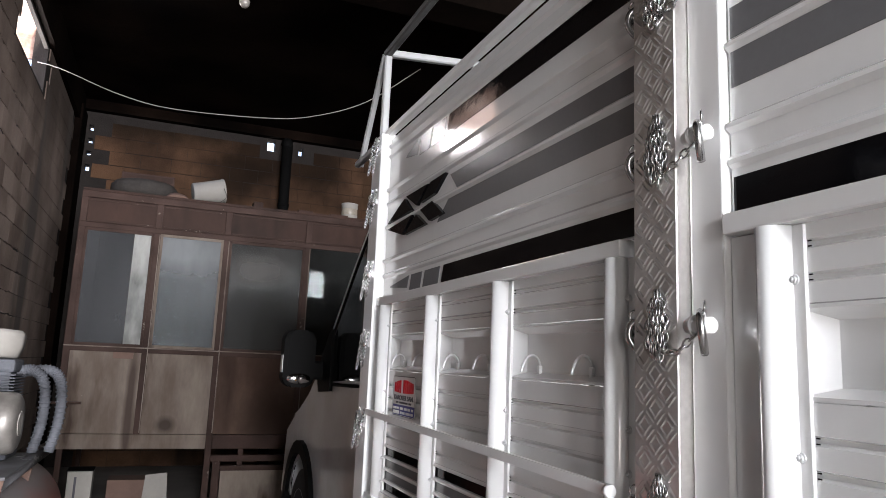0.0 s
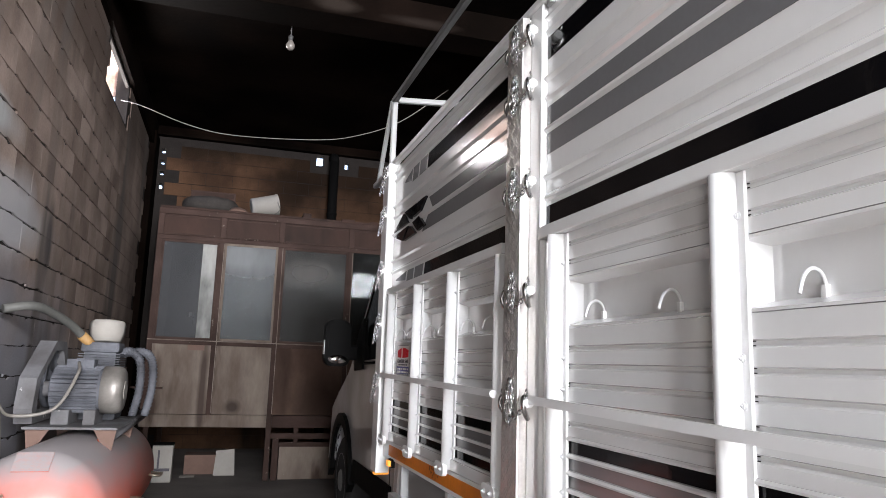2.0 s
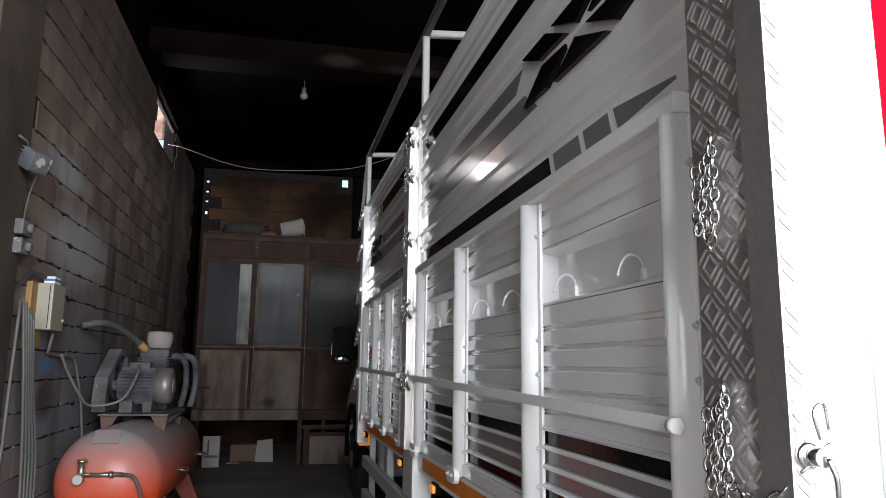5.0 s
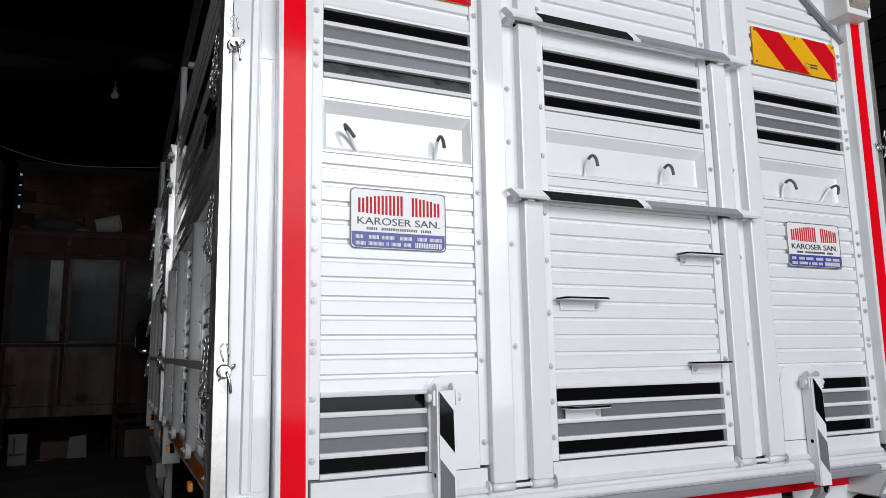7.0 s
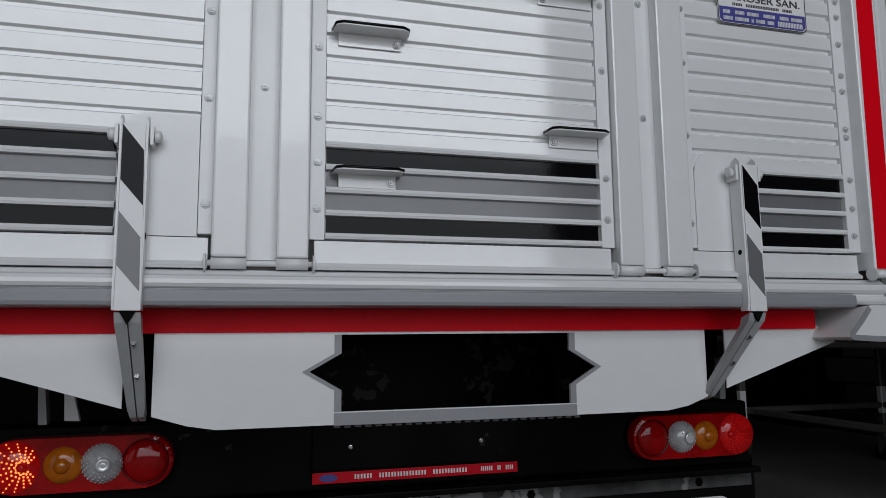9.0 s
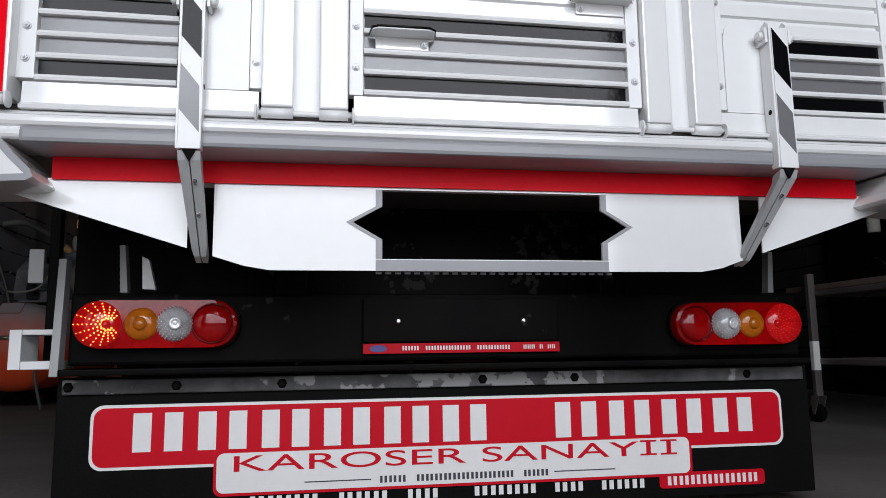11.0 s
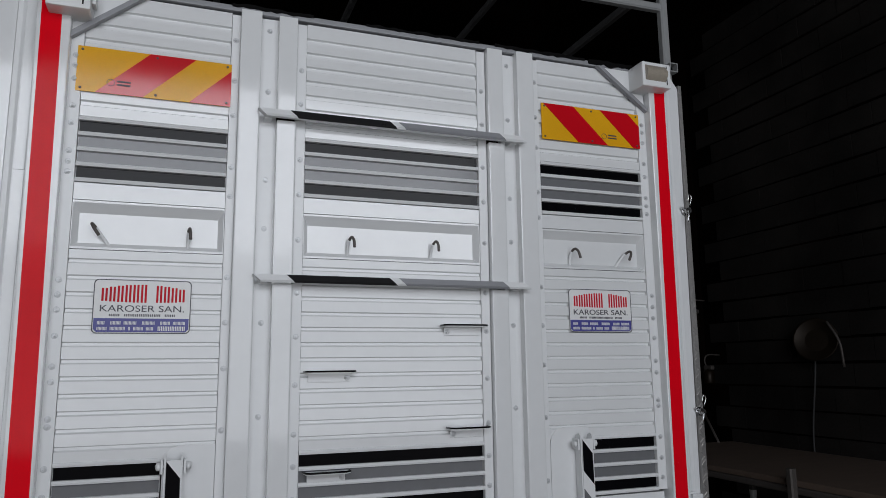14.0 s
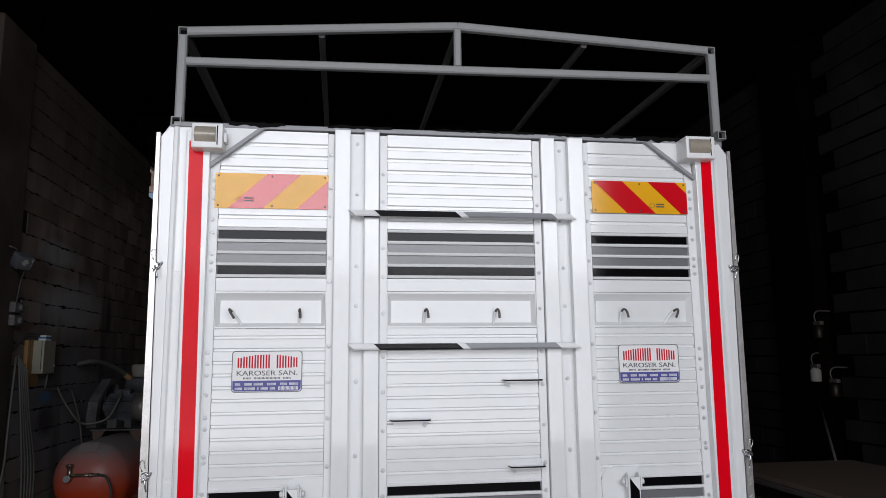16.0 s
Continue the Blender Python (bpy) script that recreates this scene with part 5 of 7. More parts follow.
    for y in (0.9, 2.05, 2.80, 4.24):
        ml = part("marker_lamp", box(B(), y - 0.035, y + 0.035, 0.0, 0.02, 0.762, 0.802, 0.003), BLACKP, truck, "small amber marker lamp in a dark holder", place)
        part("lens", box(B(), y - 0.028, y + 0.028, 0.02, 0.034, 0.768, 0.796, 0.004), LED_A, ml, "lit amber lens", place)
    # middle and front posts, tread-plate covers
    mid = part("middle_post", box(B(), 2.480, 2.560, -0.03, 0.018, 0.86, 2.42, 0.004), WHITE, truck, "white middle post", place)
    part("foot_box", box(B(), 2.45, 2.69, -0.06, 0.03, 0.66, 0.868, 0.008), WHITE, mid, place=place)
    fr = part("front_post", box(B(), 4.46, 4.59, -0.03, 0.045, 0.70, 2.43, 0.006), WHITE, truck, "white front post", place)
    for name, u0, u1, out, z0, z1 in (("tread_cover", 2.562, 2.682, 0.048, 0.87, 2.41), ("tread_cover", 0.045, 0.172, 0.062, 0.80, 2.40)):
        tc = part(name, box(B(), u0, u1, -0.02, out, z0, z1, 0.003), TREAD, truck, "aluminium tread-plate cover strip", place)
        tagged(part("tread_pattern", tread_bars(u0, u1, z0, z1, out), TREAD, tc, place=place), kind="stuff")
    return mid, fr


def tread_bars(u0, u1, z0, z1, out):
    """Five-bar tread pattern: groups of short raised bars at two slants."""
    bm, pitch, g = B(), 0.031, 0
    rows = int((z1 - z0) / pitch)
    cols = 4
    w = (u1 - u0) / cols
    for i in range(rows):
        for j in range(cols):
            s = 1 if (i + j) % 2 else -1
            cu, cz = u0 + (j + 0.5) * w, z0 + (i + 0.5) * pitch
            for k in (-1, 0, 1):
                ox, oz = k * 0.0075, -k * 0.0075 * s
                a, b = (cu + ox - 0.011, cz + oz - 0.011 * s), (cu + ox + 0.011, cz + oz + 0.011 * s)
                if min(a[0], b[0]) < u0 + 0.002 or max(a[0], b[0]) > u1 - 0.002:
                    continue
                px, pz = 0.0016, -0.0016 * s
                vs = [bm.verts.new((x, out, z)) for x, z in ((a[0] - px, a[1] - pz), (b[0] - px, b[1] - pz), (b[0] + px, b[1] + pz), (a[0] + px, a[1] + pz))]
                ridge = [bm.verts.new((x, out + 0.0022, z)) for x, z in ((a[0] * 0.85 + b[0] * 0.15, a[1] * 0.85 + b[1] * 0.15), (b[0] * 0.85 + a[0] * 0.15, b[1] * 0.85 + a[1] * 0.15))]
                bm.faces.new((vs[0], vs[1], ridge[1], ridge[0]))
                bm.faces.new((vs[2], vs[3], ridge[0], ridge[1]))
                bm.faces.new((vs[1], vs[2], ridge[1]))
                bm.faces.new((vs[3], vs[0], ridge[0]))
    return bm


side_wall(WEST, -1)
side_wall(EAST, 1)
part("front_wall", box(B(), -1.10, 1.10, 4.52, 4.57, 0.85, 2.42, 0.004), WHITE, truck, "white front wall of the body")
part("load_floor", box(B(), -1.07, 1.07, 0.03, 4.52, 0.80, 0.88), STEEL, truck, "dark load floor")


# chains and clamps -------------------------------------------------------
def link_ring(bm, c, along, flat, length=0.021, width=0.0115, r=0.0021):
    """One oval chain link."""
    along, flat = Vector(along).normalized(), Vector(flat).normalized()
    pts = []
    for k in range(10):
        a = 2 * math.pi * k / 10
        pts.append(Vector(c) + along * (math.cos(a) * length / 2) + flat * (math.sin(a) * width / 2))
    tube(bm, pts, r, 5, True)


def chain(bm, pts):
    line = smooth_line(pts, 8)
    d, nxt, k = 0.0, 0.0, 0
    for a, b in zip(line, line[1:]):
        seg = (b - a).length
        while nxt <= d + seg:
            t = (nxt - d) / max(seg, 1e-6)
            al = (b - a).normalized()
            s = al.orthogonal().normalized()
            s2 = al.cross(s)
            link_ring(bm, a.lerp(b, t), al, s if k % 2 else s2)
            nxt += 0.016
            k += 1
        d += seg


def latch(u, z, out, d):
    """A white pin in a steel claw, turned one way or the other along the wall."""
    bm = rod(B(), (u - 0.014 * d, out + 0.026, z), (u + 0.040 * d, out + 0.026, z), 0.0135, seg=14)
    lathe(bm, [(0, 0.019), (0.004, 0.019), (0.006, 0.015)], (u + 0.02 * d, out + 0.026, z), (d, 0, 0), 14)
    claw = tube(B(), smooth_line([(u + 0.012 * d, out + 0.03, z + 0.03), (u - 0.004 * d, out + 0.046, z + 0.016), (u - 0.010 * d, out + 0.048, z - 0.014), (u - 0.002 * d, out + 0.036, z - 0.042), (u + 0.012 * d, out + 0.02, z - 0.062)], 4), 0.0100, 8)
    ring = tube(B(), smooth_line([(u - 0.004 * d, out + 0.03, z + 0.014), (u - 0.014 * d, out + 0.042, z + 0.038), (u - 0.006 * d, out + 0.034, z + 0.054), (u + 0.004 * d, out + 0.024, z + 0.036)], 4), 0.0028, 6)
    for m in (claw, ring):                             # close about the pin
        for v in m.verts:
            v.co = Vector((u, out + 0.024, z)) + (v.co - Vector((u, out + 0.024, z))) * 0.74
    return bm, claw, ring


def clamp(place, u, z, out, back, wild):
    """Pin latches on both edges of the tread plate, tied by a bundle of hanging chain."""
    bm, claw, ring = latch(u, z, out, 1)
    c = part("clamp", bm, WHITE_S, truck, "white pin clamp with a hanging chain", place)
    part("claw", claw, GALV, c, "bent steel claw", place)
    part("cotter", ring, GALV, c, "wire cotter", place)
    v = u + back
    bm, claw, ring = latch(v + 0.085, z - 0.004, 0.004, -1)
    part("far_pin", bm, GALV, c, "galvanised pin", place)
    part("claw", claw, GALV, c, "bent steel claw", place)
    part("cotter", ring, GALV, c, "wire cotter", place)
    bm, o = B(), 0.052
    lows = (-0.055, -0.075, -0.035, -0.066, -0.05)
    chain(bm, [(u + 0.02, out + 0.035, z - 0.02), (u + 0.06, o + 0.006, z - 0.045), (v - 0.02, o + 0.006, z - 0.03 - 0.01 * wild), (v - 0.004, o, z + 0.05)])
    for k, low in enumerate(lows):
        a = v - 0.022 + 0.009 * k
        chain(bm, [(v - 0.008 + 0.004 * k, o + 0.003 * (k % 2), z + 0.058), (a - 0.003, o + 0.004 + 0.003 * (k % 3), z + 0.005), (a + 0.003, o + 0.004, z + low * 0.8 - 0.006 * wild), (a + 0.008, o + 0.004, z - 0.01), (v + 0.004 * k, o, z + 0.05)])
    chain(bm, [(v + 0.01, o, z + 0.05), (v + 0.022, o + 0.004, z - 0.025), (v + 0.05, 0.036, z - 0.035), (v + 0.072, 0.034, z - 0.005)])
    part("chain", bm, GALV, c, "bundle of galvanised link chain", place)


for k, z in enumerate((2.33, 2.154, 1.844, 1.511, 1.186)):
    clamp(WEST, 2.497, z, 0.018, 0.112, (k % 3) * 0.7)
    clamp(EAST, 2.497, z, 0.018, 0.112, (k % 3) * 0.7)
for k, z in enumerate((2.36, 2.12, 1.80, 1.50, 1.17)):
    bm = B()
    chain(bm, [(4.48, 0.05, z + 0.05), (4.49, 0.06, z - 0.05), (4.54, 0.055, z - 0.09), (4.56, 0.05, z + 0.05)])
    chain(bm, [(4.54, 0.05, z + 0.06), (4.56, 0.07, z - 0.1), (4.58, 0.05, z + 0.04)])
    rod(bm, (4.47, 0.045, z), (4.59, 0.045, z), 0.012, seg=10)
    part("clamp", bm, GALV, truck, "galvanised front clamp with chain", WEST)
for s, place in ((-1, WEST), (1, EAST)):
    for z in (1.893, 1.49, 1.155) if s < 0 else (1.90, 1.17):
        bm = B()
        o = 0.072
        chain(bm, [(0.11, o, z + 0.07), (0.10, o + 0.006, z - 0.03), (0.125, o, z - 0.075), (0.13, o, z + 0.05)])
        chain(bm, [(0.115, o, z + 0.06), (0.135, o + 0.008, z - 0.05), (0.15, o, z - 0.02), (0.15, o, z + 0.04)])
        if z != 1.49:
            chain(bm, [(0.10, o, z - 0.05), (0.04, o + 0.004, z - 0.06), (0.0, 0.055, z - 0.02), (-0.012, 0.03, z + 0.01)])
        cl = part("chain", bm, GALV, truck, "galvanised link chain on the corner", place)
        if z == 1.49:
            continue
        bm = rod(B(), (s * 1.128, 0.004, z), (s * 1.128, 0.030, z), 0.011, seg=14)
        tube(bm, smooth_line([(s * 1.132, 0.03, z + 0.02), (s * 1.14, 0.032, z + 0.05), (s * 1.128, 0.034, z + 0.058), (s * 1.122, 0.032, z + 0.03)], 4), 0.002, 6)
        tube(bm, smooth_line([(s * 1.126, 0.032, z), (s * 1.120, 0.036, z - 0.02), (s * 1.116, 0.032, z - 0.045)], 4), 0.0034, 6)
        lathe(bm, [(0, 0.016), (0.004, 0.016), (0.006, 0.012)], (s * 1.128, 0.004, z), (0, 1, 0), 12)
        part("corner_latch", bm, GALV, cl, "steel corner latch with a cotter", REAR)

# roof frame of square tube -----------------------------------------------
def tube_end(x, y, z, w, parent):
    """The open end of a square tube: thin wall about a dark plate for the shaded hollow."""
    bm, h, t = B(), w / 2, 0.0035
    for x0, x1, z0, z1 in ((-h, h, h - t, h), (-h, h, -h, t - h), (-h, t - h, t - h, h - t), (h - t, h, t - h, h - t)):
        box(bm, x + x0, x + x1, y - 0.03, y, z + z0, z + z1)
    e = part("tube_end", bm, TUBE_W, parent, "open end of a square tube")
    part("hollow", box(B(), x - h + t, x + h - t, y - 0.003, y - 0.001, z - h + t, z + h - t), DARK, e, "dark plate for the tube's shaded hollow")


HX0, HX1, HZ0, HZ1, APEX = -1.080, 1.114, 2.818, 2.857, 2.903      # the roof frame leans a little to one side
RISE = 0.010                                          # it climbs a little towards the cab
for y in (0.03, 2.44, 4.585):
    up = RISE * y
    for x, z0, z1 in ((HX0, 2.40, HZ0 - 0.018 + up), (HX1, 2.42, HZ1 - 0.018 + up)):
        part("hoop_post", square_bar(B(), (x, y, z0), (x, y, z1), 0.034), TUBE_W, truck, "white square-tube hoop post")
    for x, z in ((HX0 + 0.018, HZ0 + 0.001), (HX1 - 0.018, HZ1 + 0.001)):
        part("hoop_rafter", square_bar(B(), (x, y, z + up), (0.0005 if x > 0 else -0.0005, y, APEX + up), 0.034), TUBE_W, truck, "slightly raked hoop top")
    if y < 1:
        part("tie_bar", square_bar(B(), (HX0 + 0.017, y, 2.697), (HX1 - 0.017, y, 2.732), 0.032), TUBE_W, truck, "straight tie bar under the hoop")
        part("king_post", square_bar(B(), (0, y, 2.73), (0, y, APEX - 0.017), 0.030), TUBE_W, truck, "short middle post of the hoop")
for x, z in ((HX0, HZ0), (-0.55, 2.847), (0.0, 2.880), (0.55, 2.865), (HX1, HZ1)):
    edge = abs(x) > 1
    rail = part("roof_rail", square_bar(B(), (x, 0.05 if edge else 0.048, z), (x, 4.60, z + RISE * 4.6), 0.034 if edge else 0.026), RAIL_G, truck, "long grey roof rail, coloured as if unlit")
    if edge:
        tube_end(x, 0.05, z, 0.036, rail)
for x, z in ((HX0 - 0.002, 2.441), (HX1, 2.466)):
    rail = part("top_tube", square_bar(B(), (x, 0.02, z), (x, 4.50, z), 0.034), WHITE_S, truck, "square tube along the top of the side")
    tube_end(x, 0.012, z, 0.036, rail)
part("front_stay", square_bar(B(), (-1.09, 4.60, 2.86), (-1.09, 4.93, 2.40), 0.026), TUBE_W, truck, "slanted front stay")
part("front_stay", square_bar(B(), (-1.10, 4.59, 2.41), (-1.10, 4.95, 2.41), 0.03), TUBE_W, truck, "short front stay")
part("front_bow", box(B(), -1.0, 1.0, 4.91, 4.97, 2.30, 2.43, 0.03), WHITE, truck, "white over-cab wind bow")

# chassis, rear lamps, mud flap -------------------------------------------
LY = 0.45
for s in (-1, 1):
    part("chassis_rail", box(B(), s * 0.45 - 0.04, s * 0.45 + 0.04, 0.5, 7.6, 0.50, 0.72, 0.006), BLACKP, truck, "black chassis rail")
bm = box(B(), -0.98, 0.99, LY + 0.004, LY + 0.14, 0.36, 0.535, 0.008)
part("rear_beam", bm, BLACKP, truck, "black rear cross beam")
# added black panel in place of the shade under the body
part("rear_crossmember", box(B(), -1.03, 1.03, 0.62, 0.70, 0.44, 0.80, 0.006), BLACKP, truck, "added black screen that keeps the underside dark")
part("rear_ledge", box(B(), -0.99, 1.0, LY - 0.03, LY + 0.12, 0.336, 0.352, 0.004), BLACKP, truck, "black folded ledge")
for s in (-1, 1):
    if s < 0:
        part("lamp_bracket", prism(B(), [(s * 0.992, 0.335), (s * 1.012, 0.335), (s * 1.004, 0.62), (s * 0.986, 0.62)], 1, LY - 0.02, LY + 0.02, 0.002), GUARD, truck, "pale grey flat bracket beside the lamp")
    c = -0.862 if s < 0 else 0.924
    part("stay", prism(B(), [(c - 0.009, 0.54), (c + 0.009, 0.54), (c + s * 0.008 + 0.007, 0.66), (c + s * 0.008 - 0.007, 0.66)], 1, LY + 0.02, LY + 0.05, 0.001), GUARD, truck, "short grey stay")
part("wedge_bracket", prism(B(), [(-0.816, 0.548), (-0.784, 0.546), (-0.802, 0.622), (-0.820, 0.632)], 1, LY + 0.01, LY + 0.03, 0.002), WHITE_S, truck, "small white wedge bracket")
part("plate_mount", box(B(), -0.265, 0.262, LY - 0.012, LY + 0.003, 0.408, 0.522, 0.003), BLACKP, truck, "empty black plate mount")
for x in (-0.173, 0.164):
    part("mount_screw", lathe(B(), [(0, 0.008), (0.004, 0.008), (0.006, 0.004)], (x, LY - 0.012, 0.463), (0, -1, 0), 10), GALV, truck, "small bright screw")
strip = part("red_print_strip", box(B(), -0.265, 0.262, LY - 0.016, LY - 0.012, 0.379, 0.405, 0.0008), SIGN_R, truck, "red strip with white print and a blue oval")
part("oval", lathe(B(), [(0, 1), (0.0008, 1)], (0, 0, 0), (0, -1, 0), 20), SIGN_B, strip, "blue oval")
strip.children[0].matrix_basis = Matrix.Translation((-0.226, LY - 0.016, 0.392)) @ Matrix.Diagonal((0.022, 1, 0.009, 1))
bar_row("print_line", lambda u, n, z: (u, LY - 0.016 - n, z), strip, -0.165, 0.125, 0.387, 0.398, 19, {3, 12}, SIGN_W, 0.0)
bar_row("print_line", lambda u, n, z: (u, LY - 0.016 - n, z), strip, 0.16, 0.25, 0.387, 0.398, 8, {3, 5}, SIGN_W, 0.0)
bm = B()
for k in range(26):
    x = -0.25 + 0.52 * k / 25
    box(bm, x - 0.006, x + 0.006, 0.094, 0.10, 0.5505, 0.5555)
part("skirt_fringe", bm, RAIL_G, truck, "row of small grey tabs under the skirt")


def tail_lamp(cx, s, lit):
    """A long rounded red lamp unit: a fan of lit dots, amber, clear and red reflectors under a red cover."""
    w, h, y, z = 0.377, 0.116, LY - 0.03, 0.459 if s < 0 else 0.449
    body = part("tail_lamp", prism(B(), [(cx + a, z + b) for a, b in rounded(w, h, 0.055, 8)], 1, y - 0.012, y + 0.03, 0.01), RED_L, truck, "long rounded red rear lamp with clear and amber reflectors")
    part("holder", prism(B(), [(cx + a, z + b) for a, b in rounded(w + 0.010, h + 0.010, 0.058, 8)], 1, y + 0.02, y + 0.05), BLACKP, body)
    dome = lambda r, d: [(0, r)] + [(d * math.sin(radians(a)), r * math.cos(radians(a))) for a in range(10, 90, 16)] + [(d, 0.002)]
    xa, xc, xr = cx + s * 0.036, cx - s * 0.042, cx - s * 0.130
    part("amber_reflector", lathe(B(), dome(0.040, 0.018), (xa, y - 0.010, z), (0, -1, 0), 24), AMBER_L, body, "dull amber reflector")
    part("amber_bulb", lathe(B(), dome(0.017, 0.012), (xa, y - 0.024, z), (0, -1, 0), 16), AMBER_L, body)
    cl = part("clear_reflector", lathe(B(), dome(0.043, 0.034), (xc, y - 0.008, z), (0, -1, 0), 28), LAMP_G, body, "clear faceted dome")
    bm = B()
    for q in range(1, 7):
        n = 6 + 4 * q
        for k in range(n):
            a, e = 2 * math.pi * (k + 0.5 * (q % 2)) / n, math.radians(13 * q)
            lathe(bm, [(0, 0.0022), (0.0012, 0.0014)], (xc + 0.043 * math.sin(e) * math.cos(a), y - 0.008 - 0.034 * math.cos(e), z + 0.043 * math.sin(e) * math.sin(a)), (0.8 * math.sin(e) * math.cos(a), -math.cos(e), 0.8 * math.sin(e) * math.sin(a)), 5)
    tagged(part("facet", bm, CLEAR_L, cl), kind="stuff")
    part("lens_ring", lathe(B(), [(0, 0.016), (0.004, 0.015), (0.005, 0.009), (0.001, 0.006), (0.005, 0.003)], (xc + 0.006, y - 0.041, z), (0.15, -1, 0), 18), CLEAR_L, cl)
    red = part("red_reflector", lathe(B(), dome(0.046, 0.014), (xr, y - 0.010, z), (0, -1, 0), 24), RED_L, body)
    part("rim", lathe(B(), [(0, 0.049), (0.003, 0.050), (0.004, 0.047), (0, 0.046)], (xr, y - 0.012, z), (0, -1, 0), 24), RED_D, red)
    x = cx + s * 0.112
    fan = part("led_bowl", lathe(B(), [(0, 0.056), (0.004, 0.055), (0.0045, 0.01)], (cx + s * 0.136, y - 0.010, z), (0, -1, 0), 28), GLOW_R, body, "red bowl of the light")
    bm = B()
    for ray in range(15):                              # a fan of rays round the inner end
        a = radians(-132 + 264 * ray / 14)
        reach = 0.074 if abs(a) < 1.0 else 0.060
        for q in range(7):
            d = 0.014 + (reach - 0.014) * q / 6 + (0.003 if ray % 2 else 0)
            dx, dz = s * d * math.cos(a), d * 0.92 * math.sin(a)
            if ((x + dx - cx - s * 0.136) / 0.054) ** 2 + (dz / 0.054) ** 2 > 1:
                continue
            lathe(bm, [(0, 0.0026 - 0.0002 * q if lit else 0.0012), (0.0015, 0.0012)], (x + dx, y - 0.0145, z + dz), (0, -1, 0), 5)
    tagged(part("led_dot", bm, LED if lit else LED_D, fan, "glowing red dots"), kind="stuff")
    part("led_core", lathe(B(), [(0, 0.011), (0.006, 0.009), (0.009, 0.004)], (x + s * 0.004, y - 0.014, z), (0, -1, 0), 14), GLOW_R, fan)


tail_lamp(-0.766, -1, True)
tail_lamp(0.778, 1, False)

flap = part("mud_flap", box(B(), -1.015, 1.04, 0.50, 0.512, -0.03, 0.33, 0.004), RUBBER, truck, "wide black rubber mud flap with a red and white sign")
FLAP = lambda u, n, z: (u, 0.50 - n, z)
part("flap_rail", box(B(), -1.0, 1.02, 0.488, 0.50, 0.288, 0.325, 0.003), SCUFF, flap, "scuffed black clamp rail")
RBOLT = finish("rail_bolt", lathe(B(), [(0, 0.013), (0.002, 0.013), (0.0025, 0.009), (0.008, 0.008)], (0, 0, 0), (0, -1, 0), 6), BLACKP)
for x in (-0.985, -0.73, -0.47, 0.06, 0.32, 0.84):
    again("rail_bolt", RBOLT, flap, x, 0.488, 0.307)
part("sign_board", prism(B(), [(0.008 + a, 0.182 + b) for a, b in rounded(1.88, 0.158, 0.03, 5)], 1, 0.0, 0.003), SIGN_W, flap, "white-edged red sign board", FLAP)
part("sign_red", prism(B(), [(0.008 + a, 0.182 + b) for a, b in rounded(1.865, 0.143, 0.026, 5)], 1, 0.003, 0.0038), SIGN_R, flap, "red field", FLAP)
bar_row("white_stroke", FLAP, flap, -0.85, 0.87, 0.145, 0.240, 11, {6}, SIGN_W, 0.0038)
part("sign_lower", prism(B(), [(0.012 + a, 0.086 + b) for a, b in rounded(1.28, 0.098, 0.018, 5)], 1, 0.0038, 0.0055), SIGN_W, flap, "white lower plate", FLAP)
part("sign_edge", prism(B(), [(0.012 + a, 0.086 + b) for a, b in rounded(1.295, 0.113, 0.02, 5)], 1, 0.003, 0.0042), SIGN_R, flap, place=FLAP)
letters("letter", "KAROSER SANAYİİ", 0.056, 1.20, (0.012, 0.50 - 0.006, 0.106), SIGN_R, flap)
bar_row("print_line", FLAP, flap, -0.22, 0.24, 0.047, 0.064, 19, {3, 15}, SIGN_K, 0.0055)
bm = box(B(), -0.41, -0.24, 0.0055, 0.006, 0.055, 0.058)
box(bm, 0.255, 0.43, 0.0055, 0.006, 0.055, 0.058)
part("rule_line", bm, SIGN_K, flap, place=FLAP)
bar_row("print_line", FLAP, flap, -0.55, 0.52, 0.002, 0.026, 24, {4, 8, 11, 12, 17, 20}, SIGN_W, 0.0)
part("small_plate", prism(B(), [(0.72 + a, 0.018 + b) for a, b in rounded(0.32, 0.042, 0.01)], 1, 0.0, 0.002), SIGN_R, flap, "small red plate", FLAP)
bar_row("print_line", FLAP, flap, 0.58, 0.86, 0.005, 0.030, 8, set(), SIGN_W, 0.002)

# side guards ---------------------------------------------------------------
for s in (-1, 1):
    g = part("side_guard", box(B(), *sorted((s * 1.085, s * 1.125)), 2.55, 4.15, 0.375, 0.445, 0.006), GUARD, truck, "grey-white side guard rails on posts")
    part("guard_rail", box(B(), *sorted((s * 1.085, s * 1.125)), 2.55, 4.15, 0.585, 0.655, 0.006), GUARD, g)
    for y in (2.62, 3.35, 4.08):
        part("guard_post", box(B(), *sorted((s * 1.045, s * 1.083)), y - 0.02, y + 0.02, 0.36, 0.80, 0.004), GUARD, g)
    for z in (0.41, 0.62):
        part("end_cap", box(B(), *sorted((s * 1.08, s * 1.13)), 2.544, 2.549, z - 0.038, z + 0.038, 0.001), TUBE_W, g, "end cap of the guard rail")
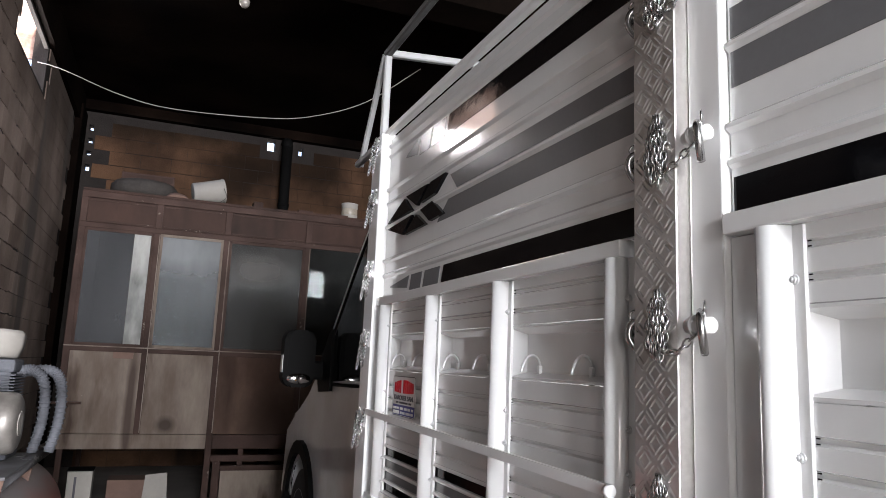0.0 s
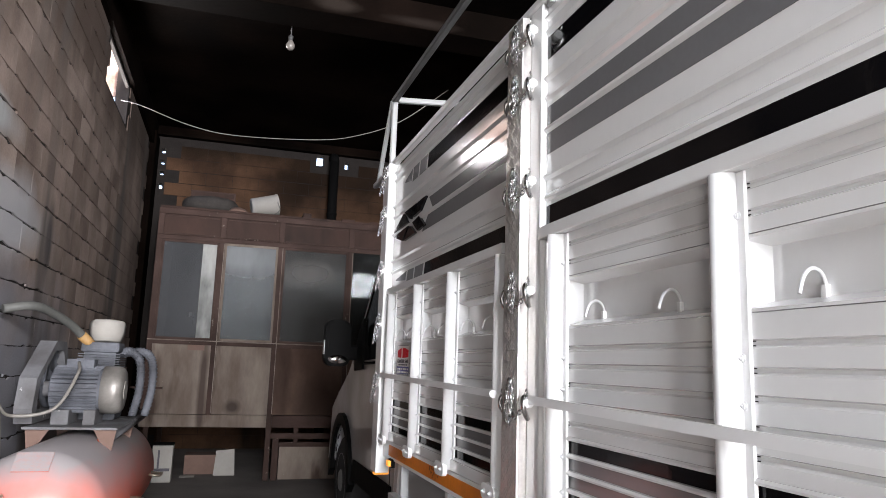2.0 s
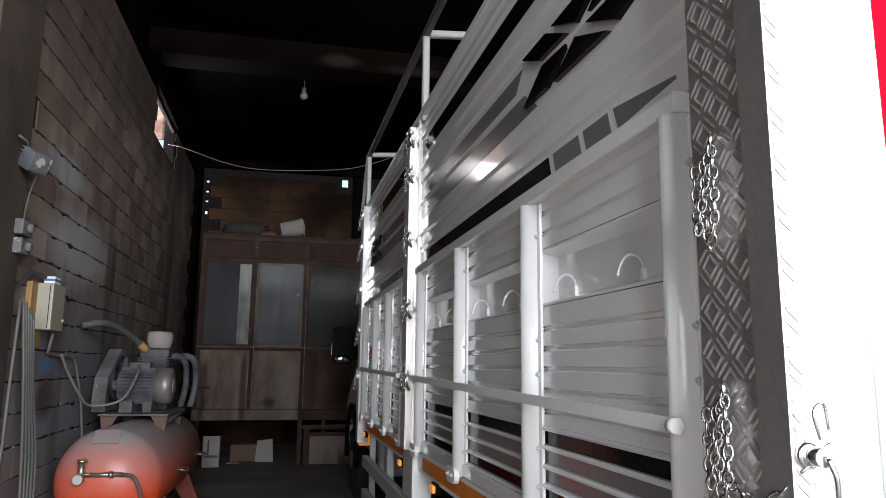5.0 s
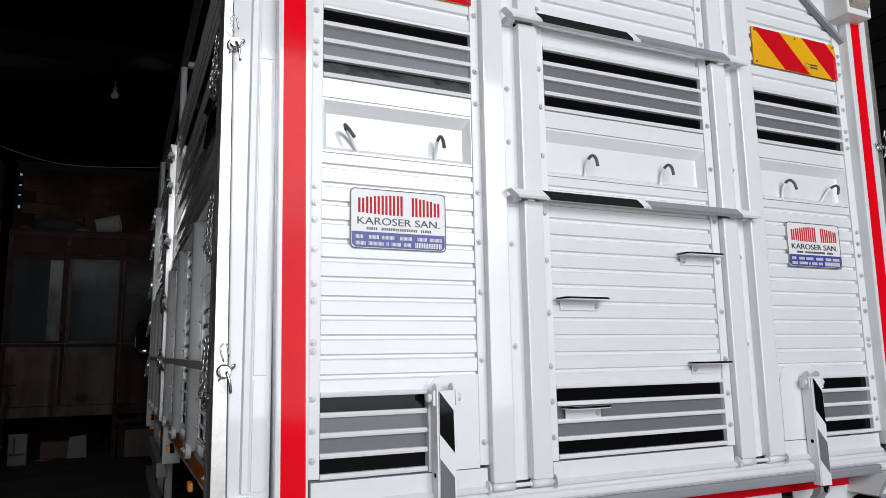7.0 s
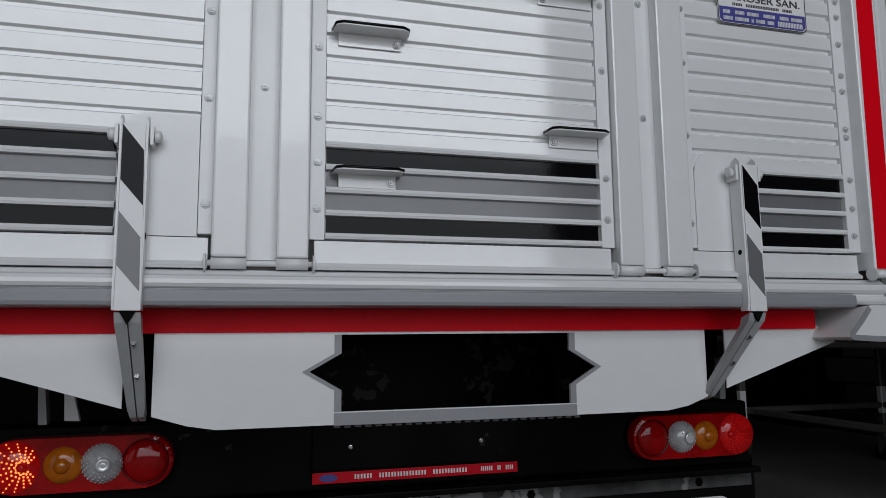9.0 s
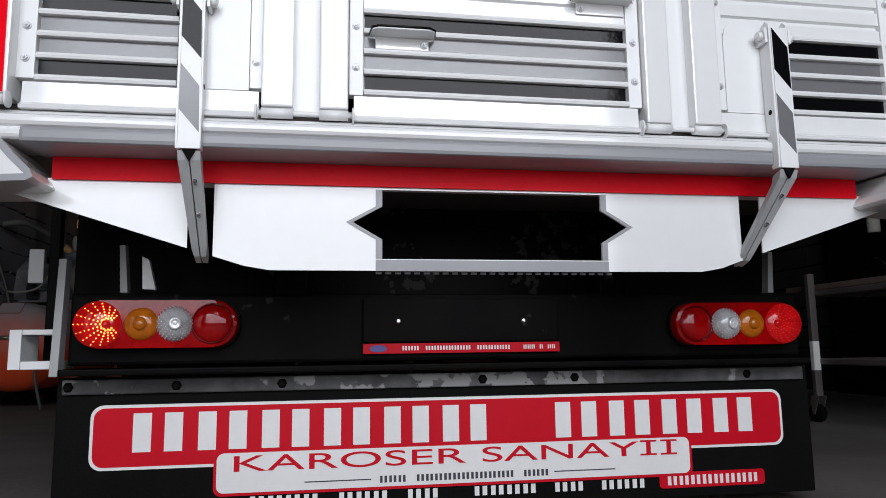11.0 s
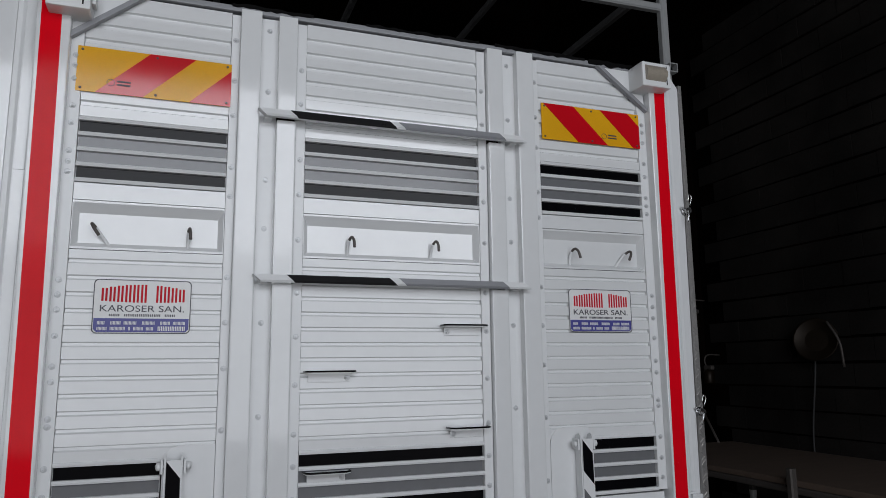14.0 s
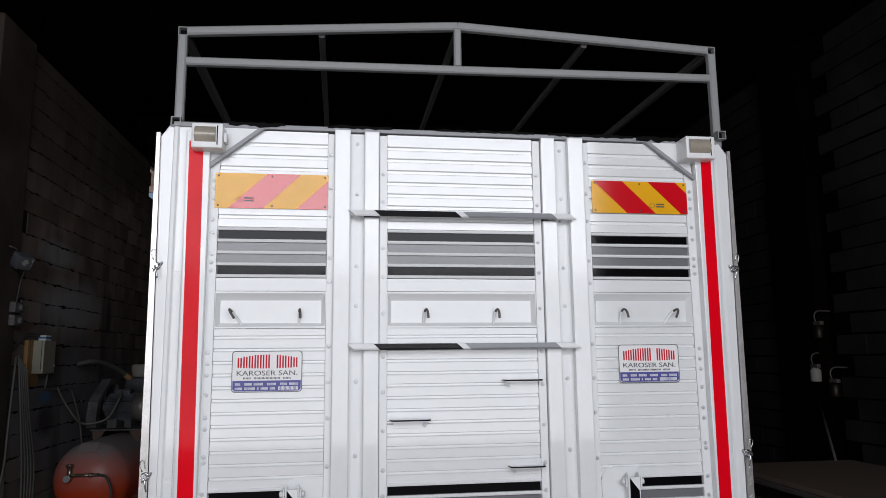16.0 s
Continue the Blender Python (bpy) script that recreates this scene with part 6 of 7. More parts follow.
# the stub of the guard behind the wheel: a flat plate above a bracket that is open to the inside
stub = part("guard_stub", box(B(), -1.136, -1.098, 0.595, 0.615, 0.575, 0.665, 0.003), GUARD, truck, "grey-white flat plate of the rear guard")
part("guard_post", box(B(), -1.096, -1.070, 0.62, 0.65, 0.36, 0.80, 0.003), BLACKP, stub)
claw = box(B(), -1.128, -1.100, 0.49, 0.60, 0.352, 0.450, 0.002)
box(claw, -1.099, -1.010, 0.49, 0.60, 0.437, 0.450, 0.002)
box(claw, -1.099, -1.010, 0.49, 0.60, 0.352, 0.372, 0.002)
part("bracket", claw, WHITE_S, stub, "white folded bracket open to one side")


# wheels ----------------------------------------------------------------
def wheel(x, y, s, r=0.365, w=0.21):
    """A road wheel: tyre with shoulders, dished silver rim, hub."""
    ty = part("wheel", lathe(B(), [(-w / 2, r * 0.62), (-w / 2 - 0.004, r * 0.8), (-w / 2 + 0.02, r * 0.96), (-w / 2 + 0.045, r), (w / 2 - 0.045, r), (w / 2 - 0.02, r * 0.96), (w / 2 + 0.004, r * 0.8), (w / 2, r * 0.62)], (x, y, r + G), (s, 0, 0), 40), TYRE, truck, "black tyre on a silver steel wheel")
    part("rim", lathe(B(), [(-w / 2 + 0.01, r * 0.6), (w / 2 - 0.01, r * 0.63), (w / 2 + 0.002, r * 0.60), (w / 2 - 0.03, r * 0.52), (w / 2 - 0.05, r * 0.36), (w / 2 - 0.01, r * 0.28), (w / 2 + 0.012, r * 0.2), (w / 2 + 0.015, 0.01)], (x, y, r + G), (s, 0, 0), 32), RIM, ty)
    bm = B()
    for k in range(10):
        a = 2 * math.pi * k / 10
        lathe(bm, [(0, 0.028), (0.004, 0.022)], (x + s * (w / 2 - 0.038), y + r * 0.45 * math.cos(a), r + G + r * 0.45 * math.sin(a)), (s, 0, 0), 10)
    part("vent_hole", bm, DARK, ty)


for s in (-1, 1):
    wheel(s * 0.81, 6.72, s)
    wheel(s * 0.72, 1.75, s, w=0.36)
    g = B()
    arc = [(1.75 + 0.44 * math.cos(radians(a)), 0.36 + 0.40 * math.sin(radians(a))) for a in range(-10, 191, 20)]
    inner = [(1.75 + 0.42 * math.cos(radians(a)), 0.36 + 0.38 * math.sin(radians(a))) for a in range(190, -11, -20)]
    prism(g, arc + inner, 0, s * 0.52, s * 0.97)
    part("mudguard", g, RUBBER, truck, "black rear mudguard")
part("fuel_tank", prism(B(), [(3.4 + a, 0.52 + b) for a, b in rounded(0.9, 0.3, 0.07)], 0, -0.9, -0.55, 0.01), BLACKP, truck, "black tank under the body")

# cab -------------------------------------------------------------------
low = [(4.72, 0.40), (4.72, 1.36), (4.76, 2.24), (4.86, 2.33), (5.0, 2.31), (5.38, 2.03), (5.85, 1.65), (6.2, 1.32), (6.5, 1.14), (7.0, 1.03), (7.28, 0.90), (7.36, 0.45), (7.02, 0.40)]
arch = [(6.6 + 0.43 * math.cos(radians(a)), 0.31 + 0.47 * math.sin(radians(a))) for a in range(11, 170, 16)]
cab = part("cab", prism(B(), low + arch + [(6.16, 0.40)], 0, -0.935, 0.935, 0.045), CABW, truck, "white van cab, slightly dusty")
for s in (-1, 1):
    x = s * 0.935
    part("side_window", prism(B(), [(4.92, 1.33), (4.95, 2.16), (5.06, 2.17), (5.40, 1.92), (5.84, 1.56), (5.86, 1.30)], 0, x, x + s * 0.006), DGLASS, cab, "dark side window")
    part("window_frame", tube(B(), [(x, 4.90, 1.30), (x, 4.93, 2.19), (x, 5.07, 2.20), (x, 5.41, 1.95), (x, 5.87, 1.58), (x, 5.88, 1.28)], 0.014, 6, True), MATTE, cab)
    part("pillar_trim", tube(B(), [(x + s * 0.004, 5.06, 2.215), (x + s * 0.004, 5.42, 1.965), (x + s * 0.004, 5.88, 1.60)], 0.011, 8), WHITE_S, cab, "pale pillar edge")
    part("quarter_trim", prism(B(), [(5.80, 1.24), (5.82, 1.62), (5.88, 1.61), (6.10, 1.42), (6.16, 1.30), (6.12, 1.22)], 0, x + s * 0.006, x + s * 0.025), MATTE, cab, "black mirror base panel")
    rim_o = [(6.6 + 0.51 * math.cos(radians(a)), 0.31 + 0.55 * math.sin(radians(a))) for a in range(-4, 185, 12)]
    rim_i = [(6.6 + 0.42 * math.cos(radians(a)), 0.31 + 0.46 * math.sin(radians(a))) for a in range(184, -5, -12)]
    part("arch_trim", prism(B(), rim_o + rim_i, 0, x - s * 0.02, x + s * 0.03), MATTE, cab, "black plastic wheel-arch trim")
    part("side_moulding", box(B(), *sorted((x, x + s * 0.02)), 4.8, 6.02, 0.40, 0.55, 0.008), MATTE, cab, "black side moulding")
    part("door_seam", box(B(), *sorted((x, x + s * 0.002)), 4.86, 4.868, 0.55, 1.30), DARK, cab)
    part("door_handle", box(B(), *sorted((x, x + s * 0.03)), 4.98, 5.16, 1.12, 1.16, 0.008), MATTE, cab, "black door handle")
    mir = prism(B(), [(s * 1.12 + a, 1.43 + b) for a, b in rounded(0.20, 0.36, 0.06, 5)], 1, 5.98, 6.10, 0.02)
    m = part("mirror", mir, MATTE, cab, "tall black door mirror with two glasses")
    part("mirror_arm", box(B(), *sorted((x - s * 0.02, s * 1.06)), 6.01, 6.08, 1.30, 1.42, 0.02), MATTE, m)
    # matte black paints the dark reflection in this glass
    part("mirror_glass", box(B(), s * 1.12 - 0.075, s * 1.12 + 0.075, 5.974, 5.979, 1.38, 1.57, 0.001), MATTE, m, "mirror glass with its dark reflection painted on")
    bm = lathe(B(), [(0, 0.078)] + [(0.022 * math.sin(radians(a)), 0.078 * math.cos(radians(a))) for a in range(15, 90, 15)] + [(0.022, 0.002)], (s * 1.12, 5.979, 1.30), (0, -1, 0), 24)
    for v in bm.verts:
        v.co.z = 1.305 + (v.co.z - 1.30) * 0.46
    for f in bm.faces:
        f.smooth = True
    part("mirror_blind_glass", bm, MIRROR, m, "small bright wide-angle glass")
    part("repeater", box(B(), *sorted((s * 1.219, s * 1.226)), 5.99, 6.05, 1.34, 1.45, 0.003), CLEAR_L, m, "clear side repeater")
    lamp = part("marker_lamp", box(B(), *sorted((s * 1.0, s * 1.09)), 4.66, 4.69, 0.66, 0.74, 0.008), LED_A, truck, "lit amber marker lamp")
cab.matrix_basis = Matrix.Translation((0.02, 0.12, 0))
part("windscreen", prism(B(), [(5.02, 2.305), (5.38, 2.035), (5.85, 1.655), (6.18, 1.345), (6.19, 1.36), (5.86, 1.67), (5.39, 2.05), (5.03, 2.32)], 0, -0.80, 0.80), DGLASS, cab, "dark windscreen")


# ---- the glazed steel booth at the far end ----
PY = 9.05
booth = thing("glazed_booth", "brown steel-framed booth with dusty panes and grimy sheet panels", "booth")
XS = (-2.80, -2.12, -1.455, -0.62, 0.12, 0.86)
bm = B()
for x in XS:
    box(bm, x - 0.03, x + 0.03, PY, PY + 0.05, 0.52 if x < -1.5 else G, 2.95, 0.003)
for z0, z1 in ((2.90, 2.96), (2.60, 2.65), (1.42, 1.475)):
    box(bm, XS[0] - 0.03, XS[-1] + 0.03, PY - 0.003, PY + 0.053, z0, z1, 0.003)
part("frame", bm, PRIMER, booth, "red-oxide angle-steel frame")
part("bottom_rail", box(B(), XS[0] - 0.03, XS[2] - 0.031, PY - 0.003, PY + 0.053, 0.52, 0.655, 0.003), PANELW, booth, "tan sheet-steel bottom rail")
part("bottom_rail", box(B(), XS[2] + 0.031, XS[-1] + 0.03, PY - 0.003, PY + 0.053, 0.52, 0.655, 0.003), PRIMER, booth, "rusty bottom rail")
for x in XS[1:4]:
    part("worn_edge", box(B(), x + 0.018, x + 0.026, PY - 0.005, PY - 0.0005, 0.67, 2.59), EDGE_T, booth, "pale worn edge of the frame")
for z, m in ((1.462, EDGE_T), (2.652, PRIMER), (2.893, PRIMER)):
    part("worn_edge", box(B(), XS[0] - 0.03, XS[-1] + 0.03, PY - 0.010, PY - 0.0032, z, z + 0.010, 0.001), m, booth, "thin lip along the frame")
part("leg", box(B(), -2.78, -2.73, PY, PY + 0.05, G, 0.52, 0.003), PRIMER, booth)
part("leg", box(B(), -2.78, -2.73, 11.0, 11.05, G, 0.52, 0.003), PRIMER, booth)
for i, (a, b) in enumerate(zip(XS, XS[1:])):
    part("head_panel", box(B(), a + 0.03, b - 0.03, PY + 0.02, PY + 0.026, 2.65, 2.90), PANELR, booth, "brown head panel")
    fr = B()
    for q in ((a + 0.05, b - 0.05, 2.67, 2.68), (a + 0.05, b - 0.05, 2.87, 2.88)):
        box(fr, q[0], q[1], PY + 0.012, PY + 0.02, q[2], q[3])
    part("head_bead", fr, PRIMER, booth)
    if i < 3:
        sash = part("sash", box(B(), a + 0.03, a + 0.055, PY + 0.005, PY + 0.03, 1.475, 2.60, 0.002), PRIMER if i != 1 else PANELW, booth, "pane frame")
        for q in ((b - 0.055, b - 0.03, 1.475, 2.60), (a + 0.03, b - 0.03, 1.475, 1.50), (a + 0.03, b - 0.03, 2.572, 2.60)):
            part("sash_bar", box(B(), q[0], q[1], PY + 0.005, PY + 0.03, q[2], q[3], 0.002), PRIMER if i != 1 else PANELW, sash)
    if i == 0:
        part("pane", box(B(), a + 0.055, a + 0.47, PY + 0.014, PY + 0.018, 1.50, 2.572), PANE_D, booth, "dusty grey pane")
        part("pane", box(B(), a + 0.472, b - 0.055, PY + 0.014, PY + 0.018, 1.50, 2.572), PANE_S, booth, "pale streaked pane")
    elif i == 1:
        part("pane", box(B(), a + 0.055, b - 0.055, PY + 0.014, PY + 0.018, 1.50, 2.572), PANE_L, booth, "dusty pane with a pale reflection painted in")
    else:
        part("pane", box(B(), a + 0.03, b - 0.03, PY + 0.014, PY + 0.018, 1.475, 2.60), PANE_C if i == 3 else PANE_E if i == 2 else PANE_D, booth, "dusty grey pane")
    part("lower_panel", box(B(), a + 0.03, b - 0.03, PY + 0.012, PY + 0.018, 0.66, 1.42), PANELW if i < 2 else PANELB, booth, "stained sheet panel")
part("floor_deck", box(B(), XS[0], XS[-1], PY + 0.055, 11.1, 0.53, 0.60), PRIMER, booth, "steel deck")
part("top_deck", box(B(), XS[0] - 0.02, XS[-1], PY - 0.01, 11.1, 2.96, 2.985), PANELR, booth, "board top, ragged front edge")
part("side_sheet", box(B(), XS[0] - 0.03, XS[0] - 0.02, PY + 0.055, 11.1, 0.52, 2.94), PANELR, booth)
part("back_sheet", box(B(), XS[0], XS[-1], 11.1, 11.12, 0.53, 2.95), PANELR, booth, "brown back sheet")
# low step and kick panel under the door bay
st = B()
box(st, -1.43, 0.86, PY - 0.02, PY + 0.05, 0.40, 0.46, 0.003)
box(st, -1.40, -1.33, PY, PY + 0.04, G, 0.46, 0.002)
box(st, -1.17, -1.12, PY, PY + 0.04, 0.34, 0.52, 0.002)
box(st, -1.33, 0.86, PY - 0.01, PY + 0.04, 0.31, 0.36, 0.002)
part("step_frame", st, PRIMER, booth)
part("kick_panel", box(B(), -1.32, 0.86, PY + 0.004, PY + 0.012, G + 0.01, 0.31), PANELW, booth, "stained kick panel")
part("tag", box(B(), -2.40, -2.22, PY + 0.002, PY + 0.011, 1.36, 1.44, 0.002), CARD, booth, "small brown tag")
part("shelf_stub", box(B(), -2.95, -2.62, PY - 0.05, PY + 0.02, 0.93, 0.95, 0.002), PRIMER, booth, "short rusty shelf stub")

# things on the booth
old_tyre = thing("tyre", "old dusty black car tyre lying on the booth", "tyre")
part("tyre_ring", lathe(B(), [(0, 0.20), (0.01, 0.29), (0.05, 0.325), (0.13, 0.325), (0.17, 0.29), (0.18, 0.20), (0.13, 0.185), (0.05, 0.185)], (-2.30, 9.42, 2.985), (0, 0, 1), 40), TYRE_D, old_tyre)
crate = tagged(part("crate", box(B(), -2.56, -2.02, 9.78, 10.1, 2.985, 3.36, 0.006), PRIMER), "dark rusty crate behind the tyre", "crate")
part("crate_slat", box(B(), -2.54, -2.04, 9.772, 9.78, 3.28, 3.34), PANELR, crate)
part("crate_slat", box(B(), -2.54, -2.04, 9.772, 9.78, 3.12, 3.18), PANELR, crate)
pail = thing("bucket", "dented white plastic bucket lying on its side", "bucket")
d = Vector((0.94, 0.12, 0.20)).normalized()
part("shell", lathe(B(), [(0, 0.085), (0.002, 0.10), (0.30, 0.125), (0.305, 0.132), (0.318, 0.132), (0.322, 0.12), (0.31, 0.115), (0.02, 0.09)], (-1.83, 9.22, 3.09), d, 26), PAPER, pail)
part("handle", tube(B(), smooth_line([(-1.53, 9.10, 3.15), (-1.50, 9.06, 3.05), (-1.56, 9.10, 2.99), (-1.50, 9.25, 2.99)], 5), 0.004, 6), STEEL, pail)
rag = tagged(part("rag", lathe(B(), [(0, 0.13), (0.02, 0.12), (0.05, 0.07), (0.065, 0.01)], (-1.98, 9.16, 2.985), (0, 0, 1), 9), CARD), "crumpled reddish rag beside the bucket", "rag")
for v in rag.data.vertices:
    v.co += Vector((random.uniform(-0.02, 0.02), random.uniform(-0.02, 0.02), random.uniform(-0.003, 0.012) if v.co.z > 3 else 0))
can = thing("paint_tin", "white paint tin on the booth", "tin")
part("drum", lathe(B(), [(0, 0.085), (0.004, 0.09), (0.17, 0.09), (0.175, 0.094), (0.182, 0.094), (0.185, 0.085)], (-0.16, 9.2, 2.985), (0, 0, 1), 24), PAPER, can)
part("label_band", lathe(B(), [(0.05, 0.0905), (0.051, 0.0912), (0.12, 0.0912), (0.121, 0.0905)], (-0.16, 9.2, 2.985), (0, 0, 1), 24), LENS, can)
for x, w, h in ((-1.22, 0.10, 0.06), (-0.75, 0.16, 0.03), (-0.4, 0.2, 0.025)):
    tagged(part("offcut", box(B(), x, x + w, 9.08, 9.25, 2.985, 2.985 + h, 0.004), PANELR), "dusty board offcut on the booth", "offcut")
stove = thing("stove_pipe", "sooty black stove pipe against the far wall", "pipe")
part("pipe", rod(B(), (-0.53, 11.8, 2.98), (-0.53, 11.8, 4.5), 0.075, seg=20), DARK, stove)
part("elbow", tube(B(), smooth_line([(-0.53, 11.8, 4.45), (-0.53, 11.82, 4.55), (-0.53, 11.9, 4.6), (-0.53, 11.99, 4.6)], 4), 0.076, 14), DARK, stove)
part("collar", lathe(B(), [(0, 0.08), (0.04, 0.085), (0.05, 0.08)], (-0.53, 11.8, 3.6), (0, 0, 1), 20), DARK, stove)
part("pipe_foot", rod(B(), (-0.53, 11.8, G), (-0.53, 11.8, 2.98), 0.075, seg=16), DARK, stove)

# under the booth
tin = thing("oil_can", "scuffed white square oil can on the floor", "can")
part("body", box(B(), -2.66, -2.45, 9.0, 9.2, G, 0.33, 0.012), PAPER, tin)
part("rim", box(B(), -2.665, -2.445, 8.995, 9.205, 0.33, 0.345, 0.004), DARK, tin, "dark rim")
part("stripe", box(B(), -2.64, -2.47, 8.996, 9.0, 0.06, 0.09), SIGN_K, tin)
part("stripe", box(B(), -2.60, -2.58, 8.996, 9.0, 0.09, 0.28), SIGN_K, tin)
tagged(part("cardboard_box", box(B(), -2.35, -1.95, 9.55, 9.85, G, 0.16, 0.006), CARD), "crushed brown cardboard box on the floor", "box")
tagged(part("board", prism(B(), [(-2.02, G), (-1.78, G), (-1.80, 0.24), (-2.0, 0.22)], 1, 9.45, 9.462), PAPER), "pale torn board leaning on the box", "board")
tagged(part("paper_scrap", box(B(), -2.38, -2.22, 9.35, 9.5, G, G + 0.006), PAPER), "pale paper scrap on the floor", "paper")

# ---- the compressor ----
comp = thing("air_compressor", "orange air compressor with a dusty grey motor and pump", "compressor")
TX, TZ, TR, T0, T1 = -2.85, 0.44, 0.36, 4.55, 6.8
cap = [(0.25 * (1 - math.cos(radians(a))), TR * math.sin(radians(a))) for a in range(4, 91, 11)]
prof = [(h - 0.0, r) for h, r in cap] + [(T1 - T0 - h, r) for h, r in cap[::-1]]
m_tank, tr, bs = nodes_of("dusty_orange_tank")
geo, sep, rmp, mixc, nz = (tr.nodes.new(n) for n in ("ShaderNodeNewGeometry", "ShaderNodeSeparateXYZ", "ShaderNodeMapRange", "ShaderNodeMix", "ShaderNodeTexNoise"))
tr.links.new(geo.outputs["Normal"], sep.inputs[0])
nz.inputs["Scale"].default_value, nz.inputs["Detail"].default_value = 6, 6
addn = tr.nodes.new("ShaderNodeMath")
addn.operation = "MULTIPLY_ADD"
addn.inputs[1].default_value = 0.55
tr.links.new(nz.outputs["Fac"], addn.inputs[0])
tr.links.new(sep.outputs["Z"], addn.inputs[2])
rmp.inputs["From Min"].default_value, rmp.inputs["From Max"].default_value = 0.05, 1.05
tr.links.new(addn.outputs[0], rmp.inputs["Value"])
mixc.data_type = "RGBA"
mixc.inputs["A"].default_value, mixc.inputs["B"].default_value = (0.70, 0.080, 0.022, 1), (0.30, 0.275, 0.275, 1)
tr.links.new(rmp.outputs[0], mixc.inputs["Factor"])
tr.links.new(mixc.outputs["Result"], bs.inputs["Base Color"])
bs.inputs["Roughness"].default_value = 0.38
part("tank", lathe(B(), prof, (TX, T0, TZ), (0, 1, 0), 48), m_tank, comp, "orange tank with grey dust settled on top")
for y in (5.15, 6.25):
    for s in (-1, 1):
        part("foot", prism(B(), [(TX + s * 0.20, 0.17), (TX + s * 0.31, 0.28), (TX + s * 0.46, G), (TX + s * 0.34, G)], 1, y - 0.03, y + 0.03), FOOT_R, comp, "splayed orange foot")
for y in (5.38, 6.38):
    part("grip", tube(B(), [(TX + 0.35, y - 0.06, 0.43), (TX + 0.43, y - 0.06, 0.42), (TX + 0.43, y + 0.06, 0.42), (TX + 0.35, y + 0.06, 0.43)], 0.010, 6), BRASS, comp, "welded grip")
data_plate = part("data_plate", box(B(), -0.085, 0.085, -0.06, 0.06, 0.0, 0.004, 0.001), m_tank, comp, "faded riveted plate")
data_plate.matrix_basis = pose(TX - 0.01, T0 + 0.113, TZ + 0.302, 43, 0, 0)
# outlet valve and gauge on the end
bm = rod(B(), (TX - 0.12, 4.63, 0.51), (TX - 0.12, 4.52, 0.51), 0.022, seg=14)
rod(bm, (TX - 0.12, 4.53, 0.47), (TX - 0.12, 4.53, 0.59), 0.024, seg=14)
rod(bm, (TX - 0.12, 4.53, 0.59), (TX - 0.12, 4.53, 0.61), 0.032, seg=14)
rod(bm, (TX - 0.12, 4.53, 0.51), (TX + 0.14, 4.53, 0.51), 0.015, seg=12)
rod(bm, (TX + 0.05, 4.53, 0.51), (TX + 0.08, 4.53, 0.51), 0.022, seg=8)
part("valve", bm, BRASS, comp, "worn brass outlet valve")
part("gauge", lathe(B(), [(0, 0.03), (0.02, 0.034), (0.024, 0.03)], (TX - 0.13, 4.51, 0.485), (0, -1, 0), 18), ALU, comp, "round pressure gauge")
part("outlet_hose", tube(B(), smooth_line([(TX + 0.14, 4.53, 0.51), (TX + 0.22, 4.50, 0.49), (TX + 0.27, 4.50, 0.36), (TX + 0.26, 4.52, 0.2), (TX + 0.30, 4.56, G + 0.014)], 6), 0.012, 8), HOSE, comp, "grey outlet hose")
# base frame, motor, pump
for y in (5.38, 6.10):
    for s in (-1, 1):
        part("base_bracket", prism(B(), [(TX + s * 0.25, 0.834), (TX + s * 0.12, 0.834), (TX + s * 0.16, 0.765), (TX + s * 0.23, 0.70)], 1, y, y + 0.008), CARD, comp, "rusty base bracket")
part("base_plate", box(B(), TX - 0.26, TX + 0.26, 5.34, 6.20, 0.835, 0.85, 0.002), DUST, comp)
MX, MY, MZ = TX + 0.01, 5.63, 1.06
mot = part("motor", lathe(B(), [(0, 0.09), (0.01, 0.125), (0.02, 0.128), (0.30, 0.128), (0.31, 0.125), (0.315, 0.09)], (MX - 0.2, MY, MZ), (1, 0, 0), 28), DUST_D, comp, "dusty finned electric motor")
bm = B()
for k in range(30):
    a = radians(360 * k / 30)
    p = pose(MX - 0.18, MY, MZ, 360 * k / 30, 0, 0)
    vs0 = len(bm.verts)
    box(bm, 0, 0.26, -0.003, 0.003, 0.12, 0.148)
    bm.verts.ensure_lookup_table()
    for v in bm.verts[vs0:]:
        v.co = p @ v.co
tagged(part("fin", bm, DUST_D, mot), kind="stuff")
part("fan_cover", lathe(B(), [(0, 0.148), (0.08, 0.15), (0.11, 0.142), (0.125, 0.12), (0.127, 0.01)], (MX + 0.10, MY, MZ), (1, 0, 0), 30), COVER, mot, "domed fan cover")
part("fan_disc", lathe(B(), [(0, 0.06), (0.004, 0.058)], (MX + 0.227, MY, MZ), (1, 0, 0), 20), PAPER, mot, "pale round label")
part("terminal_box", box(B(), MX - 0.12, MX + 0.04, MY - 0.06, MY + 0.05, MZ + 0.13, MZ + 0.19, 0.006), DUST_D, mot)
part("motor_foot", box(B(), MX - 0.16, MX - 0.06, MY - 0.13, MY + 0.13, 0.85, 0.94, 0.006), DUST, mot)
part("motor_foot", box(B(), MX + 0.02, MX + 0.09, MY - 0.13, MY + 0.13, 0.85, 0.94, 0.006), DUST, mot)
belt = [(5.43, 0.86), (5.40, 0.95), (5.44, 1.13), (5.80, 1.36), (6.06, 1.36), (6.20, 1.20), (6.16, 0.97), (6.02, 0.86)]
mid = (sum(p[0] for p in belt) / 8, sum(p[1] for p in belt) / 8)
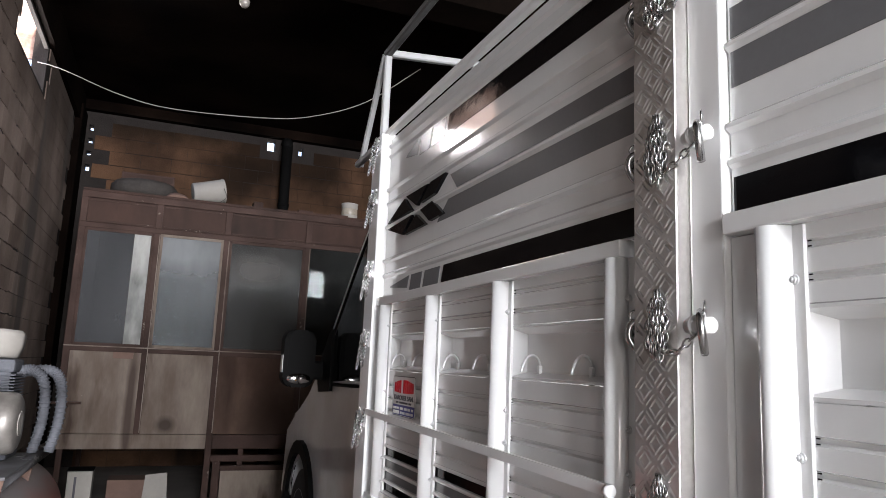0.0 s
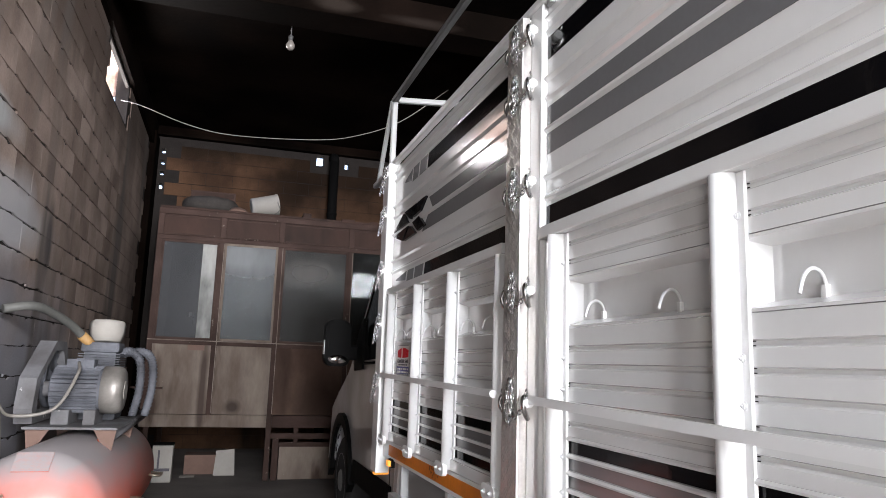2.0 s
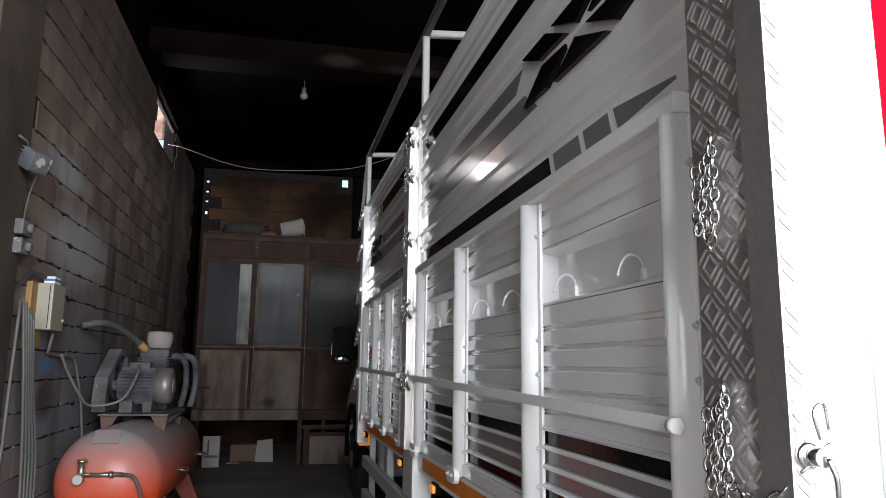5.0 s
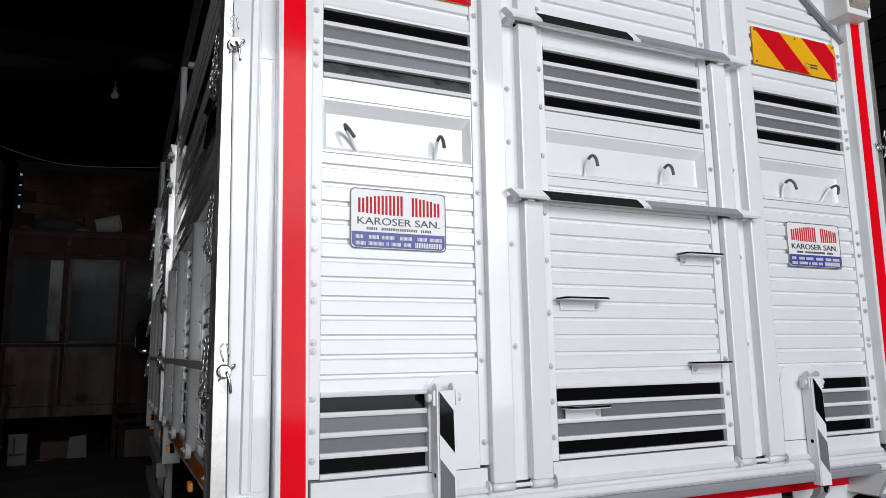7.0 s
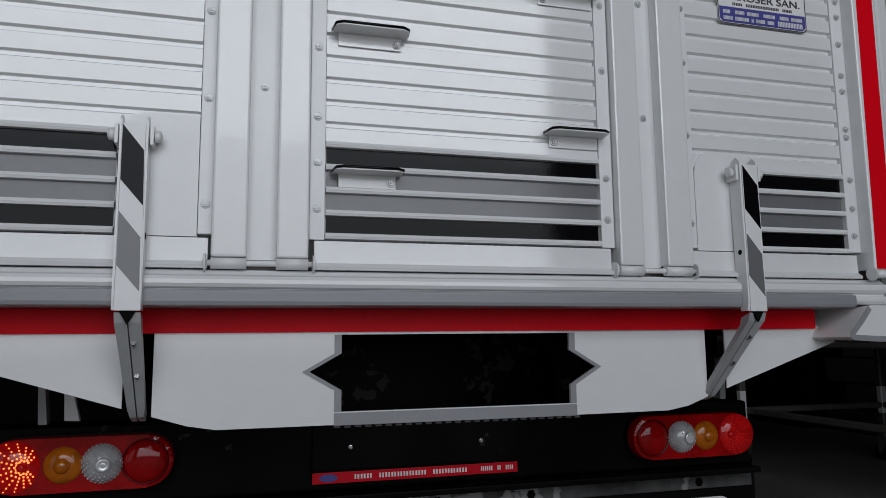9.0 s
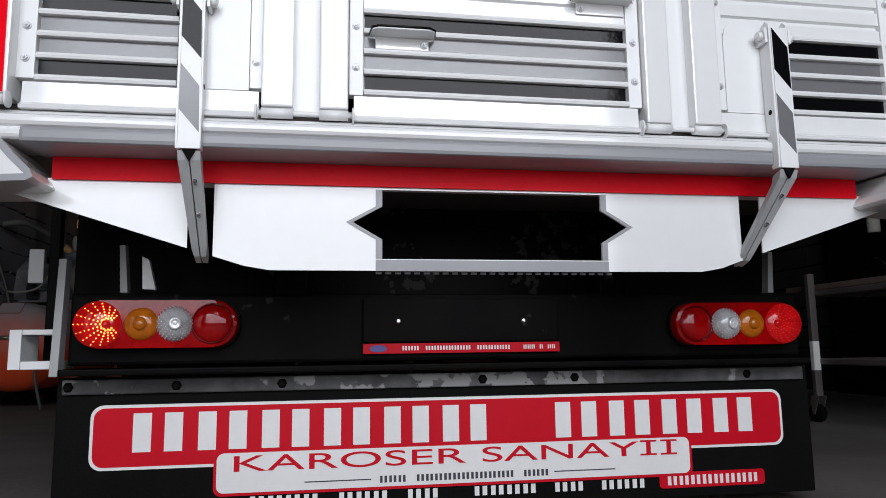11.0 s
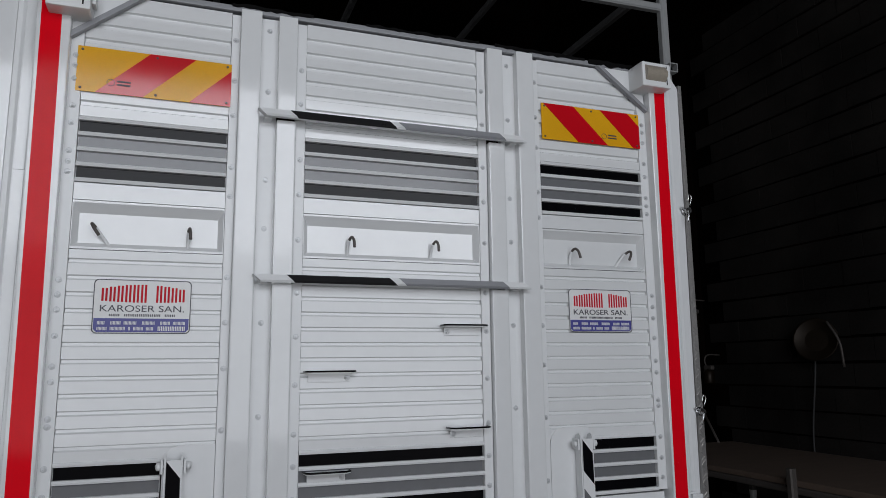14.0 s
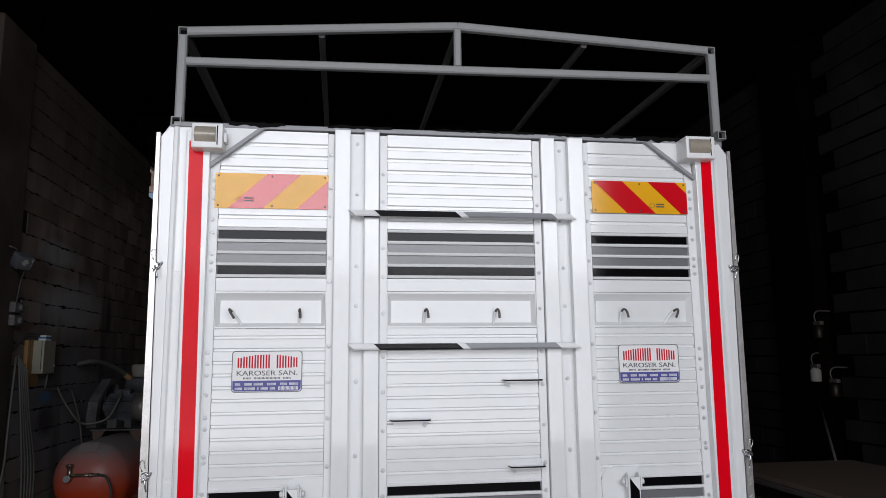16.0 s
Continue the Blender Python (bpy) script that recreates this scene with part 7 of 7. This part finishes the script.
rim = [(p[0] + (mid[0] - p[0]) * 0.22, p[1] + (mid[1] - p[1]) * 0.22) for p in belt]
bm = B()
loops = [[bm.verts.new((x, p[0], p[1])) for p in line] for x, line in ((TX - 0.33, belt), (TX - 0.23, belt), (TX - 0.23, rim), (TX - 0.33, rim))]
for q in range(4):                                    # an open band round the belt
    for k in range(8):
        j = (k + 1) % 8
        bm.faces.new((loops[q][k], loops[q][j], loops[(q + 1) % 4][j], loops[(q + 1) % 4][k]))
part("belt_guard", bm, DUST, comp, "dusty grey open belt guard")
part("flywheel", lathe(B(), [(0, 0.20), (0.03, 0.20), (0.035, 0.16), (0.012, 0.15), (0.012, 0.05), (0.04, 0.04)], (TX - 0.30, 5.96, 1.12), (1, 0, 0), 28), DUST_D, comp, "dark flywheel behind the guard")
part("pulley", rod(B(), (TX - 0.23, MY, MZ), (TX - 0.14, MY, MZ), 0.05, 0.04, 16), DUST, comp)
pump = part("pump", box(B(), TX - 0.12, TX + 0.16, 5.84, 6.12, 0.85, 1.17, 0.03), DUST_D, comp, "dusty cast pump block")
bm = B()
for k in range(8):
    z = 1.168 + 0.016 * k
    box(bm, TX - 0.12 + 0.01, TX + 0.16 - 0.01, 5.85, 6.11, z, z + 0.007, 0.001)
box(bm, TX - 0.08, TX + 0.12, 5.88, 6.08, 1.16, 1.30)
tagged(part("cylinder_fin", bm, DUST_D, pump), kind="stuff")
part("head", box(B(), TX - 0.10, TX + 0.14, 5.86, 6.10, 1.295, 1.365, 0.02), DUST_D, pump)
part("air_filter", lathe(B(), [(0, 0.085), (0.012, 0.10), (0.06, 0.118), (0.125, 0.122), (0.146, 0.112), (0.152, 0.02)], (TX + 0.03, 6.00, 1.365), (0, 0.1, 1), 7), PAPER, pump, "dull round air filter")
for k, (dx, dy) in enumerate(((0.0, 0.0), (0.075, 0.05))):
    pts = smooth_line([(TX + 0.09, 6.04 + dy, 1.28), (TX + 0.18 + dx, 6.06 + dy, 1.31), (TX + 0.25 + dx, 6.08 + dy, 1.24), (TX + 0.26 + dx, 6.10 + dy, 1.05), (TX + 0.23 + dx, 6.08 + dy, 0.86)], 7)
    pp = part("corrugated_pipe", tube(B(), pts, 0.026, 10), DUST_D, comp, "dusty ribbed cooling pipe")
    for a, b in zip(pts[2::1], pts[3::1]):
        part("pipe_ring", rod(B(), a, a + (b - a).normalized() * 0.008, 0.031, seg=10), DUST_D, pp)
part("collector", rod(B(), (TX + 0.17, 5.46, 0.76), (TX + 0.27, 6.3, 0.86), 0.035, seg=14), DUST, comp, "slanted grey collector pipe")
part("hose_stub", rod(B(), (TX + 0.15, 5.42, 0.735), (TX + 0.165, 5.5, 0.775), 0.028, seg=12), TANK, comp)
part("intake_hose", tube(B(), smooth_line([(TX - 0.02, 5.93, 1.30), (TX - 0.12, 5.83, 1.43), (TX - 0.20, 5.66, 1.51), (LX + 0.16, 5.42, 1.56), (LX + 0.02, 5.32, 1.53)], 6), 0.028, 10), HOSE, comp, "grey intake hose up to the wall")
part("hose_sleeve", rod(B(), (TX - 0.10, 5.85, 1.405), (TX - 0.03, 5.91, 1.33), 0.033, seg=10), WOOD, comp, "yellow tape sleeve")
part("motor_cable", tube(B(), smooth_line([(MX - 0.05, MY - 0.05, MZ + 0.17), (MX - 0.02, MY - 0.2, MZ + 0.1), (MX - 0.1, MY - 0.32, MZ - 0.1), (MX - 0.3, MY - 0.38, MZ - 0.14), (LX + 0.12, 5.10, 1.0), (LX + 0.06, 4.95, 1.18), (LX + 0.04, 4.85, 1.30)], 7), 0.010, 8), CABLE, comp, "pale motor cable")
comp.matrix_basis = Matrix.Translation((TX, T0, 0)) @ Matrix.Rotation(radians(-1.5), 4, "Z") @ Matrix.Translation((-TX, -T0, 0))

# ---- on the block wall ----
ebox = thing("switch_box", "cream steel switch box on a yellow board", "switch box")
part("back_board", box(B(), LX, LX + 0.035, 4.17, 4.42, 1.335, 1.75, 0.003), WOOD, ebox, "yellow pine back board")
part("case", box(B(), LX + 0.035, LX + 0.13, 4.27, 4.53, 1.45, 1.75, 0.006), BOXP, ebox, "cream steel case")
part("door_gap", box(B(), LX + 0.108, LX + 0.112, 4.2685, 4.27, 1.46, 1.74), DARK, ebox)
part("lock", rod(B(), (LX + 0.13, 4.50, 1.52), (LX + 0.143, 4.50, 1.52), 0.011, seg=10), ALU, ebox)
part("pack", box(B(), LX + 0.05, LX + 0.115, 4.33, 4.45, 1.75, 1.80, 0.003), SIGN_W, ebox, "small white and blue pack")
part("pack_band", box(B(), LX + 0.049, LX + 0.116, 4.329, 4.451, 1.769, 1.785), BLUEP, ebox)
tagged(part("conduit", tube(B(), smooth_line([(LX + 0.03, 3.87, 1.66), (LX + 0.03, 4.0, 1.73), (LX + 0.03, 4.15, 1.80), (LX + 0.06, 4.36, 1.79)], 6), 0.012, 8), DCABLE), "dark cable from the column to the switch box", "cable")
tagged(part("wall_cable", tube(B(), smooth_line([(LX + 0.08, 4.52, 1.44), (LX + 0.05, 4.56, 1.33), (LX + 0.03, 4.64, 1.30), (LX + 0.03, 4.92, 1.29), (LX + 0.03, 5.22, 1.28), (LX + 0.03, 5.37, 1.16), (LX + 0.03, 5.56, 0.92), (LX + 0.03, 5.70, 0.6)], 6), 0.010, 8), CABLE), "pale cable hanging down the block wall", "cable")
flood = thing("flood_light", "old grey flood light on the column", "lamp")
part("housing", box(B(), -0.07, 0.07, -0.05, 0.05, -0.06, 0.06, 0.01), DUST_D, flood)
part("front_glass", box(B(), -0.055, 0.055, -0.056, -0.05, -0.045, 0.045), DUST, flood)
bm = B()
for k in range(5):
    box(bm, -0.06, 0.06, 0.05, 0.075, -0.05 + 0.024 * k, -0.044 + 0.024 * k)
part("cooling_ribs", bm, DUST, flood)
flood.matrix_basis = pose(LX + 0.14, 3.68, 2.40, 30, 0, 60)
part("bracket", tube(B(), [(0, 0.05, 0.0), (-0.05, 0.07, 0.08), (-0.13, 0.05, 0.10)], 0.008, 6), STEEL, flood)
tagged(part("lamp_cable", tube(B(), smooth_line([(LX + 0.14, 3.74, 2.34), (LX + 0.10, 3.78, 2.26), (LX + 0.08, 3.79, 2.16), (LX + 0.08, 3.77, 2.06)], 6), 0.006, 8), DCABLE), "thin dark cable hanging from the flood light", "cable")
for z in (2.015, 1.905):
    sw = tagged(part("socket", box(B(), LX + 0.06, LX + 0.11, 3.69, 3.85, z - 0.045, z + 0.045, 0.008), DUST), "grey wall socket on the column", "socket")
    part("cup", lathe(B(), [(0, 0.028), (0.01, 0.03), (0.03, 0.024)], (LX + 0.11, 3.77, z), (1, 0, 0), 14), DUST, sw)
for k in range(5):
    o = 0.05 * k
    pts = smooth_line([(LX + 0.10 + 0.01 * k, 3.84 + 0.02 * k, 1.62 - 0.03 * k), (LX + 0.13, 3.90 + 0.04 * k, 1.1), (LX + 0.14, 3.98 + 0.06 * k, 0.60), (LX + 0.16, 3.92 + 0.04 * k, 0.28 - 0.02 * k), (LX + 0.13, 3.72 - 0.03 * k, 0.30), (LX + 0.12, 3.70, 0.8), (LX + 0.10, 3.80, 1.6)], 7)
    tagged(part("air_hose", tube(B(), pts, 0.0095, 8), HOSE), "grey air hose hanging in a loop on the wall", "hose", "hanging hoses")

# ---- overhead ----
tagged(part("overhead_cable", tube(B(), smooth_line([(LX - 0.06, 9.05, 4.16), (-3.13, 8.98, 4.10), (-2.6, 8.95, 3.93), (-2.08, 8.95, 3.87), (-1.15, 8.95, 3.935), (-0.65, 8.95, 4.05), (-0.1, 8.95, 4.31), (0.5, 8.9, CZ)], 8), 0.0055, 8), CABLE), "pale cable sagging from the hole in the wall", "cable")
bulb = thing("hanging_bulb", "unlit bulb hanging from the ceiling on a short flex", "bulb")
part("flex", rod(B(), (-1.61, 7.35, 4.47), (-1.61, 7.35, CZ), 0.006, seg=6), DCABLE, bulb)
part("socket", lathe(B(), [(0, 0.02), (0.05, 0.024), (0.06, 0.012)], (-1.61, 7.35, 4.41), (0, 0, 1), 12), DCABLE, bulb)
part("globe", lathe(B(), [(0, 0.006), (0.006, 0.026), (0.03, 0.042), (0.055, 0.044), (0.085, 0.028), (0.10, 0.02)], (-1.61, 7.35, 4.315), (0, 0, 1), 18), BULB, bulb)

# ---- along the dim wall ----
bench = thing("work_bench", "wide plywood-topped steel work bench on castors", "bench")
part("top", box(B(), 2.45, 3.52, -0.6, 2.62, 0.695, 0.728, 0.004), BENCH, bench, "brown stained plywood top")
for x in (2.425, 3.46):
    for y in (-0.5, 0.93, 2.36):
        lg = part("leg", square_bar(B(), (x, y, 0.09), (x, y, 0.79 if x < 3 else 0.694), 0.042), STEEL, bench)
        part("paint_patch", square_bar(B(), (x, y, 0.235), (x, y, 0.40), 0.0425), SIGN_W, lg, "patch of old white paint")
        part("castor", lathe(B(), [(-0.016, 0.046), (-0.012, 0.052), (0.012, 0.052), (0.016, 0.046)], (x, y + 0.02, G + 0.052), (1, 0.3, 0), 18), RUBBER, lg, "small castor")
        for d in (-1, 1):
            part("castor_fork", prism(B(), [(y - 0.035, 0.092), (y + 0.035, 0.092), (y + 0.035, 0.03), (y + 0.028, -0.015), (y + 0.010, -0.015)], 0, x + d * 0.024 - 0.002, x + d * 0.024 + 0.002), STEEL, lg)
for z in (0.675, 0.285):
    for x in (2.455, 3.46):
        part("rail", square_bar(B(), (x, -0.48, z), (x, 2.34, z), 0.035), STEEL, bench)
    for y in (-0.5, 2.36):
        part("rail", square_bar(B(), (2.445, y, z), (3.44, y, z), 0.035), STEEL, bench)
for k, (y, z, m) in enumerate(((3.68, 1.78, SHADE_B), (3.78, 1.37, PAPER), (3.52, 1.235, SHADE_B))):
    sp = thing("spray_gun", "paint spray gun hanging on the column", "spray gun", "hanging spray guns")
    x = RX - 0.20
    part("cup", lathe(B(), [(0, 0.045), (0.01, 0.05), (0.11, 0.05), (0.13, 0.03), (0.135, 0.02)], (x, y, z - 0.08), (0, 0, 1), 16), m, sp)
    part("gun", box(B(), x - 0.02, x + 0.02, y - 0.06, y + 0.05, z + 0.05, z + 0.09, 0.008), STEEL, sp)
    part("grip", tube(B(), smooth_line([(x, y + 0.03, z + 0.08), (x, y + 0.05, z + 0.14), (x + 0.04, y + 0.05, z + 0.19), (RX - 0.02, y + 0.05, z + 0.19)], 5), 0.008, 6), STEEL, sp)
tagged(part("leaning_pole", rod(B(), (3.36, 2.58, 0.735), (RX - 0.06, 3.98, 1.12), 0.010, seg=8), STEEL), "thin grey pole leaning on the wall over the bench", "pole")
disc = thing("wall_disc", "round brass-coloured lamp shade hanging on the wall", "lamp shade")
part("dish", lathe(B(), [(0, 0.02), (0.02, 0.10), (0.06, 0.17), (0.065, 0.175), (0.06, 0.16), (0.03, 0.09)], (RX - 0.08, 2.34, 1.513), (-1, -0.5, 0.2), 24), SHADE_B, disc)
part("flex", tube(B(), smooth_line([(RX - 0.05, 2.40, 1.45), (RX - 0.04, 2.44, 1.2), (RX - 0.03, 2.52, 0.75), (RX - 0.03, 2.52, 0.3)], 5), 0.008, 6), DCABLE, disc)
part("hook_rod", tube(B(), smooth_line([(RX - 0.12, 2.20, 1.66), (RX - 0.11, 2.11, 1.50), (RX - 0.10, 2.095, 1.30)], 5), 0.01, 6), STEEL, disc)


# ---- blocks of the walls ----
def block_mesh(name, w, h, material, dice):
    """One rough block face: tight edges, broken here and there by chips."""
    def edge(n, lim):
        out = []
        for k in range(n + 1):
            chip = dice.uniform(0.006, 0.024) if dice.random() < 0.2 else dice.uniform(0.0, 0.004)
            out.append((-0.5 + (k + (dice.uniform(-0.25, 0.25) if 0 < k < n else 0)) / n, min(chip, lim)))
        return out
    low, high = edge(7, 0.02), edge(7, 0.02)
    pts = [(u * w, -h / 2 + c) for u, c in low] + [(u * w, h / 2 - c) for u, c in reversed(high)]
    return finish(name, prism(B(), pts, 0, -0.03, 0.0), material)


BH, BW = 0.2, 0.4
chip_dice = random.Random(9)
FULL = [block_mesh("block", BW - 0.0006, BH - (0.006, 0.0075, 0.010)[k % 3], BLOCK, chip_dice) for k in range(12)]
count = 0
# the second mesh takes the rows nearest the gateway, coloured as if in shade
rest, darkened = B(), B()
rng = random.Random(4)
for row in range(23):
    z = G + 0.1 + row * BH * 0.985
    shift = 0.2 * (row % 2) + 0.05 * math.sin(row * 1.7)
    for col in range(42):
        y = FY + 0.1 + shift + col * BW
        if y > BY - 0.55 or z > 4.40 or 3.15 < y < 3.86:
            continue
        if HOLE[0] - 0.16 < y < HOLE[1] + 0.14 and HOLE[2] - 0.1 < z < HOLE[3] + 0.1:
            continue
        if FILL_OPENING[0] - 0.2 < y < FILL_OPENING[1] + 0.2 and z < FILL_OPENING[2] + 0.1:
            continue
        out = LX
        if 3.6 < y < 9.3 and z > 0.5 and count < 300:
            again("block", rng.choice(FULL), wall_w, out + rng.uniform(-0.0008, 0.0008), y, z + rng.uniform(-0.003, 0.003), rng.uniform(-0.35, 0.35), 0, 0)
            count += 1
        else:
            g = rng.choice((0.006, 0.009, 0.013))
            box(rest if y > 3.2 else darkened, out - 0.03, out, y - (BW - 0.002) / 2, y + (BW - 0.002) / 2, z - (BH - g) / 2, z + (BH - g) / 2)
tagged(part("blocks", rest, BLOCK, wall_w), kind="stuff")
tagged(part("sooty_blocks", darkened, BLOCK_E, wall_w), kind="stuff")

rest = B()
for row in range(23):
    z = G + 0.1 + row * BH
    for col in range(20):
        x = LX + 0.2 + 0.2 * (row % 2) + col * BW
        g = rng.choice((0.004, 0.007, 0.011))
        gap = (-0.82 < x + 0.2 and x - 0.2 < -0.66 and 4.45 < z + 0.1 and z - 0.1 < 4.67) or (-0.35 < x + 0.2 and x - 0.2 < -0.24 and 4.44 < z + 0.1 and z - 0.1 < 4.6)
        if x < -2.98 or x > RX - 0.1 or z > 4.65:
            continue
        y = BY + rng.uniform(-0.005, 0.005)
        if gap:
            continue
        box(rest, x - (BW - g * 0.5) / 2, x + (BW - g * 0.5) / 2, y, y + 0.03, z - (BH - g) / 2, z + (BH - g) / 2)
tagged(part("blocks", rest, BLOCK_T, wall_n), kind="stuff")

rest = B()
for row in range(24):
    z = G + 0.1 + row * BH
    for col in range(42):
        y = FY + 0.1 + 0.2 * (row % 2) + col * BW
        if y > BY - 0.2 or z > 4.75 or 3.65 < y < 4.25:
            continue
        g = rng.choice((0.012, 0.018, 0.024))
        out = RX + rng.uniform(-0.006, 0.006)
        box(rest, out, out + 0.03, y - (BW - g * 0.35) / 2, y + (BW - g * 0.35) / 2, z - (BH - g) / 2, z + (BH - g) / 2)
# east wall: its shade lies in the block colour
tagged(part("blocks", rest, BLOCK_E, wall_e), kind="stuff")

# the truck stands a little askew to the workshop: turn the building and what is in it
ASKEW = Matrix.Translation((-2.0, 1.3, 0)) @ Matrix.Rotation(radians(-0.66), 4, "Z") @ Matrix.Translation((2.0, -1.3, 0))
for ob in list(scene.objects):
    if ob.parent is None and ob is not truck and ob.type in ("MESH", "EMPTY") and ob.name not in ("ground", "yard_wall"):
        ob.matrix_basis = ASKEW @ ob.matrix_basis
